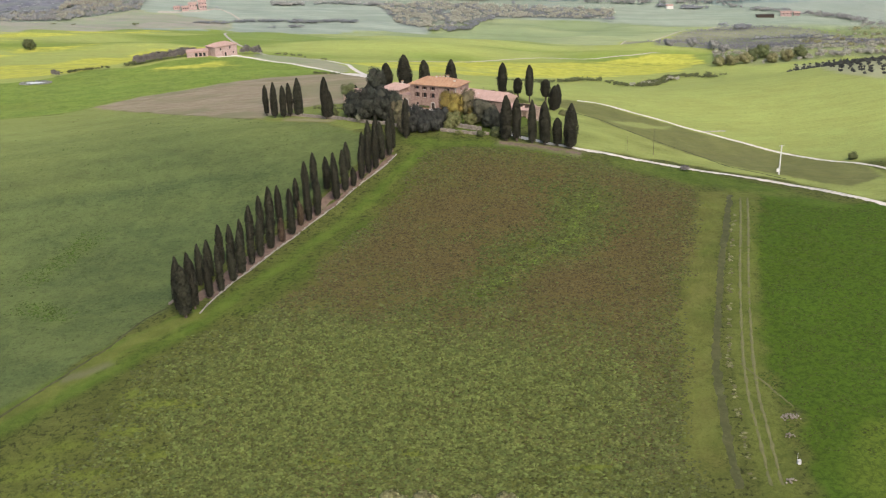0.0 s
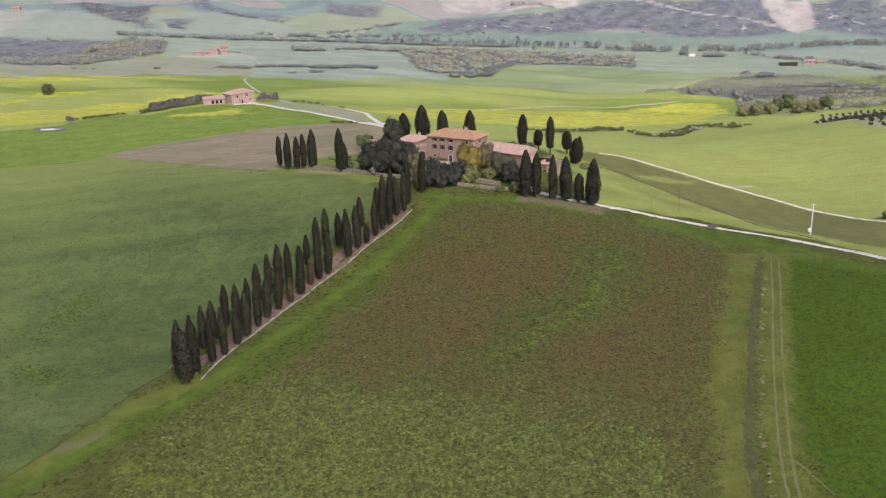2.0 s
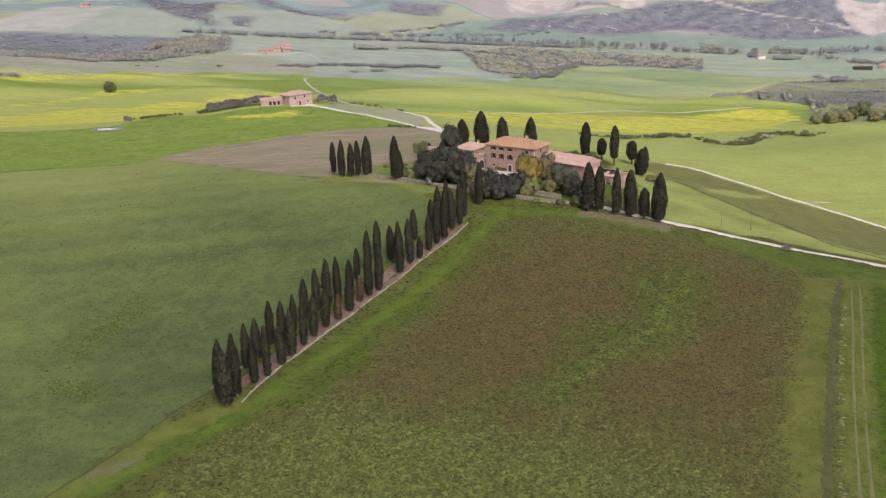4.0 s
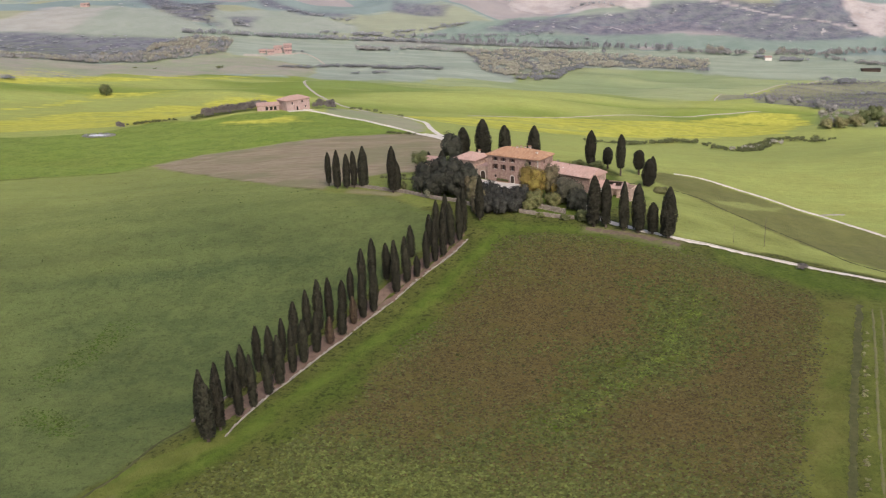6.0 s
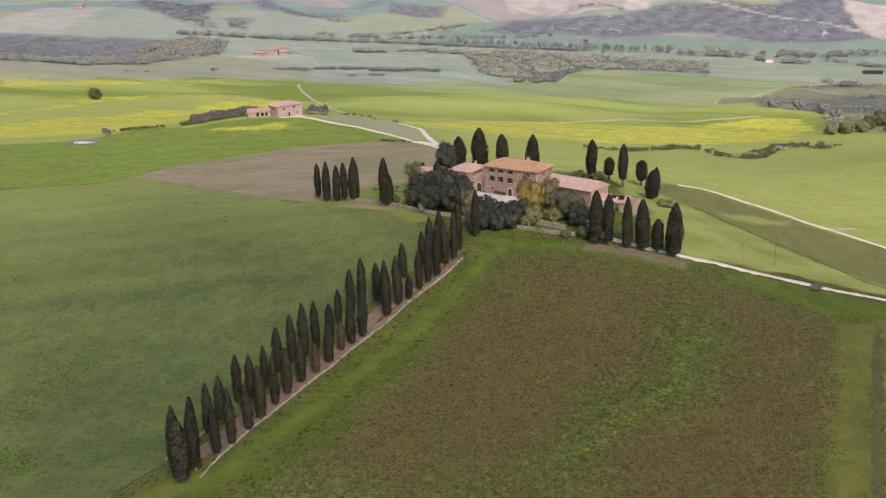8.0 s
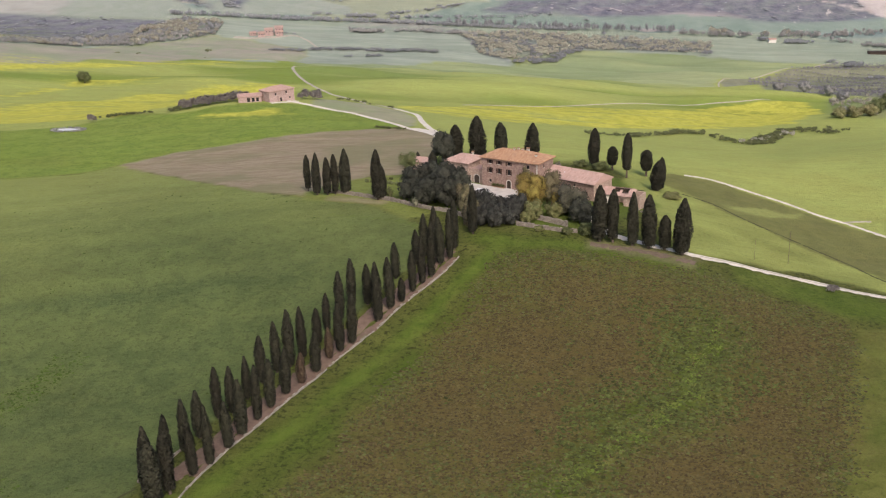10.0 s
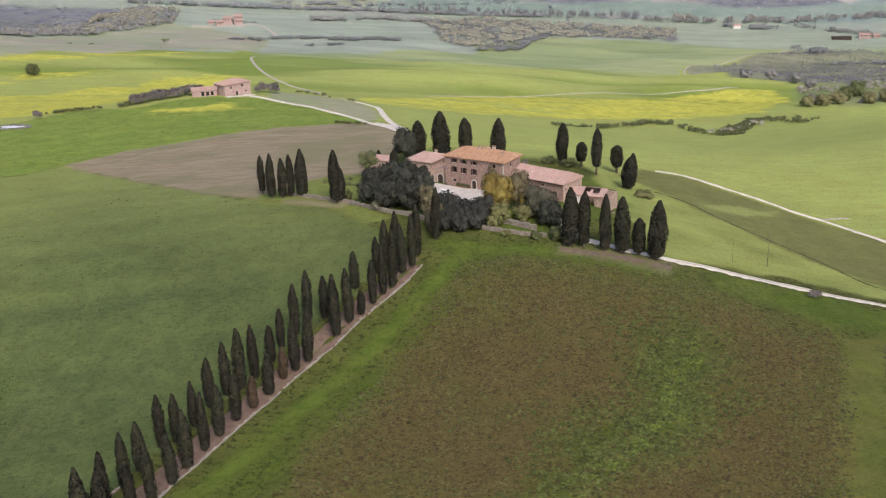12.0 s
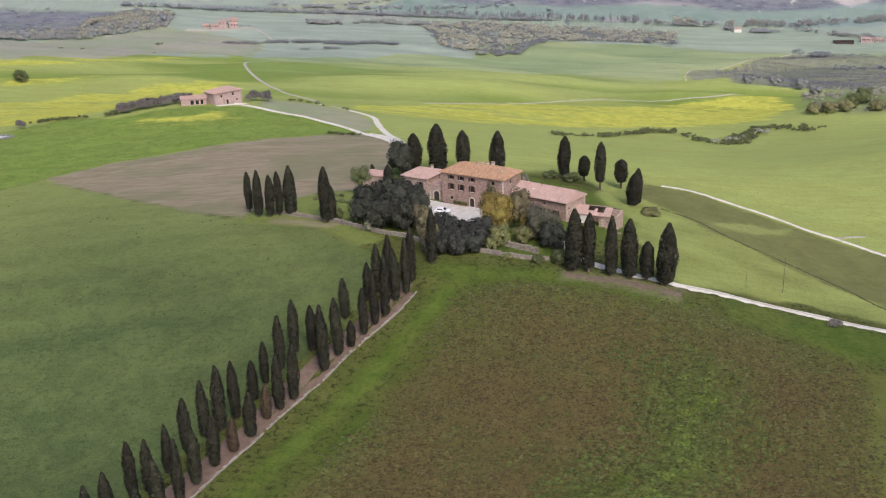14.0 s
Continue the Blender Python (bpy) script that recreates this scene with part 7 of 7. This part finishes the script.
# farms on the far fields
FARMS = [(436, 1360, 0.97, -0.2, 16, 8, 5.0, "pale pink far farmhouse with a tiled roof"), (455, 1366, 0.97, -0.2, 9, 7, 3.4, "low pink far farm building with a tiled roof"),
         (-333, 1312, 0.97, 0.22, 9, 8, 5.0, "pinkish far hamlet house with a tiled roof"), (-326, 1318, 0.97, 0.22, 12, 9, 8.6, "tall pinkish far hamlet house with dark windows"),
         (-316, 1328, 0.97, 0.22, 12, 9, 9.6, "tall reddish far hamlet house with dark windows"), (-312, 1316, 0.97, 0.22, 10, 7, 6.2, "small pinkish far hamlet house with a tiled roof"), (-344, 1316, 0.9, 0.4, 9, 6, 3.6, "low pinkish far hamlet building"),
         (-680, 1566, 1.0, 0.1, 14, 8, 5.0, "pale far farmhouse on a hillside")]
for x, y, dx, dy, L, D, H, label in FARMS:
    build_shed("far_house", x, y, ground_z(x + L / 2, y), dx, dy, L * 0.86, D, H * 0.9, 1.8, M_PINK, M_TILE_PINK, label, 0.4, True,
               [(0, (L * 0.15, L * 0.15 + 1.2, H * 0.55, H * 0.55 + 1.5)), (0, (L * 0.45, L * 0.45 + 1.2, H * 0.55, H * 0.55 + 1.5)), (0, (L * 0.75, L * 0.75 + 1.2, H * 0.55, H * 0.55 + 1.5))])
build_shed("white_house", 297, 1410, ground_z(302, 1411), 1.0, 0.0, 9, 7, 4.0, 1.6, M_PLASTER, M_TILE_PINK, "small white house among far bushes", 0.3)
build_shed("open_barn", 402, 1350, ground_z(412, 1351), 1.0, -0.05, 22, 7, 3.2, 0.8, M_DOOR, M_DOOR, "long dark open-sided farm shed", 0.4)
ribbon("yard", [(-362, 1308), (-345, 1308), (-325, 1311), (-306, 1316), (-296, 1326), (-286, 1322)], 9, 0.3, M_TRACK, "pale earth yard round the hamlet", "yard", 6)
ribbon("road", [(-296, 1326), (-280, 1316), (-262, 1290), (-250, 1262)], 3, 0.35, M_TRACK, "pale track to the hamlet", "road", 6)
grove("hamlet_trees", np.concatenate([along([(-348, 1326), (-300, 1334)], 16, 4, 5, 6, 25), np.array([(-292, 1330, 4, 5), (-335, 1309, 3, 4)])]), M_WOOD_DARK, "dark trees round the hamlet", "trees", 14)
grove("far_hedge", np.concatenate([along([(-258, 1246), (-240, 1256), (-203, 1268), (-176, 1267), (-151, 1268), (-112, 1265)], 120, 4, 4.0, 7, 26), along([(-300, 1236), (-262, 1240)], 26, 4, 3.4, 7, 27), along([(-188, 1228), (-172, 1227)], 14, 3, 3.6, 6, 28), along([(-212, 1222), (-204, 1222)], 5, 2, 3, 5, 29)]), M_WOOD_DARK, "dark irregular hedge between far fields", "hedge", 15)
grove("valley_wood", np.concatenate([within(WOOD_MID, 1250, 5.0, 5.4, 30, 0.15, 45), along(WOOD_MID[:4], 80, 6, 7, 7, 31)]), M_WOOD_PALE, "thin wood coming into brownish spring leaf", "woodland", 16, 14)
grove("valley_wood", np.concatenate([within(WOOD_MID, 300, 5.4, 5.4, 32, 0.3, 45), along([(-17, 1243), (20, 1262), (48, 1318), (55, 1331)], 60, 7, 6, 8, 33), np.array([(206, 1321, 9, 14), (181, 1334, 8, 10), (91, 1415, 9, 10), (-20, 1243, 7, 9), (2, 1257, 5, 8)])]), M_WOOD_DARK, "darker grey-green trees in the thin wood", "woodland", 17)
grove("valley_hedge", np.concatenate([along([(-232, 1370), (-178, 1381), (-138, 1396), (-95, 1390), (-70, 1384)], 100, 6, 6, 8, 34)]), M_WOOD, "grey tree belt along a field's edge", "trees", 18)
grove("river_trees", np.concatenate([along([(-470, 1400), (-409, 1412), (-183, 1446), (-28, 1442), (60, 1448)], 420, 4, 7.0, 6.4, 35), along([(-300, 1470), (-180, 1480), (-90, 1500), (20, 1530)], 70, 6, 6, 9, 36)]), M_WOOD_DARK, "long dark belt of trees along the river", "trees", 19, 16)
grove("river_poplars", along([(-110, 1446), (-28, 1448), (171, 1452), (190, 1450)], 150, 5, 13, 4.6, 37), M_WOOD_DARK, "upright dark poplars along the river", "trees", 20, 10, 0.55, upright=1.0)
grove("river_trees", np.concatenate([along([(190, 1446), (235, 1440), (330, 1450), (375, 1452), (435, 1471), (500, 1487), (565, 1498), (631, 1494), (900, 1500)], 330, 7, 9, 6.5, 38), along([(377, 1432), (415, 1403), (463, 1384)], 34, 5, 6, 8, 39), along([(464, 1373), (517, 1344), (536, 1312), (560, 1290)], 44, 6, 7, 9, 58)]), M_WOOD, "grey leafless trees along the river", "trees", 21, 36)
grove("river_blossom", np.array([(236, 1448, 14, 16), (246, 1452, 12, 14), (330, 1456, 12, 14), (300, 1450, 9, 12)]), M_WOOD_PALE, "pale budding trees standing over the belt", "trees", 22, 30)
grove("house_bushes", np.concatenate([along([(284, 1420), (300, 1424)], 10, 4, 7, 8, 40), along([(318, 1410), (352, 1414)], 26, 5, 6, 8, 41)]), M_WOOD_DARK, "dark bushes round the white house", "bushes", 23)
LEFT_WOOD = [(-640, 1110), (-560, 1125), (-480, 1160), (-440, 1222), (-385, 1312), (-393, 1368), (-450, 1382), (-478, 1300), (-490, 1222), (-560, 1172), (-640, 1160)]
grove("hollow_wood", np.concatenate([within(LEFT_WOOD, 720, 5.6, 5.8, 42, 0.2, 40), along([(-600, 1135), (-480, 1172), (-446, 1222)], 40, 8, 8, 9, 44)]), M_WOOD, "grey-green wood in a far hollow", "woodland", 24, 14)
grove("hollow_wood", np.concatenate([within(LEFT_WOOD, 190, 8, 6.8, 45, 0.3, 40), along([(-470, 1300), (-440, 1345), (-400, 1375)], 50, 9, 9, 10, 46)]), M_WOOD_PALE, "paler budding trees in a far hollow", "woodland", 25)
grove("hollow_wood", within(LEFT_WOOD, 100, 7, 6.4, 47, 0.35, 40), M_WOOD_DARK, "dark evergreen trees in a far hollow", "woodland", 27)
grove("crest_bushes", np.concatenate([along([(-404, 775), (-384, 780)], 9, 3, 3.4, 5, 43), along([(-362, 800), (-350, 806)], 3, 2, 2, 4, 48)]), M_WOOD_DARK, "dark bushes beyond the field's crest", "bushes", 28)
grove("field_bush", np.array([(-355, 1180, 5, 9), (-330, 915, 2, 6), (-345, 912, 2, 7), (-300, 1000, 3, 6)]), M_HEDGE, "scattered bushes on the far fields", "bushes", 26, 20)
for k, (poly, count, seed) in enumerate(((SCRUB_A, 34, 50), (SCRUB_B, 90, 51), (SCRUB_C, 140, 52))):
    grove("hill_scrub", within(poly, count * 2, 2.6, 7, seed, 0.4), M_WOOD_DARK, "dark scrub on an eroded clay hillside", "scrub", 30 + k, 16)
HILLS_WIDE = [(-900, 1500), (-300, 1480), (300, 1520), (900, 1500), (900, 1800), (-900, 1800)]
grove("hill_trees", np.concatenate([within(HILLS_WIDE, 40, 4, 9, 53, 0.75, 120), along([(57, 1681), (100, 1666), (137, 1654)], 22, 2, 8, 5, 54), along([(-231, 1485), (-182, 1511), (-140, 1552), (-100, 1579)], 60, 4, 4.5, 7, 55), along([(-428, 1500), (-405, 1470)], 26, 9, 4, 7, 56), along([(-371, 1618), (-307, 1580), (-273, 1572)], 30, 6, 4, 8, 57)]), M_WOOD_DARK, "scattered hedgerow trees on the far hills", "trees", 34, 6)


# ---------------------------------------------------------------- poles
def utility_pole(x, y, high, label, arms=1, box_at=0.0, lean=0.0, thick=0.13, material=None):
    root = thing("utility_pole", Matrix.Translation((x, y, ground_z(x, y))) @ Matrix.Rotation(radians(lean), 4, "Y"), label, "utility pole", "utility poles")
    part("shaft", tube(bmesh.new(), (0, 0, -0.8), (0, 0, high), thick * 1.25, thick * 0.75, 10), material or M_METAL, root)
    for k in range(arms):
        z = high - 0.3 - 0.7 * k
        arm = part("crossarm", one_box(-0.8, -0.06, z - 0.05, 0.8, 0.06, z + 0.05, bevel=0.01), M_METAL, root)
        for xx in (-0.7, 0.0, 0.7):
            part("insulator", tube(bmesh.new(), (xx, 0, z + 0.05), (xx, 0, z + 0.24), 0.05, 0.035, 8), M_TRIM, arm)
    if box_at:
        part("switch_box", one_box(-0.85, -0.28, box_at, -0.13, 0.28, box_at + 1.1, bevel=0.03), M_PLASTER, root)
    return root


utility_pole(105.8, 319.0, 9.8, "pale concrete pole with a box beside the white road", 1, 0.9, 1.5, 0.24)
utility_pole(58.6, 330.4, 5.6, "thin wooden pole on the meadow slope", 0, 0, 0, 0.045, M_BARK)
utility_pole(67.7, 332.2, 9.2, "tall thin wooden pole on the meadow slope", 0, 0, 0, 0.07, M_BARK)


# ---------------------------------------------------------------- plants of the near fields
def tufts(name, spots, sizes, material, label, seed, relief=0.7):
    """Low leafy plants strewn over a field, four small faces each."""
    rs = np.random.RandomState(seed)
    n = len(spots)
    x, y = spots.T
    z = height(x, y)
    a = rs.uniform(0, math.tau, n)
    v = np.zeros((n, 5, 3))
    for k in range(4):
        r = sizes * rs.uniform(0.6, 1.3, n)
        v[:, k] = np.stack([x + 1.3 * r * np.cos(a + k * 1.57), y + r * np.sin(a + k * 1.57), z + sizes * rs.uniform(-0.15, 0.25, n)], 1)
    v[:, 4] = np.stack([x + sizes * rs.uniform(-0.4, 0.4, n), y + sizes * rs.uniform(-0.4, 0.4, n), z + sizes * rs.uniform(0.55, 1.1, n)], 1)
    f = (np.array([(0, 1, 4), (1, 2, 4), (2, 3, 4), (3, 0, 4)])[None] + 5 * np.arange(n)[:, None, None]).reshape(-1, 3)
    turn = unit(v - np.stack([x, y, z], 1)[:, None, :]) * relief + (0, 0, 1)
    return tagged(foliage(name, [(v.reshape(-1, 3), f, turn.reshape(-1, 3))], material), label, "crop plants", kind="stuff")


def strew(poly, count, seed, size, low):
    """Places in a field, crowded in patches of that size."""
    rs = np.random.RandomState(seed)
    p = np.array(poly, float)
    x, y = rs.uniform(p[:, 0].min(), p[:, 0].max(), count * 3), rs.uniform(p[:, 1].min(), p[:, 1].max(), count * 3)
    keep = (inside(poly, x, y, 6.0, 2) > rs.uniform(0, 1, count * 3)) & (ripple(x, y, size, seed) + 0.5 * ripple(x, y, size / 3, seed + 1) > rs.uniform(low - 0.6, low + 0.6, count * 3))
    return np.stack([x[keep], y[keep]], 1)[:count]


rs = np.random.RandomState(77)
crop = np.concatenate([strew(FIELD, 74000, 83, 7, -0.8), strew(GREEN_FOOT, 32000, 81, 9, -0.7)])
crop = crop[fresh_cover(crop[:, 0], crop[:, 1]) < rs.uniform(0.05, 0.6, len(crop))]
earth = soil_cover(crop[:, 0], crop[:, 1]) + rs.uniform(-0.32, 0.32, len(crop)) > 0.32
deep = inside(STREAK, crop[:, 0], crop[:, 1], 26, 6) + rs.uniform(-0.55, 0.55, len(crop)) + 0.2 * ripple(crop[:, 0], crop[:, 1], 9, 89) > 0.68
green, brown, deep = crop[~earth & ~deep], crop[earth & ~deep], crop[deep]
foot = inside(GREEN_FOOT, green[:, 0], green[:, 1], 50, 6) + rs.uniform(-0.4, 0.4, len(green)) > 0.6
light, green = green[foot], green[~foot]
tufts("light_beans", light, rs.uniform(0.18, 0.50, len(light)), M_TUFT_LIGHT, "lighter green crop plants in clumps", 6, 1.5)
tufts("field_beans", green, rs.uniform(0.16, 0.42, len(green)), M_TUFT, "leafy green crop plants in clumps", 1)
tufts("thin_crop", brown, rs.uniform(0.14, 0.36, len(brown)), M_TUFT_BROWN, "thin olive-brown crop plants on bare earth", 2)
tufts("rank_crop", deep, rs.uniform(0.20, 0.50, len(deep)), M_TUFT_DEEP, "rank dark green crop plants along a damp streak", 4)
wet = along(STREAK_LINE, 1500, 2.0, 1, 1, 88)[:, :2]
wet = wet[ripple(wet[:, 0], wet[:, 1], 7, 42) > -0.1]
tufts("fresh_crop", wet, rs.uniform(0.20, 0.42, len(wet)), M_TUFT_FRESH, "fresh yellow-green plants in the damp streak", 5)
meadow = np.concatenate([strew([(64, 170), (70, 215), (88, 284), (120, 272), (130, 200), (100, 165)], 9000, 85, 8, 0.1), strew([(-200, 190), (-110, 180), (-75, 228), (-40, 320), (-60, 355), (-150, 420)], 1500, 86, 22, 0.9)])
tufts("meadow_clumps", meadow, rs.uniform(0.15, 0.34, len(meadow)), M_TUFT_DARK, "dark green clumps in the grass", 3)
weeds = along([(79, 272), (76.2, 263.6), (69.6, 240.8), (63.5, 217.9), (59, 200.3), (56.2, 180.2), (54.7, 170.4), (53.7, 160.8)], 420, 0.5, 1, 1, 90)[:, :2]
weeds = weeds[ripple(weeds[:, 0], weeds[:, 1], 6, 91) > 0.0]
tufts("roadside_weeds", weeds, rs.uniform(0.18, 0.45, len(weeds)), M_WEED, "pale dry weeds along the furrow", 7, 1.0)
dark = np.concatenate([along([(-108, 234.5), (-102, 232), (-96, 229)], 260, 3.5, 1, 1, 92)[:, :2], along([(-112, 250), (-106, 262), (-102, 276)], 420, 4.0, 1, 1, 93)[:, :2]])
tufts("crop_clumps", dark, rs.uniform(0.15, 0.36, len(dark)), M_TUFT_DARK, "dark clumps in the green crop", 8)


def build_heap(x, y, wide, count, seed):
    """A low heap of field stones."""
    rs = np.random.RandomState(seed)
    bm = bmesh.new()
    for _ in range(count):
        a, d, r = rs.uniform(0, math.tau), wide * rs.uniform(0, 1) ** 0.7, rs.uniform(0.12, 0.34)
        px, py = d * math.cos(a), 0.6 * d * math.sin(a)
        pz = ground_z(x + px, y + py) - ground_z(x, y) + 0.5 * max(0.0, 1 - d / wide) + r * 0.25
        m = Matrix.Translation((px, py, pz)) @ Euler(rs.uniform(0, 6, 3)).to_matrix().to_4x4() @ Matrix.Diagonal((r, r * 0.8, r * 0.6, 1))
        for v in bmesh.ops.create_icosphere(bm, subdivisions=1, radius=1.0, matrix=m)["verts"]:
            v.co += Vector(rs.uniform(-0.04, 0.04, 3))
    heap = thing("stone_heap", Matrix.Translation((x, y, ground_z(x, y))), "low heap of pale brown field stones in the grass", "stones", "stone heaps")
    tagged(part("stone", bm, M_RUBBLE, heap), kind="stuff")


build_heap(66.2, 179.8, 2.0, 46, 1)
build_heap(64.3, 174.6, 1.1, 18, 2)
build_heap(60.6, 161.5, 1.2, 18, 3)
post = thing("marker_post", Matrix.Translation((63.2, 166.5, ground_z(63.2, 166.5))), "thin white marker post with a grey box at its foot", "post")
part("pole", tube(bmesh.new(), (0, 0, -0.4), (0.05, 0, 2.3), 0.035, 0.03, 8), M_METAL, post)
part("box", one_box(0.12, -0.35, -0.1, 0.72, 0.25, 0.75, bevel=0.03), M_METAL, post)
for i, (x, y, h, w) in enumerate(((-17, 153.4, 3.8, 5.0), (-12, 154.2, 4.4, 5.4), (-6.5, 154.0, 4.4, 5.6), (2.5, 153.0, 4.0, 4.6), (8.5, 153.4, 4.0, 4.8))):
    broad_tree("field_bush", x, y, h, w, M_WILLOW, "leafy yellow-green bush at the foot of the crop field", "bush", 140 + i, 9, 900, 0.4, 0.04, "bushes at the field's foot")
